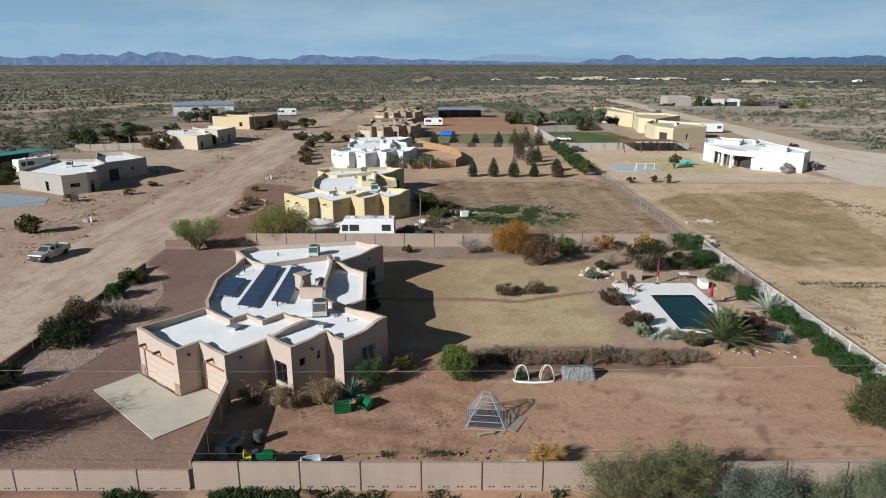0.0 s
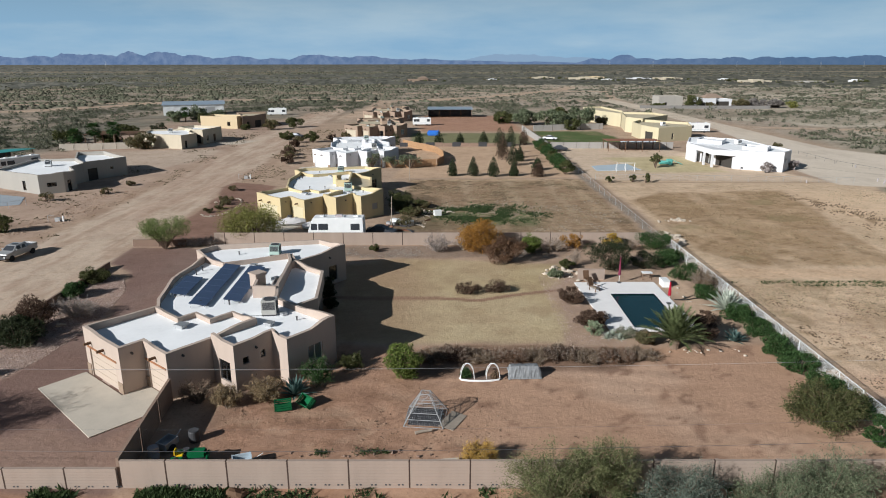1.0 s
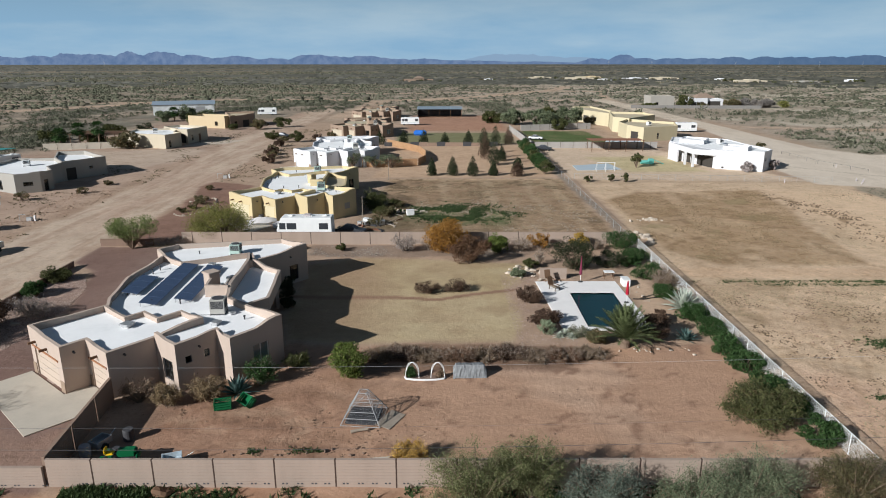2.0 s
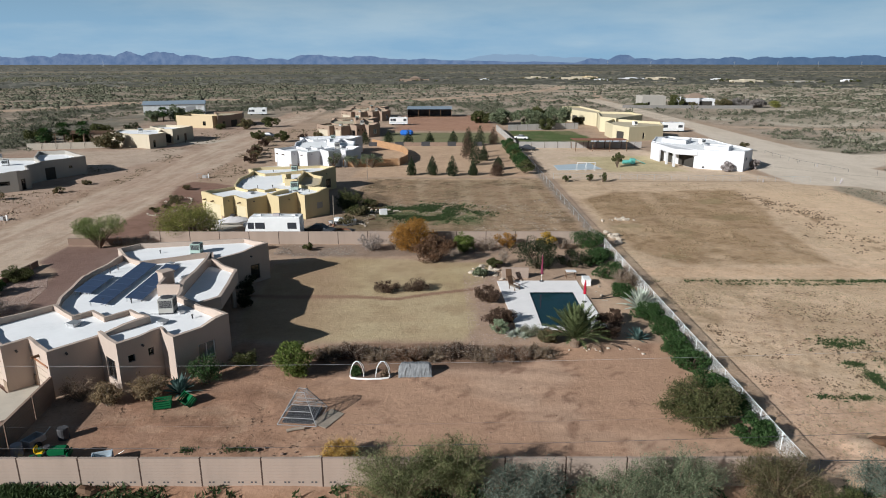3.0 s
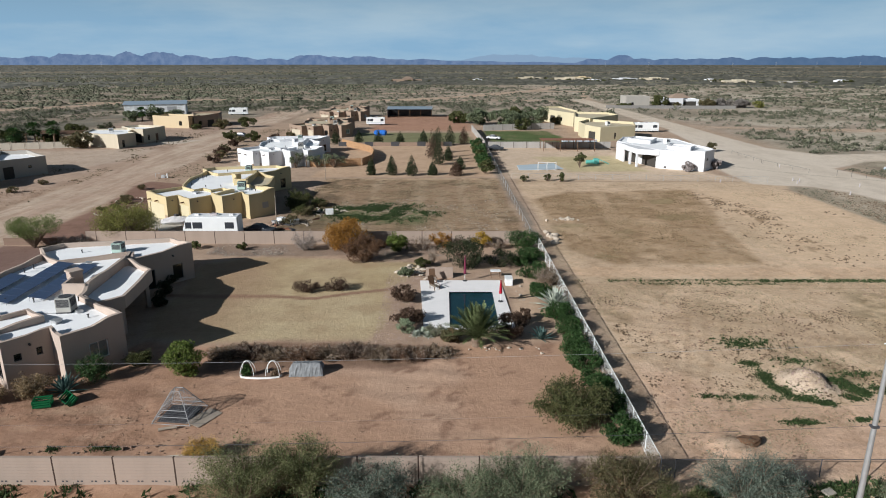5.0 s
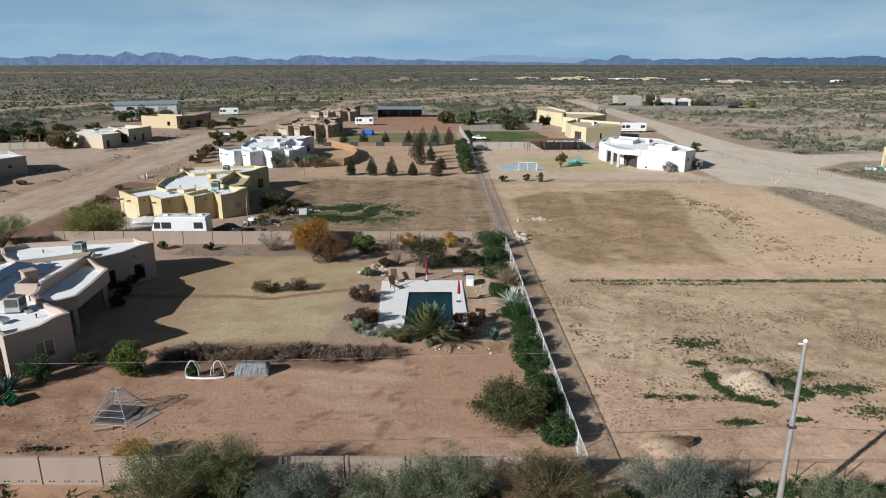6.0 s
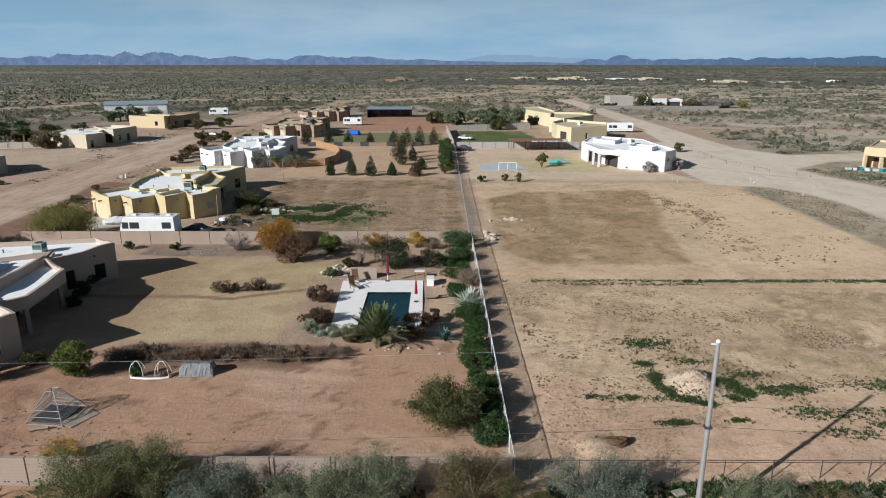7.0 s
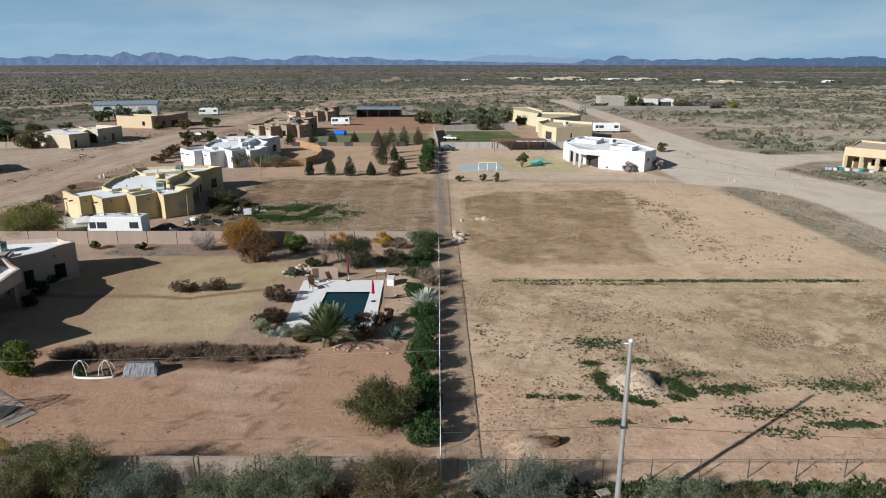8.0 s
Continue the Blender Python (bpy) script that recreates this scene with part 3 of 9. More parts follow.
    lay(inside(x, y, [(37, 126), (90, 126), (93, 134), (37, 137)], 0.8) * 0.85, (0.50, 0.375, 0.265))
    lay(soft(0.7 - np.abs(Y - 133.6 - 0.4 * w2), 0, 0.4) * soft(X, 37, 39) * (1 - soft(X, 84, 86)) * 0.7, (0.33, 0.24, 0.165))
    lay(soft(1.9 - np.abs(Y - 74.6 - 0.3 * w2), -0.2, 0.6) * field * 0.85, (0.52, 0.37, 0.255))
    for yc in (69.8, 68.9):
        lay(soft(0.2 - np.abs(Y - yc - 0.4 * w2), -0.1, 0.15) * field * soft(mid, 0.3, 0.5) * 0.6, (0.30, 0.205, 0.13))
    low = inside(x, y, [(66, 67.6), (96, 67.6), (96, 47), (58, 47.5), (60.5, 53), (62, 60)], 2.0)
    crumb = cloudy(X, Y, 0.9, 103, 2)
    lay(low * soft(cloudy(X, Y, 7, 101), 0.3, 0.55) * 0.55, (0.40, 0.305, 0.195))
    lay(low * soft(crumb, 0.5, 0.62) * soft(cloudy(X, Y, 5, 104), 0.3, 0.5) * 0.7, (0.235, 0.18, 0.11))
    churn = inside(x, y, [(37.5, 66), (47, 66), (60, 52), (58, 46), (46, 44), (38, 50)], 2.0)
    lay(churn * soft(cloudy(X / 1.8, Y, 1.3, 106, 3), 0.52, 0.66) * soft(cloudy(X, Y, 6, 107), 0.4, 0.6) * 0.75, (0.25, 0.185, 0.115))
    lay(churn * soft(cloudy(X, Y, 8, 108), 0.55, 0.7) * 0.5, (0.56, 0.43, 0.32))
    lay(inside(x, y, [(36.4, 34), (90, 34), (90, 43), (44, 44), (38, 50)], 2.0) * 0.8, (0.49, 0.33, 0.24))
    for off in (0.0, 1.7):
        lay(soft(0.25 - np.abs(X - 40.4 - off - 0.35 * (Y - 44) - 0.8 * w1), -0.1, 0.2) * field * soft(Y, 42, 44) * (1 - soft(Y, 60, 64)) * 0.5, (0.33, 0.23, 0.15))
    cone = soft(1.3 - np.hypot((X - 50.5) / 1.95, (Y - 46.6) / 2.2), -0.1, 0.4)
    lay(cone * 0.9, (0.50, 0.40, 0.315))
    lay(cone * soft(cloudy(X, Y, 0.9, 109, 3), 0.5, 0.66) * 0.35, (0.36, 0.28, 0.21))
    # the mound's hollow, its shade put into the soil colour
    lay(soft(1.1 - np.hypot((X - 52.0) / 0.42, (Y - 46.5) / 1.1), 0, 0.4) * 0.9, (0.13, 0.085, 0.06))
    lay(soft(1.2 - np.hypot(X - 41.0, (Y - 38.0) / 0.9), -0.1, 0.5) * 0.8, (0.34, 0.26, 0.195))
    # sports yard and ground behind it
    lay(inside(x, y, [(36, 137), (84, 134), (66, 187), (36, 187)], 1.0), (0.52, 0.405, 0.305))
    lay(inside(x, y, [(50, 146), (68, 146), (66, 170), (46, 168)], 2.0) * 0.7, (0.42, 0.365, 0.20))
    lay(inside(x, y, [(36, 190), (62, 190), (58, 232), (36, 232)], 1.0), (0.085, 0.115, 0.045))
    lay(inside(x, y, [(36, 190), (62, 190), (58, 232), (36, 232)], 1.0) * soft(cloudy(X, Y, 9, 143), 0.45, 0.65) * 0.7, (0.19, 0.17, 0.095))
    lay(inside(x, y, [(-6, 139), (33, 139), (33, 192), (-4, 192)], 1.0), (0.44, 0.31, 0.215))
    lay(inside(x, y, [(-6, 196), (31, 196), (30, 226), (-6, 226)], 1.0) * 0.8, (0.13, 0.15, 0.07))
    lay(inside(x, y, [(-4, 232), (32, 232), (32, 300), (-4, 300)], 2.0) * 0.8, (0.34, 0.185, 0.125))
    # right road with its grey verge
    verge = inside(X + 0.25 * w1, Y, [(88.7, 124.3), (90.2, 128.5), (95, 127.5), (99, 121), (100.8, 112), (100.2, 93.4), (102, 40), (92, 40), (90.1, 78.2)], 0.5)
    lay(verge, (0.37, 0.31, 0.24))
    lay(verge * soft(mid, 0.45, 0.7) * 0.6, (0.255, 0.215, 0.16))
    for off in (2.6, 4.3, 7.5):
        lay(verge * soft(0.35 - np.abs(X - 90 - off - 0.06 * (Y - 78)), 0, 0.3) * 0.5, (0.44, 0.38, 0.31))
    pale = inside(X + 0.8 * w1, Y + 0.8 * w2, [(84, 131), (90.2, 129), (95, 128), (99, 121.5), (100.8, 112.5), (100.2, 93.4), (102, 40), (122, 40), (121, 110), (118.8, 122), (113, 140), (111.5, 150), (125, 160), (146, 166), (146, 177), (121, 172), (113, 186), (112.5, 235), (101, 235), (97, 200), (86, 200)], 0.8)
    lay(pale, (0.55, 0.475, 0.395))
    rc = 101.5 + 6.5 * soft(Y, 60, 220)
    lay(soft(5.2 + w1 - np.abs(X - rc), -0.8, 0.8) * soft(Y, 200, 235) * (1 - soft(Y, 400, 470)), (0.54, 0.46, 0.375))
    lay(pale * soft(cloudy(X / 1.5, Y / 4, 2.0, 112, 4), 0.5, 0.7) * 0.4, (0.43, 0.36, 0.29))
    lay(soft(0.5 - np.abs(np.hypot(X - 140, Y - 190) - 62 - w1), 0, 0.35) * pale * 0.6, (0.32, 0.27, 0.21))
    lay(inside(x, y, [(112, 100), (145, 96), (150, 142), (118, 146)], 3.0) * (1 - pale) * 0.7, (0.34, 0.30, 0.225))
    # weeds outside the near wall
    lay(inside(x, y, [(-45, 28), (37, 28), (37, 33), (-45, 33)], 0.5) * 0.9, (0.33, 0.195, 0.125))

    K = np.clip(0.75 + 0.3 * field + 0.75 * plot + 0.5 * wild - 0.3 * lawn - 0.1 * yard - 0.42 * yard * soft(X, 4, 10) - 0.25 * drive - 0.35 * sand - 0.4 * pale, 0.2, 1.5)
    Z = ground_z(X, Y)
    rough = cloudy(X, Y, 2.4, 41, 3) - 0.5
    fine = soft(400 - Y, 0, 200)
    Z = Z + fine * rough * (0.12 - 0.08 * np.clip(lawn + road + drive, 0, 1))
    Z = Z + dug * (clod - 0.5) * 0.2 + (low + churn) * (crumb - 0.5) * 0.16
    tracks = np.sin((X * 0.25 + Y) * 2.6 + 2.2 * w1 * 3) * yard * 0.03 * soft(mid, 0.4, 0.7)
    Z = Z + tracks
    pool = (X > 21.6) & (X < 27.6) & (Y > 57.9) & (Y < 67.9)
    ny, nx = X.shape
    verts = np.stack([X, Y, Z], -1).reshape(-1, 3)
    i = np.arange(ny * nx).reshape(ny, nx)
    quads = np.stack([i[:-1, :-1], i[:-1, 1:], i[1:, 1:], i[1:, :-1]], -1)
    quads = quads[~pool[:-1, :-1]]
    me = bpy.data.meshes.new("ground")
    me.vertices.add(len(verts))
    me.vertices.foreach_set("co", verts.ravel())
    me.loops.add(quads.size)
    me.loops.foreach_set("vertex_index", quads.ravel())
    me.polygons.add(len(quads))
    me.polygons.foreach_set("loop_start", np.arange(0, quads.size, 4))
    me.polygons.foreach_set("use_smooth", [True] * len(quads))
    me.update(calc_edges=True)
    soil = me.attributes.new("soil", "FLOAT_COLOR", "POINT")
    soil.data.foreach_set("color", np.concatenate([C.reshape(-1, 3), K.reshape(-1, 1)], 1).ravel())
    # the soil's colours go through stains, gravel grain and clods
    m, n, l, b = shader("soil", 0.97)
    b.inputs["Specular IOR Level"].default_value = 0.1
    a = n.new("ShaderNodeAttribute")
    a.attribute_name = "soil"
    g = n.new("ShaderNodeNewGeometry")
    p = g.outputs["Position"]
    def much(value, lo, hi, top):
        """How far a stain takes: stronger on rough ground."""
        k = n.new("ShaderNodeMath")
        k.operation, k.use_clamp = "MULTIPLY", True
        l.new(span(n, l, value, lo, hi, 0.0, top), k.inputs[0])
        l.new(a.outputs["Alpha"], k.inputs[1])
        return k.outputs["Value"]

    c = blend(n, l, a.outputs["Color"], (0.74, 0.71, 0.68), much(noise_node(n, l, 0.16, 5, 0.6, p), 0.40, 0.68, 0.65), "MULTIPLY")
    c = blend(n, l, c, (0.66, 0.62, 0.56), much(noise_node(n, l, 0.55, 8, 0.72, p), 0.50, 0.66, 0.7), "MULTIPLY")
    c = blend(n, l, c, (1.28, 1.25, 1.20), much(noise_node(n, l, 0.9, 7, 0.72, p), 0.49, 0.70, 0.75), "MULTIPLY")
    c = blend(n, l, c, (0.52, 0.48, 0.43), much(noise_node(n, l, 2.6, 6, 0.8, p), 0.54, 0.70, 0.85), "MULTIPLY")
    c = blend(n, l, c, (1.22, 1.2, 1.17), much(noise_node(n, l, 4.5, 4, 0.75, p), 0.52, 0.66, 0.7), "MULTIPLY")
    c = blend(n, l, c, (1.16, 1.16, 1.16), 1.0, "MULTIPLY")
    l.new(c, b.inputs["Base Color"])
    relief(n, l, b, noise_node(n, l, 2.2, 8, 0.68, p), 0.5, 0.16)
    me.materials.append(m)
    return tagged(new("ground", me), "sandy reddish desert soil with dry lawn, gravel drives and tilled plots", "ground", kind="structure")


build_ground()


# ---- mountains at the horizon ----
def mountains():
    # distance haze is painted as a blue glow; the sun doesn't light these
    m, n, l, b = shader("hazed_mountain", 1.0)
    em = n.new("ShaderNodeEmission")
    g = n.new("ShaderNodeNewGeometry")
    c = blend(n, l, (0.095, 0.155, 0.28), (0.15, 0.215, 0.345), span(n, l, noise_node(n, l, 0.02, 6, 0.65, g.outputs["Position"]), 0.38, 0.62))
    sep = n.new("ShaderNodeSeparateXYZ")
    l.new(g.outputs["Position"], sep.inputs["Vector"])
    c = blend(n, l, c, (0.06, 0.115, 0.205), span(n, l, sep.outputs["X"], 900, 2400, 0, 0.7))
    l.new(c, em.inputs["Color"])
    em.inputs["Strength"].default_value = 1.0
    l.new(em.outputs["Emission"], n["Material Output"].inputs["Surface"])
    xs = np.linspace(-4200, 4600, 1400)

    def ridge(peaks, depth, rough, shift, seed):
        top = np.zeros_like(xs)
        for c0, wid, h in peaks:
            top = np.maximum(top, h * np.exp(-np.abs((xs - c0) / (wid * 1.5)) ** 2.4))
        jag = (cloudy(xs, xs * 0 + seed, 110, 5, 5) - 0.5) * 1.1 + (cloudy(xs, xs * 0 + seed, 30, 9, 3) - 0.5) * 0.45
        top = np.maximum(top * (1 + rough * jag * 0.8) + 4, 3)
        s = Shape()
        k = len(xs)
        v = [(x, depth, -36.0) for x in xs] + [(x, depth + 15, -30.0 + p + shift) for x, p in zip(xs, top)]
        s.add(v, [(i, i + 1, k + i + 1, k + i) for i in range(k - 1)])
        return s

    front = ridge(((-2330, 330, 62), (-2000, 300, 58), (-1985, 110, 84), (-2230, 100, 74), (-2430, 150, 68), (-2650, 110, 72), (-2850, 130, 52), (-3120, 180, 48), (-1760, 140, 56), (-1470, 170, 54), (-1220, 120, 40), (-910, 120, 62), (-720, 140, 50), (-560, 130, 50), (-380, 200, 36), (-120, 220, 30), (150, 260, 24), (600, 250, 14),
                   (1110, 80, 38), (1290, 75, 58), (1400, 130, 34), (1640, 130, 36), (1900, 160, 40), (2060, 110, 45), (2330, 120, 48), (2500, 130, 52), (2750, 150, 46), (3030, 150, 58), (3250, 200, 52), (3700, 300, 48)), 4850.0, 0.55, 0.0, 1)
    back = ridge(((380, 150, 62), (560, 160, 64), (760, 140, 48), (-3600, 300, 60), (980, 160, 40)), 4900.0, 0.35, 2.0, 7)
    # the farther ridge glows paler, with more haze in its colour
    m2, n2, l2, b2 = shader("pale_hazed_mountain", 1.0)
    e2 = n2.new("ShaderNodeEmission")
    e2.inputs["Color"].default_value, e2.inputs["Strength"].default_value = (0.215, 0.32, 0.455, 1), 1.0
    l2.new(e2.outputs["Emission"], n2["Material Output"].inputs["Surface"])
    tagged(part("backdrop_far", back, m2), "farthest mountains on the horizon, haze put into a pale blue glow", "mountains", kind="structure")
    return tagged(part("backdrop", front, m), "mountain ridges far off on the horizon, haze put into a blue-grey glow", "mountains", kind="structure")


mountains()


# ---- foliage ----
RNG = np.random.default_rng(7)


def leaf_mesh(name, centres, radii, count, size, flat=0.75, rng=None, lift=0.0, droop=0.0):
    """Many small four-cornered leaves on the shells of clumps; one mesh."""
    rng = rng or RNG
    count, size = int(count * 0.8), size * 1.1
    centres, radii = np.asarray(centres, float), np.asarray(radii, float)
    pick = rng.choice(len(centres), count, p=radii ** 2 / (radii ** 2).sum())
    d = rng.normal(size=(count, 3))
    d /= np.linalg.norm(d, axis=1)[:, None]
    r = radii[pick] * (0.55 + 0.55 * rng.random(count) ** 0.7)
    p = centres[pick] + d * r[:, None] * np.array([1, 1, flat])
    a = rng.normal(size=(count, 3)) + d * 0.8 + np.array([0, 0, lift])
    a /= np.linalg.norm(a, axis=1)[:, None]
    b = np.cross(a, rng.normal(size=(count, 3)))
    b /= np.linalg.norm(b, axis=1)[:, None]
    s = size * (0.6 + 0.8 * rng.random(count))[:, None]
    v = np.stack([p - a * s, p + b * s * 0.45, p + a * s - np.array([0, 0, droop]) * s, p - b * s * 0.45], 1).reshape(-1, 3)
    v[:, 2] = np.maximum(v[:, 2], 0.02)
    me = bpy.data.meshes.new(name)
    me.vertices.add(len(v))
    me.vertices.foreach_set("co", v.ravel())
    me.loops.add(count * 4)
    me.loops.foreach_set("vertex_index", np.arange(count * 4))
    me.polygons.add(count)
    me.polygons.foreach_set("loop_start", np.arange(0, count * 4, 4))
    me.update(calc_edges=True)
    return me


def clumps(rx, ry, h, n, base=0.25, rng=None, fill=0.86):
    """Uneven clump centres that fill a rounded crown, lowest at base * h."""
    rng = rng or RNG
    d = rng.normal(size=(n, 3))
    d /= np.linalg.norm(d, axis=1)[:, None]
    d *= (fill * (0.35 + 0.65 * rng.random(n)) ** 0.5)[:, None] * (0.85 + 0.3 * rng.random((n, 1)))
    half = h * (1 - base) / 2
    out = d * np.array([rx, ry, half]) + np.array([0, 0, h * base + half])
    out[:, :2] *= (0.75 + 0.25 * np.clip(out[:, 2:] / h * 2, 0, 1))
    rad = (rx + ry + half) / 3 * (0.18 + 0.24 * rng.random(n))
    return out, rad


def stems(centres, rng, r=0.05, trunks=4, spread=0.15):
    s = Shape()
    feet = [(spread * rng.normal(), spread * rng.normal(), -0.05) for _ in range(trunks)]
    for i, c in enumerate(centres):
        f = Vector(feet[i % trunks])
        c = Vector(c)
        mid = f.lerp(c, 0.5) + Vector((rng.normal() * 0.1, rng.normal() * 0.1, 0.12 * c.z))
        s.path([f, mid, c], r, r * 0.3, 5)
    return s


def bush(name, x, y, rx, ry, h, leaf, label, category="bush", n=16, count=2200, size=0.12, base=0.2, wood=None, seed=0, group="", flat=0.75, lift=0.0, droop=0.0, trunk_r=0.04, trunks=4):
    rng = np.random.default_rng(int(abs(x) * 131 + abs(y) * 17 + seed))
    ob = thing(name, pose(x, y, gz(x, y)), label, category, group)
    c, r = clumps(rx, ry, h, n, base, rng)
    part("stem" if category != "tree" else "trunk", stems(c, rng, trunk_r, trunks), wood or BARK, ob)
    part("crown", leaf_mesh("crown", c, r, count, size, flat, rng, lift, droop), leaf, ob)
    return ob


def spray(name, x, y, rx, ry, h, leaf, label, category="tree", limbs=36, twigs=12, per=22, size=0.07, droop=0.5, wood=None, group="", seed=0, lean=0.5, narrow=0.3, trunk_r=0.05, low=0.05, bare=False):
    """A feathery shrub or tree: arching limbs, twigs on them and small leaves along the twigs."""
    rng = np.random.default_rng(int(abs(x) * 113 + abs(y) * 29 + seed))
    ob = thing(name, pose(x, y, gz(x, y)), label, category, group)
    wood_shape = Shape()
    az = rng.random(limbs) * 2 * math.pi
    out = 0.25 + 0.75 * np.sqrt(rng.random(limbs))
    tip = np.stack([np.cos(az) * rx * out, np.sin(az) * ry * out, h * (low + (1 - low) * np.sqrt(np.clip(1.02 - out ** 2 * 0.85, 0, 1)) * (0.62 + 0.45 * rng.random(limbs)))], 1)
    foot = np.stack([0.12 * rng.normal(size=limbs), 0.12 * rng.normal(size=limbs), np.full(limbs, -0.05)], 1)
    knee = foot * 0.5 + tip * 0.5 + np.stack([0.1 * rng.normal(size=limbs), 0.1 * rng.normal(size=limbs), 0.14 * h * rng.random(limbs)], 1)
    for f, k, t in zip(foot, knee, tip):
        wood_shape.path([f, k, t], trunk_r, trunk_r * 0.2, 5)
    idx = np.repeat(np.arange(limbs), twigs)
    m = len(idx)
    q = 0.35 + 0.65 * rng.random(m)
    root = ((1 - q) ** 2)[:, None] * foot[idx] + (2 * q * (1 - q))[:, None] * knee[idx] + (q ** 2)[:, None] * tip[idx]
    d = rng.normal(size=(m, 3)) + lean * (tip[idx] - foot[idx]) / (np.linalg.norm(tip[idx] - foot[idx], axis=1)[:, None] + 1e-6) + np.array([0, 0, 0.25])
    d /= np.linalg.norm(d, axis=1)[:, None]
    ln = (0.16 + 0.2 * rng.random(m)) * (rx + ry + h) / 3
    if bare:
        for r0, dd, s0 in zip(root, d, ln):
            wood_shape.tube(r0, r0 + dd * s0 * 1.3, 0.012, 0.005, 3, False)
    part("trunk" if category == "tree" else "stem", wood_shape, wood or BARK, ob)
    t = np.repeat(np.arange(m), per)
    s = rng.random(len(t)) ** 0.8
    p = root[t] + d[t] * (ln[t] * s)[:, None] + rng.normal(size=(len(t), 3)) * (0.05 + 0.14 * ln[t])[:, None]
    p[:, 2] -= droop * ln[t] * s ** 2 * 0.5
    p[:, 2] = np.maximum(p[:, 2], 0.03)
    a = d[t] + 0.9 * rng.normal(size=(len(t), 3))
    a /= np.linalg.norm(a, axis=1)[:, None]
    b = np.cross(a, rng.normal(size=a.shape))
    b /= np.linalg.norm(b, axis=1)[:, None]
    sz = size * (0.6 + 0.8 * rng.random(len(t)))[:, None]
    v = np.stack([p - a * sz, p + b * sz * narrow, p + a * sz, p - b * sz * narrow], 1).reshape(-1, 3)
    me = bpy.data.meshes.new("crown")
    me.vertices.add(len(v))
    me.vertices.foreach_set("co", v.ravel())
    me.loops.add(len(v))
    me.loops.foreach_set("vertex_index", np.arange(len(v)))
    me.polygons.add(len(t))
    me.polygons.foreach_set("loop_start", np.arange(0, len(v), 4))
    me.update(calc_edges=True)
    part("crown", me, leaf, ob)
    return ob


def rosette(name, x, y, leaves, length, leaf, label, category="agave", rise=(15, 80), width=0.09, droop=0.15, trunk=0.0, parent=None):
    """Sword-shaped leaves that fan out from one foot."""
    rng = np.random.default_rng(int(abs(x) * 77 + abs(y) * 13))
    ob = thing(name, pose(x, y, gz(x, y)), label, category)
    s = Shape()
    for i in range(leaves):
        az = 2 * math.pi * (i * 0.381966 + 0.03 * rng.random())
        el = radians(rise[0] + (rise[1] - rise[0]) * (i / leaves) ** 0.8)
        ln = length * (0.8 + 0.3 * rng.random())
        side = Vector((-math.sin(az), math.cos(az), 0))
        rows = []
        for k in range(5):
            t = k / 4
            w = width * (0.7 + 0.9 * t if t < 0.4 else 1.3 * (1 - t) / 0.6 + 0.03)
            q = Vector((math.cos(az) * math.cos(el), math.sin(az) * math.cos(el), math.sin(el))) * ln * t
            q.z += trunk - droop * ln * t * t
            rows.append((q - side * w + Vector((0, 0, 0.35 * w)), q, q + side * w + Vector((0, 0, 0.35 * w))))
        p = [c for row in rows for c in row]
        s.add(p, [(3 * k + j, 3 * k + j + 1, 3 * k + j + 4, 3 * k + j + 3) for k in range(4) for j in range(2)])
    part("leaves", s, leaf, ob)
    if trunk:
        part("trunk", Shape().lathe([(0.28, -0.1), (0.24, trunk * 0.5), (0.3, trunk)], n=10), BARK, ob)
    return ob


def palm(name, x, y, fronds, length, trunk, label):
    """A feather palm: arched ribs with rows of narrow leaflets."""
    rng = np.random.default_rng(int(abs(x) * 7 + abs(y)))
    ob = thing(name, pose(x, y, gz(x, y)), label, "palm")
    part("trunk", Shape().lathe([(0.5, -0.1), (0.42, trunk * 0.4), (0.48, trunk * 0.8), (0.34, trunk + 0.15)], n=12), BARK, ob)
    for i in range(fronds):
        az = 2 * math.pi * i * 0.381966
        el = radians(22 + 64 * ((i + 0.5) / fronds))
        ln = length * (0.85 + 0.25 * rng.random())
        s = Shape()
        prev = None
        side = Vector((-math.sin(az), math.cos(az), 0))
        steps = 16
        for k in range(steps + 1):
            t = k / steps
            out = math.cos(el) * ln * t * (1 - 0.12 * t)
            q = Vector((math.cos(az) * out, math.sin(az) * out, trunk + math.sin(el) * ln * t - 0.36 * ln * t * t * (1.1 - 0.5 * math.sin(el))))
            q.z = max(q.z, 0.15)
            if prev is not None:
                s.tube(prev, q, 0.025 * (1.1 - t), n=3, caps=False)
                if t > 0.12:
                    d = (q - prev).normalized()
                    for sg in (-1, 1):
                        for h in (0, 0.5):
                            root = prev.lerp(q, h)
                            tip = root + (side * sg * 0.8 + d * 0.75 + Vector((0, 0, 0.12 + 0.15 * rng.normal()))).normalized() * (0.55 * math.sin(math.pi * min(1, 0.15 + 0.85 * t)) + 0.12)
                            s.quad(root - d * 0.045, tip, root + d * 0.045)
            prev = q
        part("frond", s, PALM, ob)
    return ob


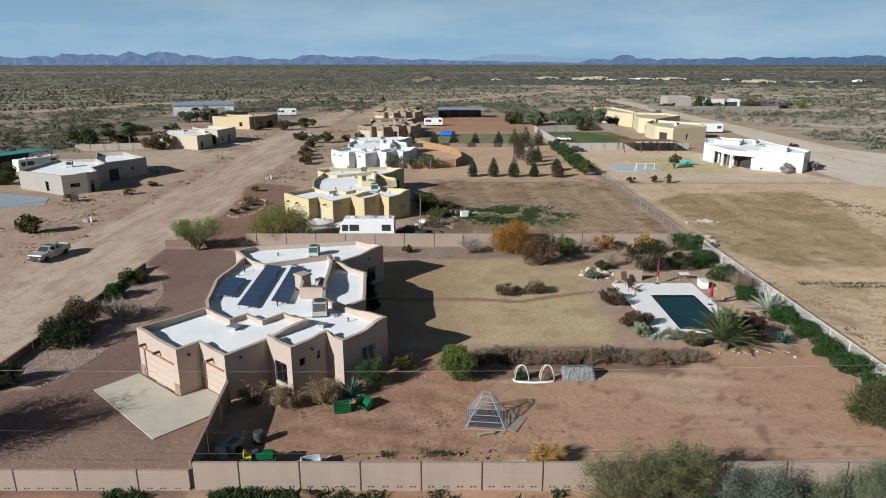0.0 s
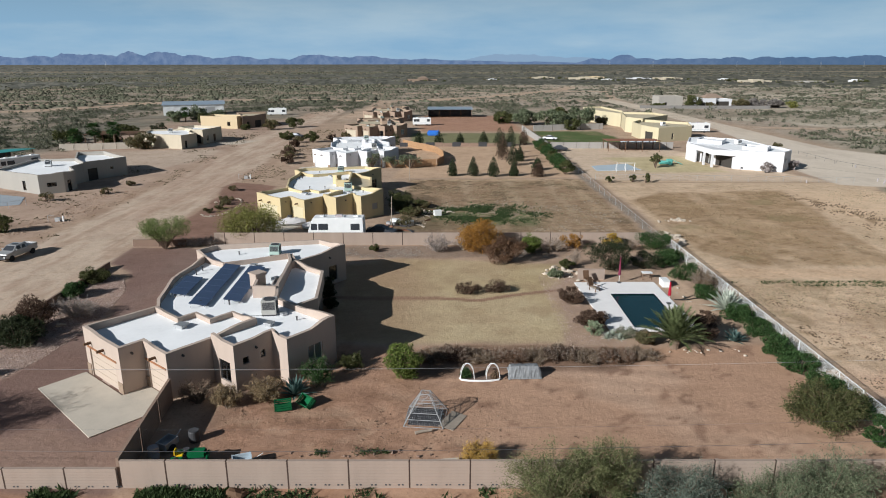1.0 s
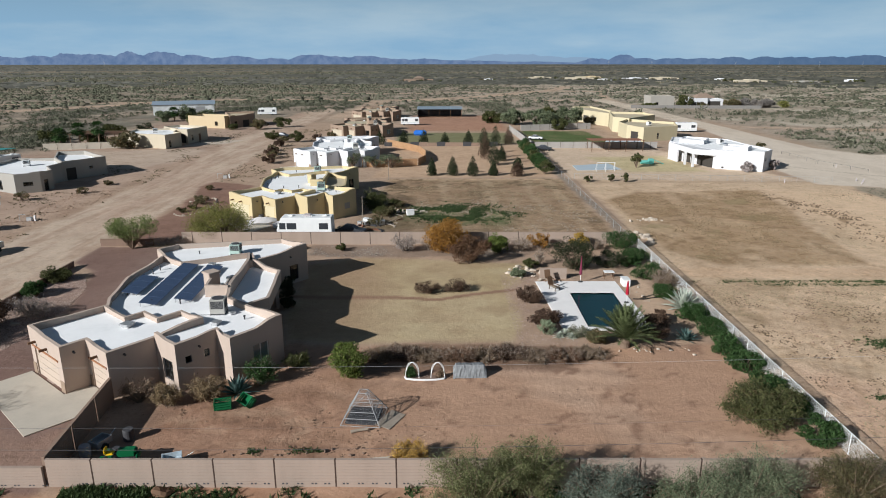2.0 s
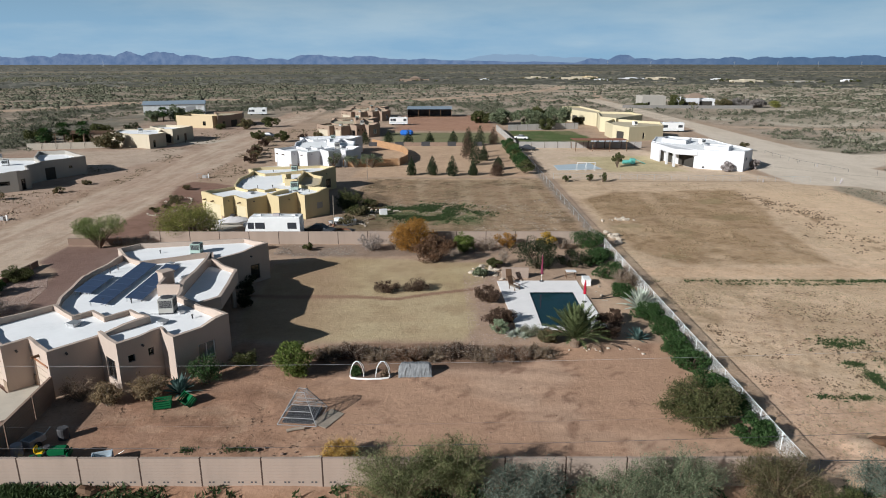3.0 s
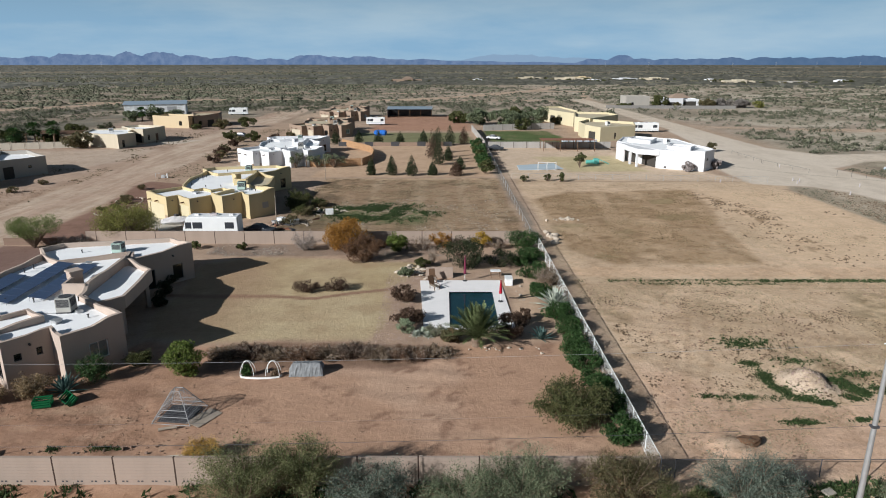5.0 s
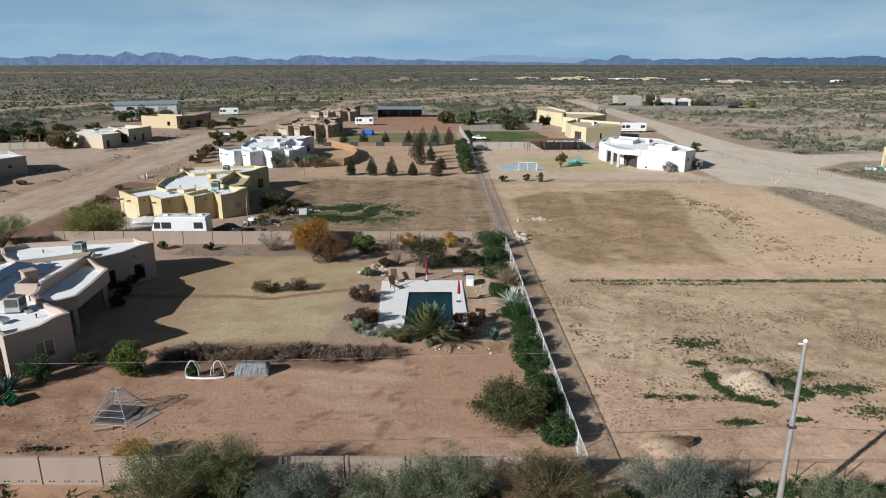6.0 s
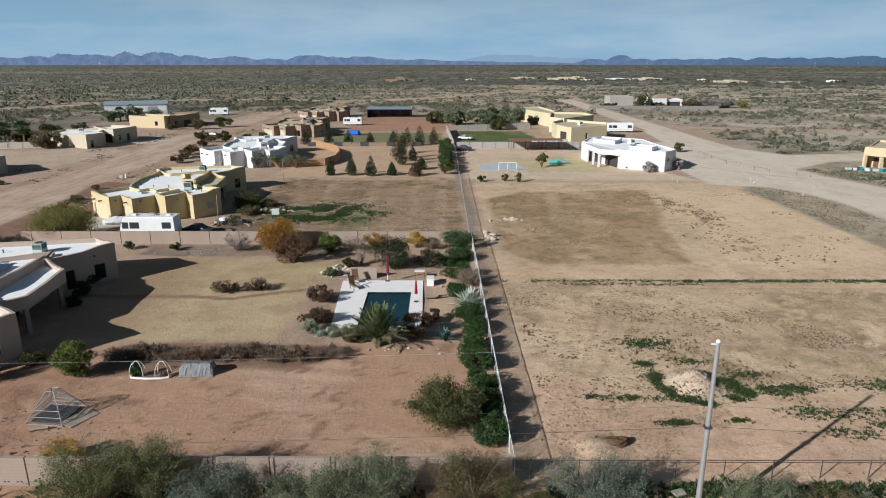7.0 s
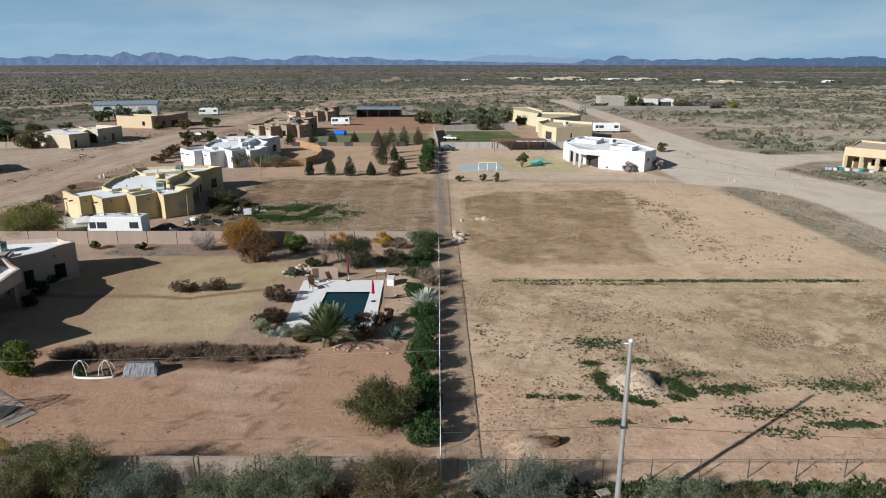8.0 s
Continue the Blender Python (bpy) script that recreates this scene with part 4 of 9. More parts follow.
def conifer(name, x, y, h, r, label, seed=0, leaf=None):
    rng = np.random.default_rng(int(abs(x) * 31 + abs(y) * 7 + seed))
    ob = thing(name, pose(x, y, gz(x, y)), label, "tree", "small conifers behind the tilled plot")
    part("trunk", Shape().tube((0, 0, -0.1), (0, 0, h * 0.9), 0.09, 0.02, 6), BARK, ob)
    c, q = [], []
    for k in range(34):
        t = (k + 0.5) / 34
        w = r * min(1.0, 0.55 + 3.0 * t) * (1 - t) ** 0.75 * 1.15
        a = k * 2.4
        c.append((w * 0.6 * math.cos(a), w * 0.6 * math.sin(a), h * (0.06 + 0.9 * t)))
        q.append(max(0.10, w * 0.5))
    part("crown", leaf_mesh("crown", c, q, 1700, 0.14, 1.2, rng, 0.9), leaf or CONIFER, ob)
    return ob


# ---- houses ----
def shrink(poly, d):
    """The outline moved inwards (counter-clockwise outline) by d, or edge by edge by a list."""
    out, n = [], len(poly)
    far = list(d) if isinstance(d, (list, tuple)) else [d] * n
    for i in range(n):
        p, q, r = Vector(poly[i - 1]), Vector(poly[i]), Vector(poly[(i + 1) % n])
        a, b = (q - p).normalized(), (r - q).normalized()
        na, nb = Vector((-a.y, a.x)), Vector((-b.y, b.x))
        turn = na.x * nb.y - na.y * nb.x
        if abs(turn) < 0.12:
            out.append(tuple(q + nb * (far[i - 1] + far[i]) / 2))
            continue
        k = Vector(((far[i - 1] * nb.y - far[i] * na.y) / turn, (far[i] * na.x - far[i - 1] * nb.x) / turn))
        reach = 3.0 * max(far[i - 1], far[i], 1e-6)
        out.append(tuple(q + (k if k.length < reach else k * (reach / k.length))))
    return out


def sweep(a, b, t):
    """Parapet height along a wall: level, then a soft S up or down to the next corner."""
    s = min(1.0, max(0.0, (t - 0.45) / 0.4)) if b > a else min(1.0, max(0.0, (t - 0.15) / 0.4))
    return a + (b - a) * s * s * (3 - 2 * s)


def wall_grid(s, p, q, ha, hb, holes, z0=-0.3, depth=0.14):
    """One outer wall face from p to q with real openings and their reveals."""
    p, q = Vector((*p, 0)), Vector((*q, 0))
    ln = (q - p).length
    d = (q - p) / ln
    inn = Vector((-d.y, d.x, 0)) * depth
    cuts = sorted({0.0, ln, *(c for h in holes for c in h[:2]), *(ln * k / 8 for k in range(1, 8) if ha != hb)})
    for c0, c1 in zip(cuts, cuts[1:]):
        zs = [z0] + sorted({z for h in holes if h[0] <= c0 + 1e-6 and h[1] >= c1 - 1e-6 for z in h[2:4]})
        for k, zb in enumerate(zs):
            last = k == len(zs) - 1
            mid = (c0 + c1) / 2
            if not last and any(h[0] < mid < h[1] and h[2] < (zb + zs[k + 1]) / 2 < h[3] for h in holes):
                continue
            t0, t1 = (sweep(ha, hb, c0 / ln), sweep(ha, hb, c1 / ln)) if last else (zs[k + 1],) * 2
            s.quad(p + d * c0 + Vector((0, 0, zb)), p + d * c1 + Vector((0, 0, zb)), p + d * c1 + Vector((0, 0, t1)), p + d * c0 + Vector((0, 0, t0)))
    for c0, c1, zb, zt in (h[:4] for h in holes):
        a, b, c, e = (p + d * u + Vector((0, 0, z)) for u, z in ((c0, zb), (c1, zb), (c1, zt), (c0, zt)))
        for m0, m1 in ((a, b), (b, c), (c, e), (e, a)):
            s.quad(m0, m0 + inn, m1 + inn, m1)


def wing(house, poly, heights, deck, stucco, roof, holes=None, thick=0.28, z0=-0.3, open_sides=(), door_mat=None, joined=()):
    """A block of the house: walls with parapet, and the flat roof inside it; joined sides lean on the next block's wall."""
    holes = holes or {}
    if not isinstance(heights, (list, tuple)):
        heights = [heights] * len(poly)
    n = len(poly)
    inner = shrink(poly, [0.0 if i in joined else thick for i in range(n)])
    s = Shape()
    for i in range(n):
        if i in joined:
            continue
        j = (i + 1) % n
        wall_grid(s, poly[i], poly[j], heights[i], heights[j], holes.get(i, []), z0 if i not in open_sides else 2.55)
        p, q, a, b = (Vector((*v, 0)) for v in (poly[i], poly[j], inner[i], inner[j]))
        k = 8 if heights[i] != heights[j] else 1
        for m in range(k):
            t0, t1 = m / k, (m + 1) / k
            h0, h1 = sweep(heights[i], heights[j], t0), sweep(heights[i], heights[j], t1)
            o0, o1, i0, i1 = p.lerp(q, t0), p.lerp(q, t1), a.lerp(b, t0), a.lerp(b, t1)
            up = lambda v, z: Vector((v.x, v.y, z))
            s.quad(up(o0, h0), up(o1, h1), up(i1, h1 + 0.02), up(i0, h0 + 0.02))
            s.quad(up(i0, h0 + 0.02), up(i1, h1 + 0.02), up(i1, deck - 0.05), up(i0, deck - 0.05))
    part("wall", s, stucco, house)
    r = Shape().prism(shrink(poly, [0.003 if i in joined else thick - 0.02 for i in range(n)]), deck - 0.2, deck)
    if open_sides:
        r.prism(shrink(poly, 0.02), 2.56, 2.6)
    part("roof", r, roof, house)
    for i, hs in holes.items():
        for h in hs:
            fill_hole(house, poly[i], poly[(i + 1) % n], h, door_mat)


def fill_hole(house, p, q, h, door_mat=None, depth=0.14):
    c0, c1, zb, zt, kind = h
    p, q = Vector(p), Vector(q)
    d = (q - p).normalized()
    ang = math.degrees(math.atan2(d.y, d.x))
    o = p + d * c0
    m = pose(o.x, o.y, 0, 0, 0, ang) @ pose(0, depth - 0.03, 0)
    w = c1 - c0
    if kind == "garage":
        lintel = WOOD_RED if door_mat is None else door_mat
        door_mat = door_mat or DOOR_TAN
        door = part("garage_door", Shape().box(0, 0.02, zb, w, 0.08, zt), door_mat, house, m=m)
        rows = 4
        for k in range(rows):
            z = zb + (zt - zb) * k / rows
            part("panel", Shape().box(0.03, -0.012, z + 0.03, w - 0.03, 0.02, z + (zt - zb) / rows - 0.03), door_mat, door, bevel=0.01)
        part("lintel", Shape().box(-0.3, -0.16, zt + 0.02, w + 0.3, -0.02, zt + 0.17), lintel, house, m=m)
        return
    if kind == "shutter":
        part("shutter", Shape().box(0, -0.06, zb, w, 0.05, zt), GREY_STUCCO, house, m=m, bevel=0.01)
        return
    if kind == "door":
        part("door", Shape().box(0, 0, zb, w, 0.05, zt), WOOD_DARK, house, m=m, bevel=0.01)
        return
    if kind == "dark":
        # not a door leaf: a dark panel for the shade inside an opening
        part("door", Shape().box(0, 0, zb, w, 0.05, zt), DARK_IN, house, m=m)
        return
    f = 0.06
    win = part("window", Shape().box(0, 0, zb, f, 0.06, zt).box(w - f, 0, zb, w, 0.06, zt).box(f, 0, zb, w - f, 0.06, zb + f).box(f, 0, zt - f, w - f, 0.06, zt), METAL_DARK if kind != "pale" else METAL_WHITE, house, m=m)
    k = max(1, round(w / 0.9))
    for i in range(k):
        a, b = f + (w - 2 * f) * i / k, f + (w - 2 * f) * (i + 1) / k
        if i:
            part("mullion", Shape().box(a - 0.025, 0, zb + f, a + 0.025, 0.055, zt - f), METAL_DARK if kind != "pale" else METAL_WHITE, win)
        part("pane", Shape().box(a + 0.03, 0.025, zb + f + 0.004, b - 0.03, 0.033, zt - f - 0.004), GLASS, win)
    # without a curtain, a dark sheet stands in for the unlit room
    part("curtain" if kind == "pale" else "dark_backing", Shape().box(0.0, 0.12, zb, w, 0.14, zt), CURTAIN if kind == "pale" else DARK_IN, win)


def air_unit(parent, x, y, z, w, d, h, material, rot=0):
    m = pose(x, y, z, 0, 0, rot)
    body = part("air_conditioner", Shape().box(-w / 2, -d / 2, 0.1, w / 2, d / 2, h), material, parent, m=m, bevel=0.03)
    s = Shape()
    for k in range(12):
        z0 = h * 0.42 + (h * 0.52) * k / 12
        s.box(-w * 0.42, -d / 2 - 0.014, z0, w * 0.42, -d / 2 - 0.002, z0 + h * 0.03)
        s.box(w / 2 + 0.002, -d * 0.42, z0, w / 2 + 0.014, d * 0.42, z0 + h * 0.03)
    part("grille", s, METAL_DARK, body)
    part("fan_guard", Shape().lathe([(w * 0.40, h - 0.01), (w * 0.40, h + 0.04), (w * 0.36, h + 0.05), (w * 0.05, h + 0.03)], n=18), METAL_DARK, body)
    part("base_frame", Shape().box(-w / 2, -d / 2, 0, w / 2, d / 2, 0.1), METAL_DARK, body)
    return body


def vent(parent, x, y, z, w=0.5):
    part("vent", Shape().box(-w / 2, -w / 2, 0, w / 2, w / 2, 0.22).box(-w * 0.65, -w * 0.65, 0.22, w * 0.65, w * 0.65, 0.34), METAL_GREY, parent, m=pose(x, y, z, 0, 0, 20), bevel=0.015)


def pueblo_house(x, y, stucco, roof, label, plain=False, z=0.0, turn=-39.5, ac=None, door=None, patio_roof=None):
    """The stepped flat-roofed plan that this row of houses shares."""
    h = thing("house", pose(x, y, z, 0, 0, turn), label, "house", "row of flat-roofed stucco houses")
    wing(h, [(-6, 0), (0, 0), (0, 1.9), (3.4, 1.9), (3.4, 9.9), (0, 9.9), (0, 7.8), (-2.3, 7.8), (-2.3, 6.2), (-6, 6.2)],
         [4.1, 3.9, 3.9, 3.75, 4.1, 3.9, 3.9, 3.9, 3.9, 4.0], 3.5, stucco, roof,
         {0: [(0.75, 5.1, 0.0, 2.45, "garage")], 2: [(0.45, 2.9, 0.0, 2.35, "garage")]}, door_mat=door)
    wing(h, [(3.4, 5.65), (6.4, 5.65), (6.4, 9.15), (8.3, 9.15), (8.3, 14.1), (0.5, 14.1), (0.5, 9.9), (3.4, 9.9)],
         [4.15, 3.95, 4.1, 3.85, 4.3, 4.0, 3.9, 3.9], 3.52, stucco, roof,
         {3: [(2.4, 3.6, 1.3, 2.3, "shutter")]} if plain else {0: [(0.9, 2.35, 0.6, 2.35, "dark_window")], 1: [(0.75, 1.3, 2.1, 2.7, "dark_window"), (2.35, 2.8, 2.1, 2.75, "dark_window")], 3: [(2.0, 3.5, 1.0, 2.5, "pale")]}, door_mat=door, joined=(5, 6, 7))
    wing(h, [(-6, 6.2), (-2.3, 6.2), (-2.3, 7.8), (0, 7.8), (0, 9.9), (0.5, 9.9), (0.5, 14.1), (-1.2, 15.7), (-6.9, 21.6), (-9.9, 23.7), (-12.8, 17.3), (-16.1, 17), (-13.1, 12.1), (-12, 10.9), (-7.8, 7.2)],
         [3.9, 3.9, 3.95, 3.95, 3.95, 3.9, 4.0, 4.55, 4.35, 4.0, 3.9, 4.1, 3.9, 4.0, 3.9], 3.42, stucco, roof,
         {7: [(1.0, 2.8, 0.0, 2.2, "dark_window"), (4.6, 6.6, 0.2, 2.2, "dark_window")]}, joined=(0, 1, 2, 3, 4, 5))
    wing(h, [(0.5, 14.1), (3.0, 14.3), (2.9, 16.8), (-2.4, 22.1), (-6.9, 22.1), (-6.897, 21.604), (-1.197, 15.704)],
         [3.9, 3.8, 3.75, 3.9, 4.2, 4.2, 4.2], 3.45, stucco, patio_roof or roof, open_sides=(1, 2, 3, 4, 0), joined=(5, 6))
    wing(h, [(-12.8, 17.3), (-9.9, 23.7), (-7.2, 22.15), (-7.2, 29.4), (-11.6, 29.4), (-18.8, 20.2), (-18.7, 17.6), (-16.1, 17)],
         [3.9, 3.9, 3.9, 4.25, 4.05, 4.1, 4.1, 4.0], 3.55, stucco, roof,
         {2: [(1.6, 2.6, 0.0, 2.15, "dark_window"), (4.7, 5.9, 0.4, 2.15, "dark_window")]}, joined=(0, 7))
    for cx, cy in ((2.4, 16.6), (-2.3, 21.3)):
        part("post", Shape().box(cx - 0.2, cy - 0.2, -0.1, cx + 0.2, cy + 0.2, 2.57), stucco, h, bevel=0.03)
    # chimney and the low walled corner beside it
    part("chimney", Shape().box(-4.9, 15.0, 3.2, -3.8, 16.1, 5.0).box(-5.0, 14.9, 4.85, -3.7, 16.2, 5.05), stucco, h, bevel=0.04)
    part("parapet", Shape().prism([(-2.45, 13.6), (-0.72, 14.95), (-0.9, 15.18), (-2.43, 13.99), (-3.85, 15.35), (-4.05, 15.14)], 3.3, 4.55), stucco, h, bevel=0.03)
    part("duct", Shape().box(-3.3, 15.4, 3.4, -2.7, 16.2, 3.9), METAL_GREY, h, bevel=0.03)
    part("duct", Shape().box(-4.6, 17.2, 3.4, -4.0, 18.0, 4.0), METAL_GREY, h, bevel=0.03)
    part("duct_pipe", Shape().rope([(-3.0, 16.0, 3.85), (-3.4, 16.6, 4.1), (-4.0, 17.2, 4.05), (-4.3, 17.6, 3.9)], 0.13, 8), METAL_WHITE, h)
    # log ends and drain spouts
    for e, s0 in (((-6, 0), (1.2, 3.4)), ((0, 1.9), (1.75,))):
        for t in s0:
            part("log_end", Shape().tube((e[0] + t, e[1] - 0.55, 3.0), (e[0] + t, e[1] + 0.05, 3.0), 0.11, n=10), WOOD_DARK, h)
    for px, py in ((0.0, 0.95), (3.4, 3.2), (6.4, 7.6), (-7.2, 27.0)):
        part("drain_spout", Shape().tube((px - 0.02, py, 3.22), (px + 0.18, py, 3.18), 0.09, n=10), METAL_DARK, h)
    part("stone_facing", Shape().box(-0.75, -0.05, 0, 0.03, 0.004, 0.95), STONE_VENEER, h, bevel=0.015)
    part("stone_facing", Shape().box(-6.03, -0.05, 0, -5.35, 0.004, 0.95), STONE_VENEER, h, bevel=0.015)
    part("stone_facing", Shape().box(-0.004, 1.82, 0, 0.4, 1.896, 0.95), STONE_VENEER, h, bevel=0.015)
    air_unit(h, 2.2, 12.1, 3.52, 1.25, 1.25, 1.35, ac or AC_BEIGE, 45)
    air_unit(h, -12.0, 23.3, 3.55, 1.1, 1.1, 1.15, AC_GREEN, 40)
    vent(h, -0.9, 5.6, 3.5, 0.7)
    vent(h, 4.4, 10.4, 3.52, 0.55)
    vent(h, -10.3, 19.2, 3.42)
    for px, py, ph in ((-12.6, 13.9, 0.45), (-13.2, 15.0, 0.4), (-11.9, 12.6, 0.35), (-8.6, 9.3, 0.3), (-2.6, 11.2, 0.35), (-4.6, 9.6, 0.3), (5.2, 12.6, 0.35), (-15.0, 20.6, 0.4)):
        part("vent_pipe", Shape().tube((px, py, 3.3), (px, py, 3.45 + ph), 0.06, n=8).tube((px, py, 3.45 + ph), (px, py, 3.51 + ph), 0.1, n=8), METAL_DARK, h)
    part("conduit", Shape().rope([(2.2, 11.3, 3.57), (1.4, 10.6, 3.56), (0.9, 10.3, 3.56)], 0.03, 5), METAL_GREY, h)
    part("roof_box", Shape().box(2.9, 12.4, 3.52, 3.6, 12.9, 3.74), METAL_GREY, h, bevel=0.02)
    return h


home = pueblo_house(-20.0, 45.2, TAN, ROOF_WHITE, "tan stucco house with stepped wings and white flat roofs")


def solar_rows(h):
    """Three long tilted rows of panels on the roof; they run along the plot."""
    for cx, cy, cells, gid in ((-9.6, 11.1, 3, 0), (-7.9, 13.3, 7, 1), (-5.9, 15.2, 6, 2)):
        m = pose(cx, cy, 3.8, 0, 0, 131.5) @ pose(0, 0, 0, 8, 0, 0)
        rack = part("solar_array", Shape().box(-cells * 0.84, -0.66, -0.10, cells * 0.84, -0.58, -0.04).box(-cells * 0.84, 0.58, -0.10, cells * 0.84, 0.66, -0.04), METAL_GREY, h, m=m)
        for k in range(cells):
            a = -cells * 0.84 + k * 1.68
            part("solar_panel", Shape().box(a + 0.03, -0.78, -0.035, a + 1.65, 0.78, 0.0), SOLAR, rack)
        for k in range(cells + 1):
            a = -cells * 0.84 + k * 1.68
            for b, ln in ((-0.62, 0.24), (0.62, 0.42)):
                part("leg", Shape().tube((a, b, -0.04), (a, b - 0.05, -ln), 0.025, n=5), METAL_GREY, rack)


solar_rows(home)
pueblo_house(-20.7, 99.4, YELLOW, ROOF_WHITE, "yellow stucco house with stepped wings and white flat roofs", door=PALE_YELLOW, plain=True, ac=AC_GREEN, patio_roof=ROOF_TAN)
pueblo_house(-21.5, 150.4, WHITE, ROOF_WHITE, "white stucco house with stepped wings and flat roofs", door=METAL_WHITE, plain=True)
pueblo_house(-22.5, 209.5, BROWN, ROOF_TAN, "brown stucco house with stepped wings and cluttered flat roof", z=gz(-22, 215), door=SAND)
pueblo_house(-23.5, 268.5, BROWN, ROOF_TAN, "brown stucco house with flat roofs at the end of the row", z=gz(-22, 275), door=SAND)


def plain_house(label, stucco, roof, wings, x=0.0, y=0.0, porches=(), units=()):
    """A flat-roofed house of a few blocks: outline, wall height, roof height, openings."""
    h = thing("house", pose(x, y, gz(x, y)), label, "house")
    for poly, top, deck, holes in wings:
        wing(h, poly, top, deck, stucco, roof, holes)
    for (x0, y0, x1, y1, z) in porches:
        part("porch_roof", Shape().box(x0, y0, z, x1, y1, z + 0.35), stucco, h, bevel=0.04)
        k = max(2, int(math.hypot(x1 - x0, y1 - y0) / 3.2))
        for i in range(k):
            cx, cy = x0 + 0.3 + (x1 - x0 - 0.6) * i / (k - 1), y0 + 0.3
            part("post", Shape().box(cx - 0.2, cy - 0.2, -0.2, cx + 0.2, cy + 0.2, z + 0.02), stucco, h, bevel=0.03)
    for ux, uy, uz in units:
        air_unit(h, ux, uy, uz, 1.2, 1.2, 1.2, METAL_WHITE, 20)
    return h


def hole(a, b, z0, z1, kind="dark_window"):
    return (a, b, z0, z1, kind)


# the houses across the road and beyond the fields; outlines are counter-clockwise in plan
plain_house("grey-beige flat-roofed house with a shaded entrance", GREY_STUCCO, ROOF_WHITE, [
    ([(-12.0, 6.5), (0, 0), (3.6, 2.2), (4.0, 5.6), (1.2, 9.2), (1.5, 13.6), (-3.5, 21), (-12.5, 21)], [3.6, 3.7, 3.9, 3.7, 3.8, 3.8, 3.7, 3.6], 3.1,
     {0: [hole(8.4, 9.4, 0.4, 2.2)], 1: [hole(1.3, 2.9, 1.3, 2.1)], 2: [hole(0.8, 2.0, 0.0, 2.2)], 3: [hole(0.6, 3.8, 0.0, 2.5, "dark")]}),
    ([(1.5, 13.4), (6.2, 22.3), (-2.0, 29.5), (-8, 29), (-4, 20.5)], [4.0, 3.9, 4.1, 4.0, 3.9], 3.2, {0: [hole(0.8, 3.0, 0.0, 2.5, "dark"), hole(6.0, 6.8, 1.7, 2.3)]})],
    -71.0, 121.3, units=((-6.0, 14.0, 3.1),))
plain_house("beige flat-roofed house with a deep shaded porch", SAND, ROOF_WHITE, [
    ([(-14.5, 8), (0, 0), (1.8, 7), (-1.2, 10), (-4, 20), (-16, 18)], [3.7, 3.9, 3.8, 3.7, 3.8, 3.6], 3.2, {0: [hole(4.5, 5.4, 1.0, 2.3)], 1: [hole(1.5, 2.6, 0.2, 2.2)], 2: [hole(0.4, 3.6, 0.0, 2.6, "dark")]}),
    ([(-2.8, 15.2), (1.6, 12.5), (3.6, 23.5), (-6, 27), (-10, 24)], [4.0, 4.1, 4.0, 4.0, 3.9], 3.3, {0: [hole(0.8, 4.2, 0.0, 2.6, "dark")], 1: [hole(2, 3.2, 0.6, 2.2), hole(6, 7.4, 0.0, 2.2, "door")]})],
    -68.1, 183.6, units=((-8.0, 13.0, 3.2),))
plain_house("orange-tan flat-roofed house with a brown wing", ORANGE_TAN, ROOF_TAN, [
    ([(-15, 5), (0, 0), (1.5, 8), (-13, 14)], [4.2, 4.4, 4.2, 4.1], 3.5, {0: [hole(11.5, 12.8, 0.9, 2.4)]})], -70.0, 241.5)
plain_house("brown flat-roofed house beside the road", BROWN, ROOF_TAN, [
    ([(0, 0), (6, 10), (3, 22), (-8, 20), (-3, 8)], [4.3, 4.6, 4.4, 4.3, 4.3], 3.6, {0: [hole(2, 3.4, 0.9, 2.3), hole(6, 9, 0.0, 2.5, "dark")]})], -68.2, 242.0)
white_house = plain_house("white stucco house with a flat roof and shaded back porch", WHITE, ROOF_WHITE, [
    ([(1.6, 0), (10.2, -4.6), (14.1, 0), (13, 22), (5, 28), (0, 26), (-4.0, 16), (-0.6, 7)], [4.3, 4.5, 4.4, 4.1, 4.1, 4.2, 4.3, 4.2], 3.95,
     {0: [hole(1.2, 1.7, 0.2, 0.6)], 1: [hole(1.4, 2.4, 2.2, 2.9)], 6: [hole(1.0, 3.0, 0.0, 2.4, "dark"), hole(5.5, 8.0, 0.0, 2.4, "dark")], 7: [hole(0.6, 6.2, 0.0, 2.6, "dark")]}),
    ([(-1.2, 17), (3.2, 12.5), (6.0, 16.5), (2.0, 22)], [4.9, 4.8, 5.0, 4.9], 4.6, {}),
    ([(4.5, 4.0), (8.6, 0.2), (11.0, 3.6), (7.0, 8.0)], [4.75, 4.85, 4.8, 4.7], 4.45, {})],
    69.7, 150.2, units=((7.4, 13.0, 3.95),))
part("porch_roof", Shape().prism([(-4.3, 15.6), (-2.9, 2.4), (1.55, -0.05), (-0.7, 7.0), (-4.05, 16)], 2.95, 4.15), WHITE, white_house, bevel=0.03)
part("porch_wall", Shape().prism([(-4.28, 15.5), (-3.72, 10.4), (-3.4, 10.44), (-3.95, 15.6)], -0.2, 2.96), WHITE, white_house)
for px, py in ((-3.2, 6.4), (-2.7, 2.7)):
    part("post", Shape().box(px - 0.25, py - 0.25, -0.2, px + 0.25, py + 0.25, 2.96), WHITE, white_house, bevel=0.03)
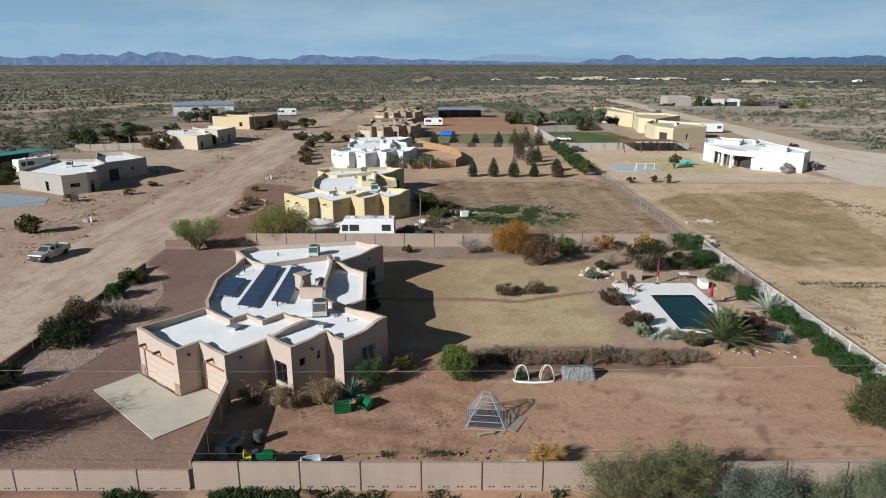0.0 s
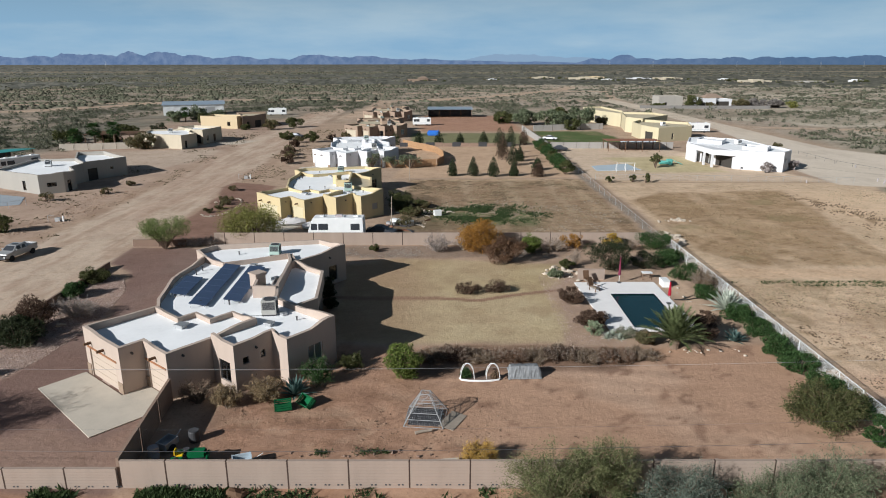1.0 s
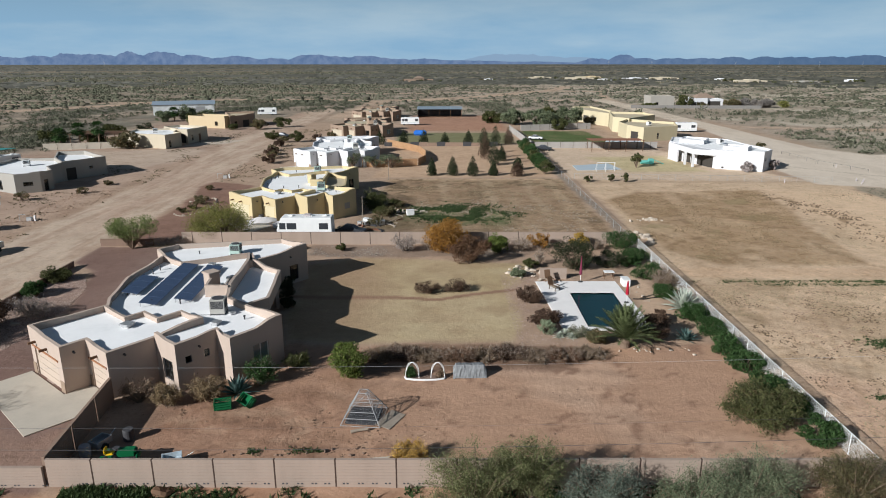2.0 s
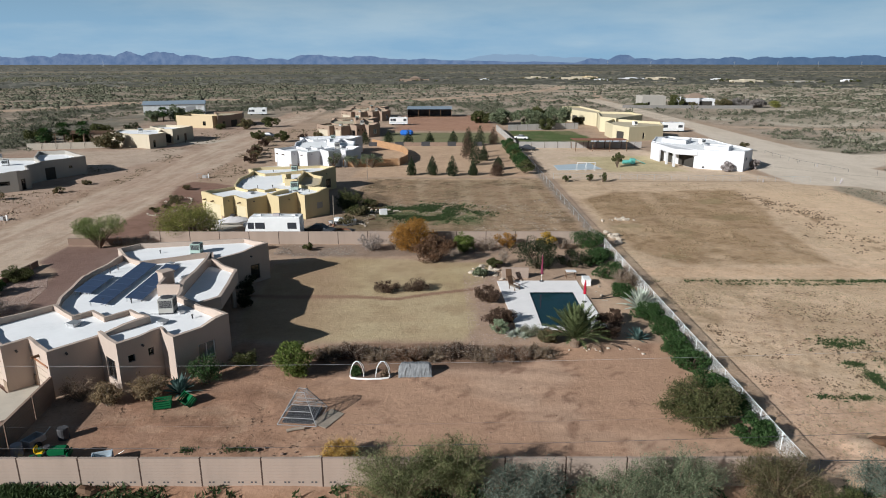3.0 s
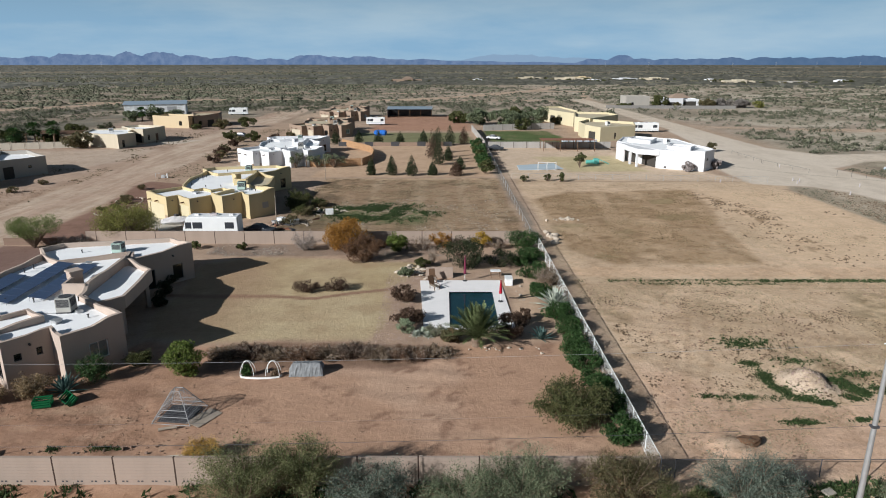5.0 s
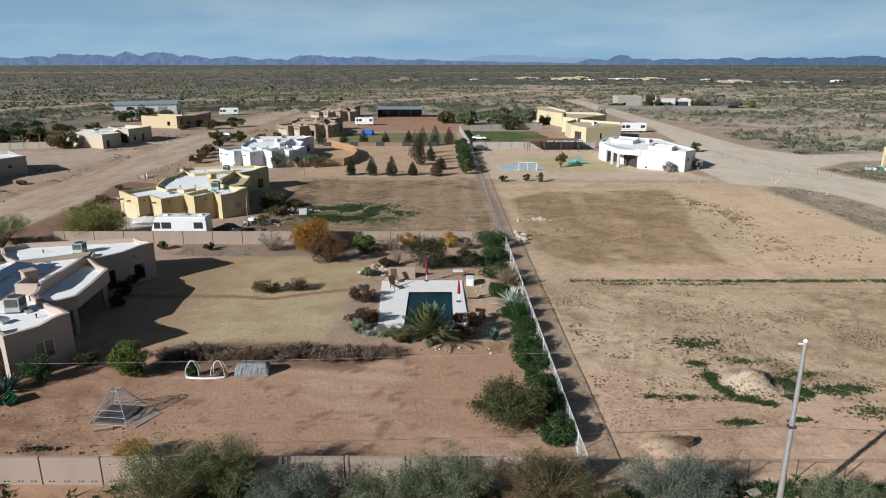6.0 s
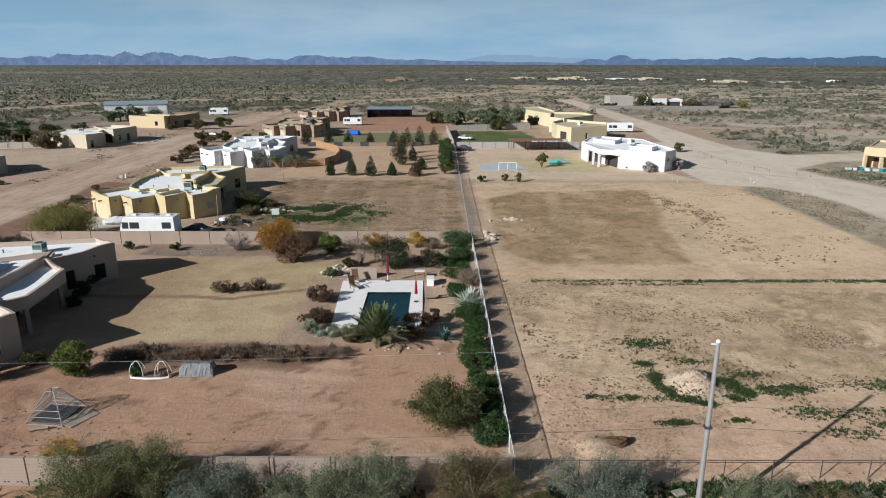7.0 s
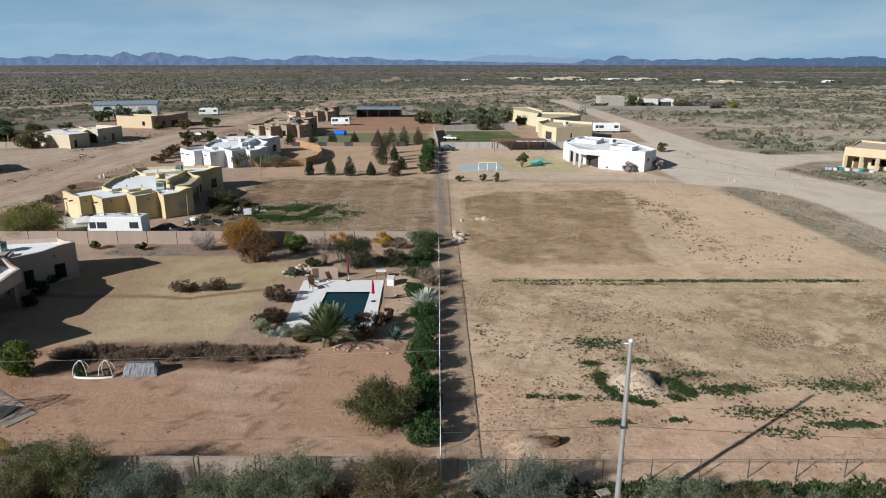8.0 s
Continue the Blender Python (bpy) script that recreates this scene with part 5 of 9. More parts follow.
plain_house("pale yellow flat-roofed house of several blocks", PALE_YELLOW, ROOF_TAN, [
    ([(-3.2, 7.2), (0, 0), (12, 5.4), (14.5, 16), (2, 26), (-3, 18)], [4.4, 4.3, 4.3, 4.4, 4.5, 4.4], 3.7, {0: [hole(2.0, 5.4, 0.0, 2.7, "dark")], 1: [hole(5.2, 6.0, 0.6, 2.4)]}),
    ([(-2, 30), (2, 24), (15, 38), (14, 48), (2, 52)], 4.9, 4.2, {0: [hole(3.0, 4.6, 0.2, 2.4)]}),
    ([(-7.0, 70), (1.0, 47.5), (5, 60), (2, 84), (-6, 82)], 4.6, 4.0, {0: [hole(6.0, 10.0, 0.0, 2.6, "dark"), hole(14, 15.4, 1, 2.4)]})],
    69.4, 200.5, units=((5.0, 12.0, 3.7),))
tan_house = plain_house("tan flat-roofed house with a columned porch", ORANGE_TAN, ROOF_TAN, [
    ([(2.3, 2.3), (14.3, -9.7), (24, -2), (12, 14)], [4.7, 4.7, 4.8, 4.8], 4.4, {0: [hole(1.5, 3.0, 0, 2.2, "door"), hole(5.0, 8.0, 0.8, 2.3), hole(10.0, 13.0, 0.8, 2.3)]})],
    127.1, 151.0)
part("porch_roof", Shape().prism([(0, 0), (12, -12), (14.25, -9.75), (2.25, 2.25)], 2.95, 4.9), ORANGE_TAN, tan_house, bevel=0.05)
for k in range(6):
    cx, cy = 0.55 + 2.25 * k, -2.25 * k
    part("column", Shape().box(cx - 0.32, cy - 0.32, -0.3, cx + 0.32, cy + 0.32, 2.96), ORANGE_TAN, tan_house, bevel=0.05, m=pose(0, 0, 0))
part("end_wall", Shape().prism([(0.0, 0.02), (0.25, -0.23), (2.5, 2.02), (2.25, 2.27)], -0.3, 2.96), ORANGE_TAN, tan_house)
walled_house = plain_house("low beige and white house behind a long garden wall", GREY_STUCCO, ROOF_TAN, [
    ([(0, 0), (12.5, 0), (12.5, 12), (0, 12)], 5.6, 5.0, {0: [hole(3, 4.2, 1, 2.4)]})], 119.0, 357.0)
wing(walled_house, [(21, 2), (31, 2), (31, 14), (21, 14)], 4.4, 3.8, WHITE, ROOF_WHITE, {0: [hole(1.2, 4.2, 0, 2.4, "dark"), hole(6.5, 7.6, 0.8, 2.4)]})
wing(walled_house, [(31.01, 3.5), (40, 3.5), (40, 14), (31.01, 14)], 3.9, 3.4, WHITE, ROOF_WHITE, {0: [hole(0.8, 7.6, 0, 2.7, "dark")]})
part("hip_roof", Shape().add([(25, 2.6, 4.4), (36, 4, 4.4), (36, 13, 4.4), (25, 13, 4.4), (28.5, 8, 6.6), (32.5, 8, 6.6)], [(3, 2, 1, 0), (0, 1, 5, 4), (1, 2, 5), (2, 3, 4, 5), (3, 0, 4)]), BROWN, walled_house)


def far_house(x, y, w, h, stucco, roof, label, turn=0.0, hip=False):
    """A low house of several blocks of different height, with shaded openings."""
    ob = thing("house", pose(x, y, gz(x, y), 0, 0, turn), label, "house", "houses far out in the desert")
    a, b = w * 0.36, w * 0.7
    wing(ob, [(0, 1.5), (a, 1.5), (a, 10), (0, 10)], h * 0.82, h * 0.82 - 0.4, stucco, roof, {0: [hole(a * 0.25, a * 0.4, 0.8, 2.2)]})
    wing(ob, [(a + 0.01, 0), (b, 0), (b, 12), (a + 0.01, 12)], h, h - 0.5, stucco, roof, {0: [hole((b - a) * 0.15, (b - a) * 0.6, 0.0, 2.6, "dark"), hole((b - a) * 0.75, (b - a) * 0.9, 0.8, 2.2)]})
    wing(ob, [(b + 0.01, 2.5), (w, 2.5), (w, 11), (b + 0.01, 11)], h * 0.74, h * 0.74 - 0.4, stucco, roof, {0: [hole((w - b) * 0.2, (w - b) * 0.75, 0.0, 2.3, "dark")]})
    if hip:
        p = [(a - 0.5, -0.5, h), (b + 0.5, -0.5, h), (b + 0.5, 12.5, h), (a - 0.5, 12.5, h), (a + 4, 6, h + 2.2), (b - 4, 6, h + 2.2)]
        part("hip_roof", Shape().add(p, [(3, 2, 1, 0), (0, 1, 5, 4), (1, 2, 5), (2, 3, 4, 5), (3, 0, 4)]), BROWN, ob)


for fx, fy, fw, fh, fs, fr, ft, fl in ((-36, 776, 34, 4.4, BROWN, ROOF_TAN, 4, "brown house with a hipped roof far out in the desert"), (56, 811, 13, 3.2, WHITE, ROOF_WHITE, -6, "small white house far out in the desert"), (118, 880, 32, 4.0, SAND, ROOF_TAN, 3, "tan house with dark openings far out in the desert"),
                                       (160, 836, 35, 4.8, SAND, ROOF_TAN, -4, "long beige house far out in the desert"), (197, 815, 15, 2.8, WHITE, ROOF_WHITE, 2, "white trailer house far out in the desert"), (236, 858, 33, 3.2, WHITE, ROOF_WHITE, 3, "long white house far out in the desert"),
                                       (274, 866, 36, 3.8, SAND, ROOF_WHITE, -3, "pale house far out in the desert"), (342, 822, 13, 3.2, WHITE, ROOF_WHITE, 5, "white house far out in the desert"), (322, 722, 34, 4.8, SAND, ROOF_WHITE, 2, "pale sand-coloured house far out in the desert"),
                                       (384, 724, 28, 3.2, GREY_STUCCO, BLUE_METAL, -2, "dark-roofed house far out in the desert"), (480, 786, 13, 3.2, WHITE, ROOF_WHITE, 4, "white house far out in the desert"), (196, 905, 24, 4.0, ORANGE_TAN, ROOF_TAN, 0, "tan house far out in the desert")):
    far_house(fx, fy, fw, fh, fs, fr, fl, ft, hip=fs is BROWN)
    for k in range(3):
        tx, ty = fx + fw * (-0.15 + 0.62 * k) + (fx % 5), fy - 3 - (fy % 4) + 2 * k
        bush("desert_tree", tx, ty, 3.6, 2.8, 2.6 + (fw % 3) * 0.5, OLIVE if k else MESQUITE_BROWN, "dark desert tree beside a far house", "tree", n=10, count=320, size=0.55, base=0.0, group="trees beside far houses")


def warehouse():
    ob = thing("warehouse", pose(-121, 301, gz(-110, 305), 0, 0, 18), "pale grey metal warehouse with a blue-grey roof", "warehouse")
    s = Shape().box(0, 0, -0.5, 26, 14, 4.6)
    for k in range(52):
        s.box(k * 0.5, -0.06, 0, k * 0.5 + 0.2, 0, 4.6)
    part("wall", s, METAL_WHITE, ob)
    part("roof", Shape().add([(-0.5, -0.5, 4.6), (26.5, -0.5, 4.6), (26.5, 7, 5.9), (-0.5, 7, 5.9), (26.5, 14.5, 4.6), (-0.5, 14.5, 4.6)], [(0, 1, 2, 3), (3, 2, 4, 5), (0, 3, 5), (1, 4, 2)]), BLUE_METAL, ob)
    part("door", Shape().box(18, -0.12, 0, 22, -0.062, 3.6), METAL_GREY, ob)


warehouse()


def shelter(name, x, y, turn, w, d, z0, z1, roof, label, category="shed", walls=None):
    """Posts under a sloping sheet roof, with or without walls."""
    ob = thing(name, pose(x, y, gz(x, y), 0, 0, turn), label, category)
    for px in np.linspace(0.1, w - 0.1, max(2, int(w / 3.5))):
        for py, top in ((0.1, z0), (d - 0.1, z1)):
            part("post", Shape().box(px - 0.07, py - 0.07, -0.3, px + 0.07, py + 0.07, top), WOOD_DARK, ob)
    k = int(w / 0.3)
    xs = [-0.3 + (w + 0.6) * i / k for i in range(k + 1)]
    top = [(x, y, z + 0.1 + 0.06 * (i % 2)) for y, z in ((-0.3, z0), (d + 0.3, z1)) for i, x in enumerate(xs)]
    bot = [(x, y, z - 0.06) for x, y, z in top]
    q = k + 1
    s = Shape().add(top + bot, [(i, i + 1, q + i + 1, q + i) for i in range(k)] + [(3 * q + i, 3 * q + i + 1, 2 * q + i + 1, 2 * q + i) for i in range(k)] + [(2 * q + i, 2 * q + i + 1, i + 1, i) for i in range(k)] + [(0, q, 3 * q, 2 * q), (q - 1, 3 * q - 1, 4 * q - 1, 2 * q - 1)])
    part("roof", s, roof, ob)
    if walls:
        part("wall", Shape().box(0, d - 0.1, 0, w, d, z1).box(0, 0, 0, 0.1, d - 0.1, z0), walls, ob)
    return ob


shelter("carport", -2, 289, 0, 19, 9, 3.4, 3.9, BLUE_METAL, "open carport with a blue sheet-metal roof", "carport", walls=METAL_DARK)
shelter("shed", -99, 146, 65, 13, 9, 3.6, 3.0, TEAL_METAL, "shed with a teal sheet-metal roof", walls=METAL_DARK)
shelter("shade_canopy", 49, 178.5, 0, 14, 6.0, 2.9, 2.7, RUST, "low shade canopy with a rusty sheet roof on posts", "canopy")


# ---- garden walls and fences ----
DARK_SEAM = worn("dark_wall_seam", (0.06, 0.038, 0.03), 0.85, 1.1, 1.0, 10.0)


def block_wall(name, a, b, h, label, step=3.62, offset=0.0, thick=0.16, material=None, cap=True, posts=True, z0=0.0, courses=True, piers_from=0.0):
    """A masonry wall from a to b: panels between piers, with recessed joints."""
    material = material or BLOCK
    a, b = Vector((*a, 0)), Vector((*b, 0))
    ln = (b - a).length
    ang = math.degrees(math.atan2(b.y - a.y, b.x - a.x))
    ob = thing(name, pose(a.x, a.y, z0, 0, 0, ang), label, "wall", kind="structure")
    cuts = [0.0] + [c for c in np.arange(offset, ln, step) if 0.3 < c < ln - 0.3] + [ln]
    for c0, c1 in zip(cuts, cuts[1:]):
        s = Shape()
        rows = max(1, round(h / 0.2)) if courses else 1
        rh = h / rows
        for k in range(rows):
            s.box(c0 + 0.046, -thick / 2, k * rh + (0.006 if k else -0.4), c1 - 0.046, thick / 2, (k + 1) * rh - 0.004)
        s.box(c0 + 0.049, -thick / 2 + 0.008, -0.3, c1 - 0.049, thick / 2 - 0.008, h - 0.02)
        pan = part("panel", s, material, ob)
        if cap:
            part("cap", Shape().box(c0 + 0.046, -thick / 2 - 0.02, h + 0.001, c1 - 0.046, thick / 2 + 0.02, h + 0.05), material, pan)
    if posts:
        for c in cuts[1:-1]:
            part("joint", Shape().box(c - 0.045, -thick / 2 - 0.004, -0.3, c + 0.045, thick / 2 + 0.004, h + 0.052), DARK_SEAM, ob)
            if c >= piers_from:
                part("pier", Shape().box(c + 0.045, -thick / 2 - 0.05, -0.3, c + 0.26, thick / 2 + 0.05, h + 0.08), material, ob, bevel=0.01)
    return ob


block_wall("wall_near", (-14.9, 33.95), (34.8, 33.95), 1.85, "tan block garden wall with piers and weep holes", offset=2.75, piers_from=30.0)
block_wall("wall_near_low", (-44.4, 33.95), (-15.1, 33.95), 1.33, "low tan block garden wall beside the road", step=3.68, offset=0.42, piers_from=100.0)
block_wall("wall_side", (-15.1, 34.1), (-16.0, 44.3), 1.85, "tan block wall between drive and yard, shade put into its colour", posts=False, material=DARKENED_BLOCK)
block_wall("wall_back", (-27, 87.0), (33.6, 87.0), 1.7, "tan block wall between two gardens", step=4.05, offset=1.5, piers_from=100.0)
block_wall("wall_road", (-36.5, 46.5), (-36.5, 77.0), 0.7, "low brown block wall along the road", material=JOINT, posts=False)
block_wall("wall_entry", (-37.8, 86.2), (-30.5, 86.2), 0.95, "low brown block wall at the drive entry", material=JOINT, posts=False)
block_wall("wall_grey", (34.5, 185.6), (69.0, 185.6), 1.7, "grey block wall behind the sports yard", material=BLOCK_GREY)
block_wall("wall_grey_long", (33.9, 186), (32.0, 233), 1.7, "grey block wall along the back plots", material=BLOCK_GREY)
block_wall("wall_plots", (36, 233), (62, 240), 1.7, "grey block wall behind the green plot", material=BLOCK_GREY)
block_wall("wall_left", (-101, 181.5), (-79, 187), 1.7, "pale block wall beside the beige house", material=CONCRETE)
block_wall("wall_far", (106, 347), (172, 344), 1.5, "long grey wall round the far house", material=worn("dull_grey_block", (0.22, 0.21, 0.20), 0.85, 1.1), z0=gz(140, 345), posts=False)


def weep_holes():
    # each hole is a dark plate on the face, its shade only colour
    s = Shape()
    for k in range(13):
        for d in (-0.65, -0.42, 0.45, 0.68, 1.35, 1.58, 2.2, 2.42):
            c = -12.2 + k * 3.62 + d
            s.box(c, 33.862, 0.22, c + 0.12, 33.868, 0.32)
    for k in range(8):
        for d in (0.5, 0.72, 1.3, 1.52, 2.2, 2.42, 3.0, 3.22):
            c = -44.0 + k * 3.68 + d
            s.box(c, 33.862, 0.10, c + 0.12, 33.868, 0.19)
    tagged(part("trim", s, METAL_DARK), "dark weep holes along the foot of the wall", "trim", kind="structure")


weep_holes()


def chain_fence(name, pts, h, label, step=3.0, mesh=True, material=None, slats=0.07, wire=0.006):
    """Posts, a top rail and diagonal wire netting."""
    material = material or METAL_WHITE
    a, b = Vector((*pts[0], 0)), Vector((*pts[1], 0))
    ln = (b - a).length
    ob = thing(name, pose(a.x, a.y, gz(a.x, a.y), 0, 0, math.degrees(math.atan2(b.y - a.y, b.x - a.x))), label, "fence")
    k = round(ln / step)
    for i in range(k + 1):
        part("post", Shape().tube((ln * i / k, 0, -0.2), (ln * i / k, 0, h + 0.04), 0.032, n=8), material, ob)
    part("top_rail", Shape().tube((0, 0, h), (ln, 0, h), 0.024, n=6), material, ob)
    if mesh:
        s = Shape()
        n = int((ln - h) / slats)
        for i in range(n):
            x = i * slats
            s.quad((x, 0.01, 0.03), (x + wire, 0.01, 0.03), (x + h + wire, 0.01, h), (x + h, 0.01, h))
            s.quad((x + h, 0.016, 0.03), (x + h + wire, 0.016, 0.03), (x + wire, 0.016, h), (x, 0.016, h))
        part("netting", s, material, ob)
    return ob


chain_fence("chain_link_fence", ((35.0, 34.3), (34.6, 87.0)), 1.55, "white chain-link fence with posts and top rail", slats=0.055, wire=0.009)
chain_fence("wire_fence", ((36.0, 34.6), (86.0, 34.6)), 1.25, "wire fence on thin metal posts", step=2.9, mesh=False, material=METAL_DARK)
chain_fence("wire_fence", ((36.4, 137.0), (88.0, 132.5)), 1.2, "thin wire fence along the sports yard", step=3.4, material=METAL_GREY, slats=0.25)
chain_fence("wire_fence", ((34.4, 88.0), (34.0, 184.0)), 1.2, "wire fence between the plots", step=4.0, material=METAL_GREY, slats=0.25)
chain_fence("pipe_fence", ((98.2, 174), (98.6, 158)), 0.8, "low dark pipe rail beside the road", step=4.0, mesh=False, material=METAL_DARK)
chain_fence("pipe_fence", ((98.7, 157.5), (102.8, 144.5)), 0.8, "low dark pipe rail beside the road", step=4.0, mesh=False, material=METAL_DARK)
chain_fence("pipe_fence", ((107, 141), (118, 133)), 1.2, "pipe fence at a drive entry", step=2.5, mesh=False, material=METAL_DARK)


def board_fence(pts, h, label):
    ob = thing("board_fence", pose(0, 0, 0), label, "fence")
    for a, b in zip(pts, pts[1:]):
        a, b = Vector((*a, 0)), Vector((*b, 0))
        ln = (b - a).length
        m = pose(a.x, a.y, 0, 0, 0, math.degrees(math.atan2(b.y - a.y, b.x - a.x)))
        sec = part("rail", Shape().box(0, 0.02, 0.4, ln, 0.07, 0.5).box(0, 0.02, h - 0.5, ln, 0.07, h - 0.4), WOOD_FENCE, ob, m=m)
        rng = np.random.default_rng(int(ln * 100))
        for k in range(int(ln / 0.3)):
            part("board", Shape().box(k * 0.3, 0, -0.2, k * 0.3 + 0.285, 0.02, h + 0.04 * rng.random()), WOOD_FENCE, sec)


board_fence([(-10, 152.6), (-4.5, 152.4), (3.0, 154.2), (4.6, 160), (4.4, 168), (2.4, 177), (-7.3, 192)], 1.75, "curved cedar board fence round a back garden")


# ---- concrete drive, pool terrace ----
part_drive = part("pavement", Shape().prism([(-27.2, 46.2), (-19.7, 39.3), (-15.9, 43.4), (-16.2, 44.6), (-18.9, 46.7), (-20.15, 45.1), (-24.9, 49.0)], -0.1, 0.07), CONCRETE)
tagged(part_drive, "pale concrete apron in front of the garage doors", "driveway", kind="structure")
for poly in ([(-27.5, 100.5), (-19.5, 93.5), (-17.2, 97.0), (-21, 99.4), (-25.2, 103.5)], [(-29, 152), (-20, 144), (-18, 148), (-22, 150.6), (-26, 154)]):
    tagged(part("pavement", Shape().prism(poly, -0.1, 0.07), CONCRETE), "concrete apron in front of a garage", "driveway", kind="structure")


def pool():
    x0, x1, y0, y1 = 22.55, 27.25, 58.0, 67.3
    ob = thing("swimming_pool", pose(0, 0, 0), "rectangular pool of dark teal water with a white deck", "pool", kind="structure")
    deck = Shape()
    for p in ([(20.1, 57.2), (x0, 57.2), (x0, 71.2), (19.3, 71.1)], [(x1, 57.3), (28.75, 57.4), (28.4, 71.2), (x1, 71.2)], [(x0, y1), (x1, y1), (x1, 71.2), (x0, 71.2)], [(x0, 57.2), (x1, 57.3), (x1, y0), (x0, y0)]):
        deck.prism(p, -0.15, 0.12)
    part("deck", deck, PATIO_WHITE, ob)
    basin = Shape()
    basin.box(x0, y0, -1.9, x1, y1, -1.8).box(x0 - 0.2, y0 - 0.2, -1.9, x0, y1 + 0.2, 0.118).box(x1, y0 - 0.2, -1.9, x1 + 0.2, y1 + 0.2, 0.118)
    basin.box(x0, y0 - 0.2, -1.9, x1, y0, 0.118).box(x0, y1, -1.9, x1, y1 + 0.2, 0.118)
    part("basin", basin, POOL_TILE, ob)
    w, n, l, b = shader("pool_water", 0.04)
    b.inputs["Base Color"].default_value = (0.035, 0.14, 0.175, 1)
    b.inputs["Transmission Weight"].default_value = 0.75
    b.inputs["IOR"].default_value = 1.33
    b.inputs["Specular IOR Level"].default_value = 0.5
    relief(n, l, b, noise_node(n, l, 3.0, 2, 0.5), 0.08, 0.02)
    part("water", Shape().quad((x0, y0, 0.0), (x1, y0, 0.0), (x1, y1, 0.0), (x0, y1, 0.0)), w, ob)


pool()


# ---- desert scrub ----
def link_mesh(name, verts, faces, mat, label, category, smooth=False):
    """One joined mesh of equal faces, of kind stuff."""
    me = bpy.data.meshes.new(name)
    me.vertices.add(len(verts))
    me.vertices.foreach_set("co", np.asarray(verts, float).ravel())
    me.loops.add(faces.size)
    me.loops.foreach_set("vertex_index", faces.ravel())
    me.polygons.add(len(faces))
    me.polygons.foreach_set("loop_start", np.arange(0, faces.size, faces.shape[1]))
    if smooth:
        me.polygons.foreach_set("use_smooth", [True] * len(faces))
    me.update(calc_edges=True)
    me.materials.append(mat)
    return tagged(new(name, me), label, category, kind="stuff")


def bushy(name, dark, light, dry):
    """Small-leaved scrub seen from afar: leaf tufts, the self-shadow of their gaps painted dark."""
    m, n, l, b = shader(name, 0.95)
    b.inputs["Specular IOR Level"].default_value = 0.05
    g = n.new("ShaderNodeNewGeometry")
    p = g.outputs["Position"]
    c = blend(n, l, dark, light, g.outputs["Random Per Island"])
    c = blend(n, l, c, dry, span(n, l, noise_node(n, l, 0.045, 3, 0.6, p), 0.48, 0.66, 0.0, 0.75))
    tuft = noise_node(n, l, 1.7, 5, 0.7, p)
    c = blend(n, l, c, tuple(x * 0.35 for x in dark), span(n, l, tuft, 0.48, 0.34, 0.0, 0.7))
    l.new(c, b.inputs["Base Color"])
    relief(n, l, b, tuft, 0.6, 0.4)
    return m


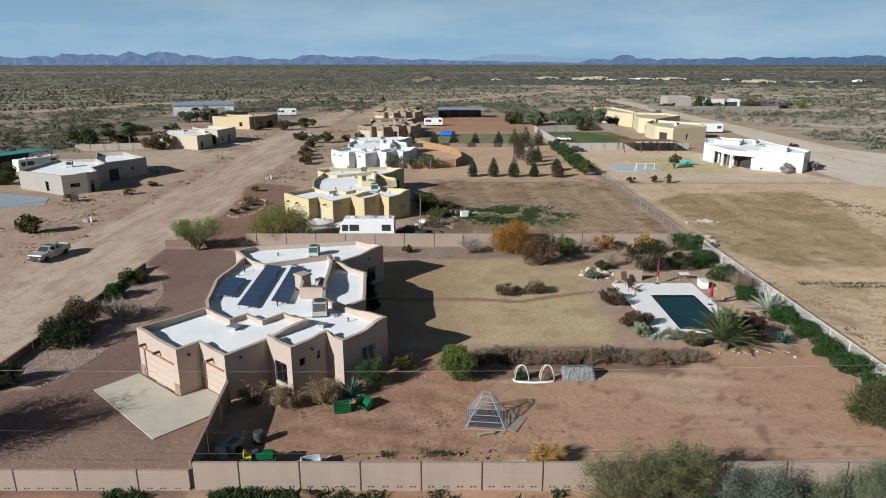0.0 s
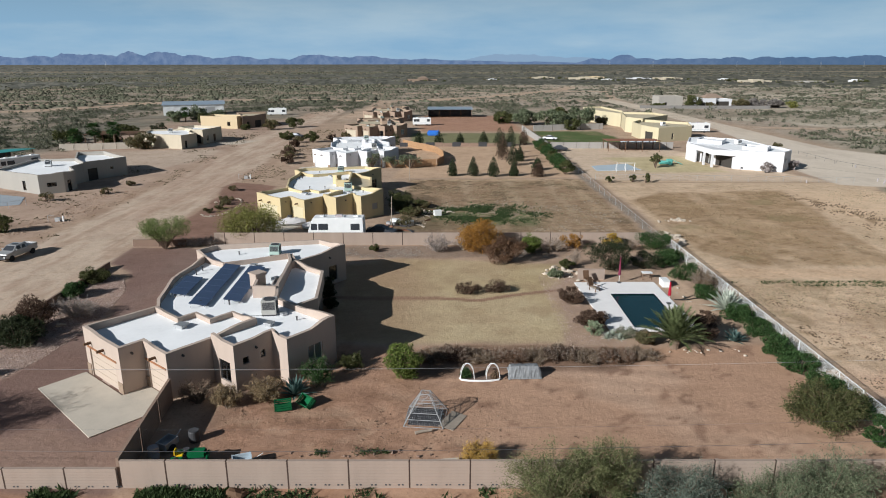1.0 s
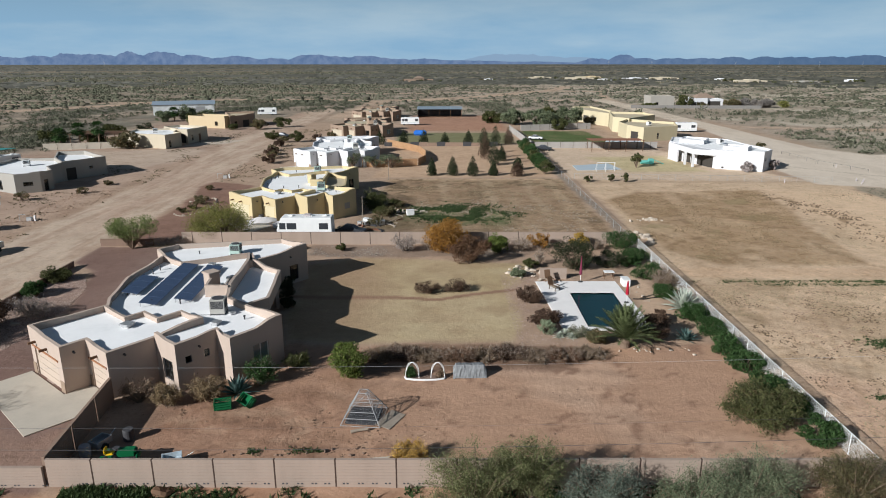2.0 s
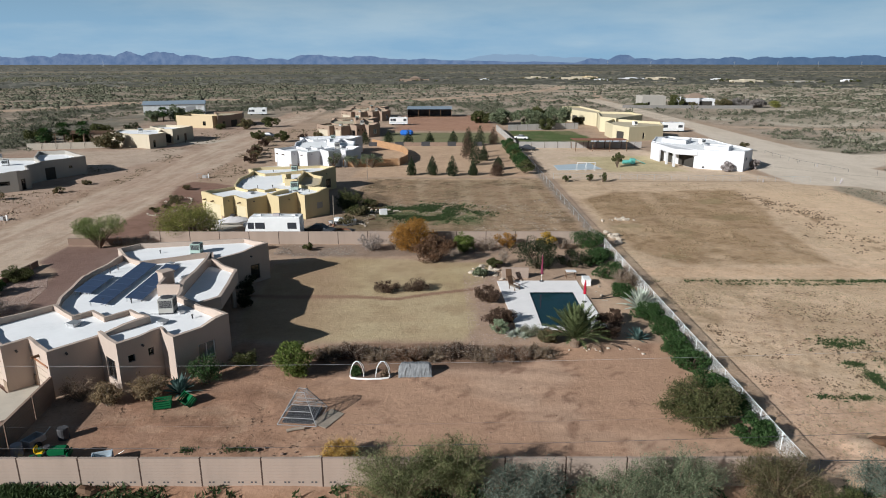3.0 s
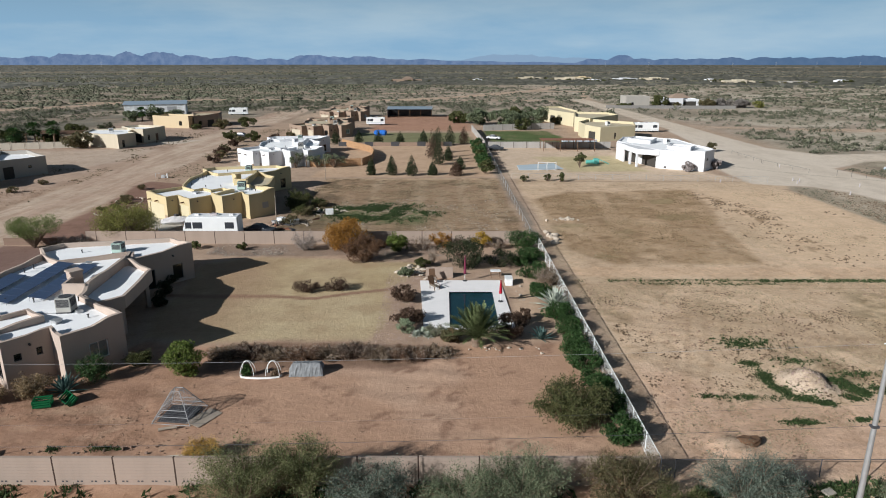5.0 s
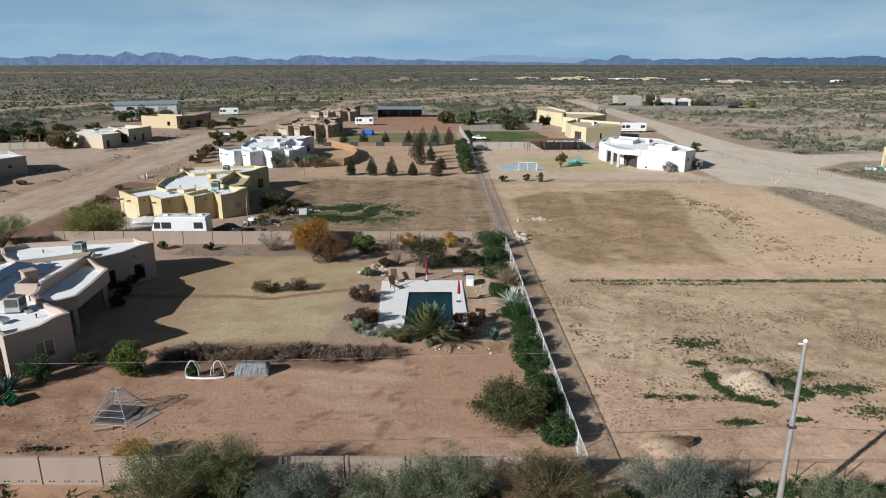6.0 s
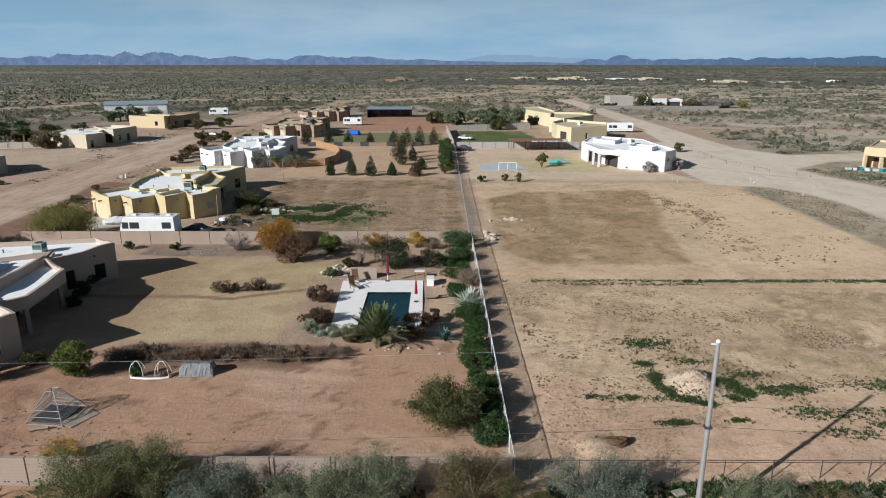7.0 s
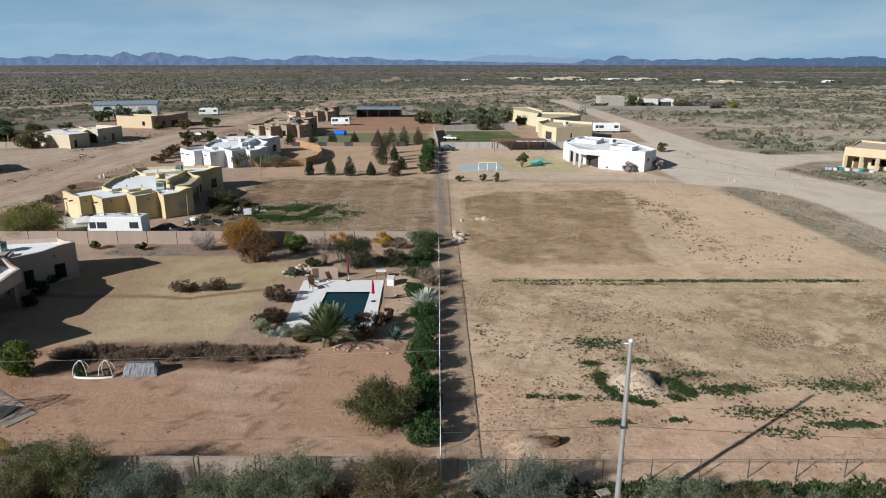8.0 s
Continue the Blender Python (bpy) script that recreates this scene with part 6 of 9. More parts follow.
def scrub():
    rng = np.random.default_rng(3)
    n = 430000
    d = 60 + 1450 * rng.random(n) ** 1.2
    ang = (rng.random(n) - 0.5) * radians(84)
    x, y = 17 + d * np.sin(ang) * 1.05, d * np.cos(ang)
    wild = np.maximum.reduce([soft(y, 296, 325), soft(x, 114, 122) * soft(y, 60, 120), soft(-x, 97, 112) * soft(y, 150, 190), soft(-x, 140, 160)])
    left = soft(-x, -60, 120)
    patch = soft(cloudy(x, y, 17, 51), 0.50 - 0.09 * left, 0.60 - 0.06 * left) * (0.35 + 0.65 * soft(cloudy(x / 3, y, 70, 57), 0.30, 0.5))
    keep = rng.random(n) < wild * (0.12 + 0.88 * patch) * (1 - 0.93 * bare_tracks(x, y)) * (0.42 + 0.33 * left) * (1 - 0.3 * soft(460 - d, 0, 120))
    keep &= ~((np.abs(x - 108) < 7) & (y < 430))
    keep &= ~((x > 0) & (y < 250) & (rng.random(n) < 0.45))
    keep &= ~((x > 104) & (x < 178) & (y > 338) & (y < 376))
    keep &= ~((np.abs(x - 128) < 18) & (y > 138) & (y < 172))
    keep &= ~((x > -128) & (x < -60) & (y > 230) & (y < 325))
    keep &= ~(inside(x, y, [(113, 40), (122, 40), (121, 110), (118.8, 122), (113, 140), (111.5, 150), (125, 160), (150, 164), (150, 179), (121, 174), (113, 186)], 0.5) > 0.3)
    x, y, d = x[keep], y[keep], d[keep]
    size = (0.36 + 0.85 * rng.random(len(x)) ** 2.0) * (1 + 0.8 * (rng.random(len(x)) < 0.06)) * (1 + 0.5 * soft(460 - d, 0, 120))
    base = np.stack([x, y, ground_z(x, y)], 1)
    # the nearer ones leaf by leaf
    near = d < 400
    k = int(near.sum())
    leaves = 24
    idx = np.repeat(np.flatnonzero(near), leaves)
    v = rng.normal(size=(len(idx), 3))
    v /= np.linalg.norm(v, axis=1)[:, None]
    v[:, 2] = np.abs(v[:, 2]) * 0.9
    s = size[idx][:, None]
    p = base[idx] + v * s * (0.45 + 0.5 * rng.random((len(idx), 1)))
    a = rng.normal(size=v.shape) + 0.5 * v
    a /= np.linalg.norm(a, axis=1)[:, None]
    b = np.cross(a, v + 0.3 * rng.normal(size=v.shape))
    b /= np.linalg.norm(b, axis=1)[:, None] + 1e-6
    t = s * 0.24
    q = np.stack([p - a * t, p + b * t, p + a * t], 1).reshape(-1, 3)
    link_mesh("desert_scrub", q, np.arange(len(q)).reshape(-1, 3), SCRUB, "scattered grey-green desert bushes beside the roads", "bushes")
    # those farther out as rounded, uneven mounds of foliage
    c, s = base[~near], size[~near]
    k = len(c)
    ring = np.arange(3) * 2 * math.pi / 3
    turn = rng.random(k)[:, None] * 6.283
    long = 1 + 0.9 * rng.random(k)[:, None]
    w = (0.6 + 0.8 * rng.random((k, 3))) * s[:, None]
    foot = np.stack([np.cos(ring + turn) * w * long, np.sin(ring + turn) * w, np.full((k, 3), -0.05)], 2)
    w2 = w * (0.35 + 0.5 * rng.random((k, 3)))
    head = np.stack([np.cos(ring + turn) * w2 * long, np.sin(ring + turn) * w2, (0.45 + 0.45 * rng.random((k, 3))) * s[:, None]], 2)
    v = (np.concatenate([foot, head], 1) + c[:, None]).reshape(-1, 3)
    f = [(i, (i + 1) % 3, 3 + i) for i in range(3)] + [((i + 1) % 3, 3 + (i + 1) % 3, 3 + i) for i in range(3)] + [(3, 4, 5)]
    f = (np.array(f)[None] + (np.arange(k) * 6)[:, None, None]).reshape(-1, 3)
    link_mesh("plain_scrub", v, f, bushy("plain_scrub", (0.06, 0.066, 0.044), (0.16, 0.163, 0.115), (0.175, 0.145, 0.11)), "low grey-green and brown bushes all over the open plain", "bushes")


scrub()


def far_scrub():
    """Thickets out on the plain, lower and wider than they are deep."""
    rng = np.random.default_rng(9)
    n = 80000
    d = 700 + 3900 * rng.random(n) ** 1.5
    ang = (rng.random(n) - 0.5) * radians(78)
    x, y = 17 + d * np.sin(ang), d * np.cos(ang)
    keep = rng.random(n) < 0.05 + 0.95 * soft(cloudy(x / 7, y, 120, 77, 3), 0.50, 0.60)
    x, y = x[keep], y[keep]
    k = len(x)
    w, h = 2 + 7 * rng.random(k) ** 2, 0.9 + 1.7 * rng.random(k)
    z = ground_z(x, y) - 0.2
    a = rng.random(k) * 0.8 - 0.4
    cx, cy = np.cos(a) * w, np.sin(a) * w
    v = np.stack([np.stack([x - cx, y - cy, z], 1), np.stack([x + cx, y + cy, z], 1), np.stack([x + cx * 0.5, y + cy * 0.5 + 1.5, z + h], 1), np.stack([x - cx * 0.6, y - cy * 0.6 + 1.5, z + h * 0.8], 1)], 1).reshape(-1, 3)
    me = bpy.data.meshes.new("far_scrub")
    me.vertices.add(len(v))
    me.vertices.foreach_set("co", v.ravel())
    me.loops.add(len(v))
    me.loops.foreach_set("vertex_index", np.arange(len(v)))
    me.polygons.add(k)
    me.polygons.foreach_set("loop_start", np.arange(0, len(v), 4))
    me.update(calc_edges=True)
    me.materials.append(FAR_SCRUB)
    tagged(new("far_scrub", me), "low grey-green thickets far out on the plain", "bushes", kind="stuff")


far_scrub()


# ---- foreground trees ----
for tx, ty, rx, ry, th, leaf, nn in ((10.6, 31.9, 3.3, 2.2, 4.0, ACACIA_OLIVE, 50), (13.9, 32.9, 2.3, 1.5, 4.5, ACACIA_OLIVE, 38), (17.8, 31.9, 2.6, 1.8, 3.2, ACACIA_BLUE, 36), (23.0, 31.3, 2.6, 1.8, 2.7, MESQUITE, 34), (26.4, 32.2, 2.9, 1.7, 3.5, MESQUITE, 42),
                                   (32.4, 32.4, 2.7, 1.6, 3.2, MESQUITE_BROWN, 36), (35.2, 31.0, 1.7, 1.3, 2.0, OLIVE, 18), (39.2, 32.2, 3.1, 1.9, 3.5, ACACIA_BLUE, 48), (48.4, 31.3, 2.6, 1.6, 2.5, MESQUITE, 34), (51.8, 30.6, 2.0, 1.4, 2.0, MESQUITE_BROWN, 22), (55.5, 30.8, 2.6, 1.5, 1.9, MESQUITE, 28)):
    spray("acacia_tree", tx, ty, rx, ry, th, leaf, "feathery grey-green desert acacia outside the garden wall", limbs=nn, twigs=22, per=25, size=0.055, group="acacias outside the wall")

# ---- bushes of the main garden ----
for bx, by, rx, ry, bh in ((32.8, 85.2, 2.6, 2.0, 2.4), (32.9, 79.4, 1.9, 1.7, 1.7), (32.3, 72.4, 1.9, 1.8, 1.9), (32.4, 66.0, 1.4, 1.4, 1.6), (33.2, 59.9, 1.7, 1.6, 1.5), (33.6, 56.6, 1.5, 1.7, 1.5), (33.4, 52.6, 1.7, 1.8, 1.6), (33.5, 49.2, 1.6, 1.9, 1.6), (33.7, 45.8, 1.4, 1.7, 1.6), (33.8, 42.4, 1.3, 1.6, 1.5), (33.8, 38.6, 1.3, 1.7, 1.7)):
    bush("oleander_bush", bx, by, rx, ry, bh, OLEANDER, "clipped dark green bush along the chain-link fence", n=34, count=6500, size=0.075, base=0.02, group="green bushes along the fence")
spray("brush_tree", 31.1, 41.0, 2.8, 2.4, 3.0, BRUSH_GREEN, "broad olive-green brush beside the fence bushes", "bush", limbs=70, twigs=16, per=24, size=0.085, low=0.12)
bush("lime_tree", 1.2, 48.0, 1.65, 1.55, 2.9, LIME, "round bright green citrus tree at the lawn's edge", "tree", n=48, count=9500, size=0.075, base=-0.04, trunks=1, trunk_r=0.09)
bush("orange_tree", 9.4, 83.2, 3.2, 2.3, 4.5, ORANGE, "tree with orange autumn leaves before the back wall", "tree", n=80, count=13000, size=0.10, base=-0.03, trunks=2, trunk_r=0.09)
bush("russet_bush", 12.0, 78.4, 2.6, 2.0, 3.6, RED_BROWN, "red-brown bush beside the orange tree", n=40, count=7500, size=0.09, base=0.05)
bush("green_bush", 15.9, 83.0, 1.9, 1.5, 2.7, LIME, "green bush before the back wall", n=30, count=5200, size=0.085, base=0.03)
spray("bare_bush", 19.0, 83.6, 1.9, 1.4, 2.2, DRY, "leafless brown bush before the back wall", "bush", limbs=22, twigs=12, per=6, size=0.08, wood=TWIG, bare=True)
bush("orange_bush", 21.8, 85.2, 1.6, 1.1, 2.2, ORANGE, "small orange-brown bush before the back wall", n=22, count=2600, size=0.085, base=0.05)
bush("golden_bush", 27.2, 85.0, 1.4, 1.1, 2.2, GOLD, "golden yellow bush before the back wall", n=22, count=3000, size=0.085, base=0.05)
spray("bare_bush", 29.0, 84.4, 1.7, 1.1, 1.7, DRY, "dry brown bush beside the golden bush", "bush", limbs=20, twigs=12, per=6, size=0.08, wood=TWIG, bare=True)
spray("bare_tree", 3.6, 83.8, 2.1, 1.5, 2.7, GREY_TWIGS, "leafless grey shrub before the back wall", "bush", limbs=26, twigs=14, per=6, size=0.08, wood=TWIG, bare=True)
spray("bare_tree", 7.0, 84.6, 1.2, 0.9, 2.2, DRY, "leafless brown shrub before the back wall", "bush", limbs=14, twigs=12, per=3, size=0.08, wood=TWIG, bare=True)
spray("bare_tree", 20.6, 77.6, 1.2, 1.0, 2.4, DRY, "leafless little tree behind the pool", "bush", limbs=12, twigs=12, per=3, size=0.08, wood=TWIG, bare=True)
bush("small_bush", -4.6, 83.8, 0.9, 0.8, 1.1, OLIVE, "small green bush on the gravel strip", count=900, n=10)
bush("small_bush", -11.0, 84.2, 0.9, 0.8, 1.1, OLIVE, "small green bush on the gravel strip", count=900, n=10)
for bx, by, rx in ((7.0, 67.6, 1.9), (10.1, 68.2, 1.9)):
    bush("low_shrub", bx, by, rx, 1.1, 1.25, RUSSET, "low dark red-brown shrub on the lawn", count=2400, n=26, size=0.07, base=0.03)
for bx, by, rx, ry, bh, leaf, lb in ((18.1, 65.0, 1.9, 1.5, 1.6, RUSSET, "dark red-brown shrub beside the pool deck"), (18.5, 59.0, 1.8, 1.4, 1.6, RUSSET, "dark red-brown shrub beside the pool deck"),
                                     (28.3, 55.6, 1.9, 1.7, 2.2, RUSSET, "dry red-brown shrub beside the palm"), (22.6, 54.6, 1.2, 1.1, 1.2, MESQUITE_BROWN, "olive shrub beside the palm"),
                                     (24.6, 76.0, 3.2, 2.3, 3.9, SHADE_GREEN, "large dark green shrub behind the pool"), (28.9, 76.6, 2.2, 1.4, 2.1, SHADE_GREEN, "dark green shrub behind the pool"),
                                     (31.2, 77.0, 1.2, 1.0, 1.3, OLEANDER, "green shrub behind the pool"), (19.4, 76.4, 0.9, 0.8, 1.2, OLIVE, "small shrub behind the pool"),
                                     (29.6, 59.4, 0.9, 0.9, 1.1, RUSSET, "small red-brown shrub at the deck's end"), (17.6, 73.4, 1.3, 1.0, 0.9, MESQUITE, "pale grey shrub beside the stones")):
    bush("garden_shrub", bx, by, rx, ry, bh, leaf, lb, count=9000 if rx > 3 else 3600, n=44 if rx > 3 else 26, size=0.085, base=0.03)
rosette("agave", 33.3, 62.9, 90, 2.5, PALE_AGAVE, "large pale silvery agave by the fence", width=0.16, rise=(2, 85))
bush("silver_bush", 18.4, 56.7, 0.95, 0.85, 1.25, PALE_GREEN, "round pale green bush before the pool deck", n=26, count=2600, size=0.07, base=0.02)
for ax, ay, al in ((20.0, 56.3, 0.8), (21.0, 56.2, 0.85), (20.5, 55.6, 0.7), (21.8, 56.6, 0.7), (19.4, 55.8, 0.7)):
    rosette("agave", ax, ay, 60, al, PALE_AGAVE, "pale grey-green agave before the pool deck", width=0.06, rise=(0, 85))
spray("grey_shrub", 21.2, 56.0, 1.2, 0.8, 1.0, MESQUITE, "thin grey shrub among the agaves", "bush", limbs=26, twigs=12, per=10, size=0.06, wood=TWIG, bare=True)
spray("bare_bush", 33.9, 70.0, 2.0, 2.2, 1.7, DRY, "dry tan bush between the green ones", "bush", limbs=34, twigs=14, per=10, size=0.075, wood=TWIG, bare=True)
rosette("agave", 30.8, 55.0, 44, 1.5, BLUE_AGAVE, "blue-green agave at the path", width=0.10)
rosette("agave", -7.0, 45.2, 48, 1.8, BLUE_AGAVE, "tall blue-grey agave beside the house wall", width=0.11)
palm("feather_palm", 24.9, 53.8, 84, 4.1, 0.7, "squat feather palm with arching green fronds beside the pool")
for bx, by, r, bh, leaf, lb in ((-5.6, 47.0, 1.2, 2.6, OLEANDER, "dark green shrub against the house wall"), (-9.0, 44.6, 1.3, 1.9, TAN_BRUSH, "dry tan brush before the house wall"), (-11.6, 43.6, 1.2, 1.6, TAN_BRUSH, "dry tan brush before the house wall"),
                                (-14.0, 44.2, 1.3, 1.9, DRY, "leafless twiggy shrub before the house wall"), (-3.4, 50.0, 1.0, 1.3, OLIVE, "dark shrub at the house corner")):
    spray("wall_shrub", bx, by, r * 1.1, r * 0.9, bh, leaf, lb, "bush", limbs=30, twigs=12, per=2 if leaf is DRY else 16, size=0.075, bare=leaf is DRY, wood=BARK if leaf is DRY else TWIG)
spray("dry_golden_brush", 6.6, 36.4, 1.25, 0.9, 1.35, STRAW, "dry golden straw-like brush behind the garden wall", "bush", limbs=60, twigs=14, per=14, size=0.085, narrow=0.12, lean=1.6, wood=TWIG)
for bx, by, rx, bh, leaf, lb in ((-33.7, 54.4, 2.1, 1.9, SHADE_GREEN, "dark green bush in the gravel bed by the road"), (-35.0, 56.0, 1.7, 1.9, SHADE_GREEN, "dark green bush in the gravel bed by the road"), (-34.3, 58.2, 1.9, 3.0, RUSSET, "dark brown tall bush in the gravel bed"), (-32.2, 60.8, 1.9, 1.9, GREY_TWIGS, "leafless spreading bush in the gravel bed"),
                                 (-35.2, 66.6, 1.3, 1.5, OLEANDER, "green bush in the gravel bed by the road"), (-35.6, 71.6, 1.5, 1.5, OLIVE, "olive bush in the gravel bed by the road"), (-34.9, 46.6, 1.5, 1.7, SHADE_GREEN, "dark green bush beside the drive")):
    if leaf is GREY_TWIGS:
        spray("bed_bush", bx, by, rx * 1.2, rx, bh * 1.1, leaf, lb, "bush", limbs=40, twigs=14, per=5, size=0.085, bare=True, wood=TWIG)
    else:
        bush("bed_bush", bx, by, rx * 1.1, rx, bh * 1.1, leaf, lb, n=44, count=6500, size=0.085, base=0.0)
bush("palo_verde_tree", -33.0, 85.0, 3.7, 2.9, 4.1, PALO_VERDE, "thin green palo verde tree at the drive entry", "tree", n=46, count=13000, size=0.07, base=0.42, trunks=2, trunk_r=0.07, lift=0.8)
bush("mesquite_tree", -22.0, 89.6, 5.2, 3.0, 5.0, OLIVE_YELLOW, "broad olive-yellow mesquite tree before the yellow house", "tree", n=90, count=24000, size=0.08, base=-0.05, trunks=4, trunk_r=0.09, lift=0.6)
for bx, rx in ((-29.2, 1.5), (-27.4, 1.2), (-31.0, 1.0)):
    spray("bare_bush", bx, 86.6, rx, 0.8, 1.3, GREY_TWIGS, "leafless grey-brown bush beside the low wall", "bush", limbs=22, twigs=12, per=4, size=0.08, wood=TWIG, bare=True)

# vine-covered fence at the lawn's edge
for k in range(9):
    spray("dry_vine", 3.2 + k * 2.25, 51.5 + 0.3 * math.sin(k * 1.7), 1.8, 1.35, 0.7 + 0.3 * (k % 2), (DRY, RUSSET, DRY, RED_BROWN)[k % 4], "tangled dry brown vine on a low fence", "vine", limbs=34, twigs=14, per=12, size=0.07, wood=TWIG, group="vines along the lawn", bare=True)

# conifers and hedge of the second plot
for cx, cy, ch, cr in ((6.4, 141.3, 4.2, 1.1), (10.9, 141.3, 4.6, 1.3), (15.2, 140.6, 4.8, 1.3), (19.7, 141.3, 3.2, 1.1), (20.9, 155.4, 6.8, 1.5), (24.8, 140.6, 3.4, 1.5), (19.2, 164.5, 8.0, 1.7), (23.2, 162, 4.4, 1.3), (20.0, 174, 6.6, 1.6), (25.8, 149, 3.2, 1.3)):
    conifer("conifer", cx, cy, ch, cr, "small dark green conifer on bare soil", leaf=RUSSET if int(cx * 10) % 7 == 3 else None)
for k in range(11):
    bush("hedge_bush", 31.2 + 0.1 * (k % 3), 143.5 + k * 4.2, 1.7, 2.4, 2.9, OLEANDER if k % 4 else OLIVE, "dark green hedge bush along the fence", n=14, count=1100, size=0.2, base=0.05, group="hedge along the plots")
for cx, cy, ch, cr in ((-9.5, 194, 4.4, 1.6), (-2.6, 193, 4.6, 1.5), (3.2, 192.6, 4.8, 1.5), (9.4, 194, 4.0, 1.4), (16.2, 193.4, 4.6, 1.5), (24.0, 192, 6.4, 1.7), (28.0, 194, 5.6, 1.6), (20.5, 190, 6.0, 1.8)):
    conifer("garden_tree", cx, cy, ch, cr, "dark green tree before the brown house's garden", 5, leaf=RUSSET if cx == 28.0 else None)
screen = thing("screen_fence", pose(-8, 189.5, gz(0, 189.5)), "low dark screen fence behind the conifers", "fence")
for k in range(13):
    part("panel", Shape().box(k * 2.5 + 0.04, -0.03, -0.1, k * 2.5 + 2.46, 0.03, 1.15 + 0.12 * math.sin(k * 2.3)), DARKENED_BLOCK if k % 3 else METAL_DARK, screen)
for k, (hx, hy) in enumerate(((-26.5, 163), (-33, 158), (-34, 166), (-36, 172), (-37.5, 180), (-38, 189), (-39, 199), (-30, 206), (-27, 213))):
    bush("verge_bush", hx, hy, 1.7, 2.3, 1.9, RUSSET if k % 2 else MESQUITE_BROWN, "brown bush along the dirt road", n=14, count=900, size=0.2, base=0.05, group="bushes along the road")
for hx, hy, hr, hh in ((-12.0, 151.0, 2.0, 3.6), (-3.2, 151.2, 3.0, 3.2), (-7.0, 151.4, 2.4, 3.0)):
    bush("mesquite_tree", hx, hy, hr, 1.8, hh, MESQUITE, "thin grey-green mesquite tree before the white house", "tree", n=20, count=1500, size=0.12, base=0.3, trunks=2, trunk_r=0.08)

# dark shrubs along the shaded side of the main house
for hx, hy, hr, hh in ((-8.2, 66.6, 1.3, 1.5), (-7.2, 63.4, 1.1, 1.2), (-9.0, 70.5, 1.2, 1.4)):
    bush("shade_shrub", hx, hy, hr, hr, hh, SHADE_GREEN, "dark green shrub in the shade of the house", count=2200, n=20, size=0.085, base=0.03)
# added brush that stands in for shadow and junk by the yellow house
for hx, hy, hr, hh in ((-0.6, 104.0, 1.8, 1.3), (1.0, 110.5, 1.6, 1.1), (-1.6, 98.6, 1.5, 1.2)):
    bush("dry_brush", hx, hy, hr, hr * 1.2, hh, MESQUITE_BROWN, "dark brown brush standing in for shadow and junk beside the yellow house", count=1600, n=18, size=0.11, base=0.03)


# ---- vehicles ----
def wheel(parent, x, y, r, w, turn=0):
    s = Shape()
    n = 20
    prof = ((0.62 * r, -w / 2), (0.95 * r, -w / 2), (r, -w / 2 + 0.04), (r, w / 2 - 0.04), (0.95 * r, w / 2), (0.62 * r, w / 2))
    s.lathe(prof, n=n)
    tyre = part("wheel", s, BLACK_RUBBER, parent, m=pose(x, y, r, 0, 90, turn), smooth=False)
    part("rim", Shape().lathe(((0.6 * r, -w / 2 + 0.03), (0.6 * r, w / 2 - 0.03)), n=n), METAL_GREY, tyre)


def slab_side(profile, half, top_half=None, z_split=1e9):
    """A body from its side outline (y, z), as wide as 2 * half, narrower above z_split."""
    top_half = half if top_half is None else top_half
    n = len(profile)
    s = Shape()
    p = []
    for sg in (-1, 1):
        p += [(sg * (top_half if z > z_split else half), y, z) for y, z in profile]
    f = [tuple(range(n)), tuple(reversed(range(n, 2 * n)))] + [(i, n + i, n + (i + 1) % n, (i + 1) % n) for i in range(n)]
    s.add(p, f)
    return s


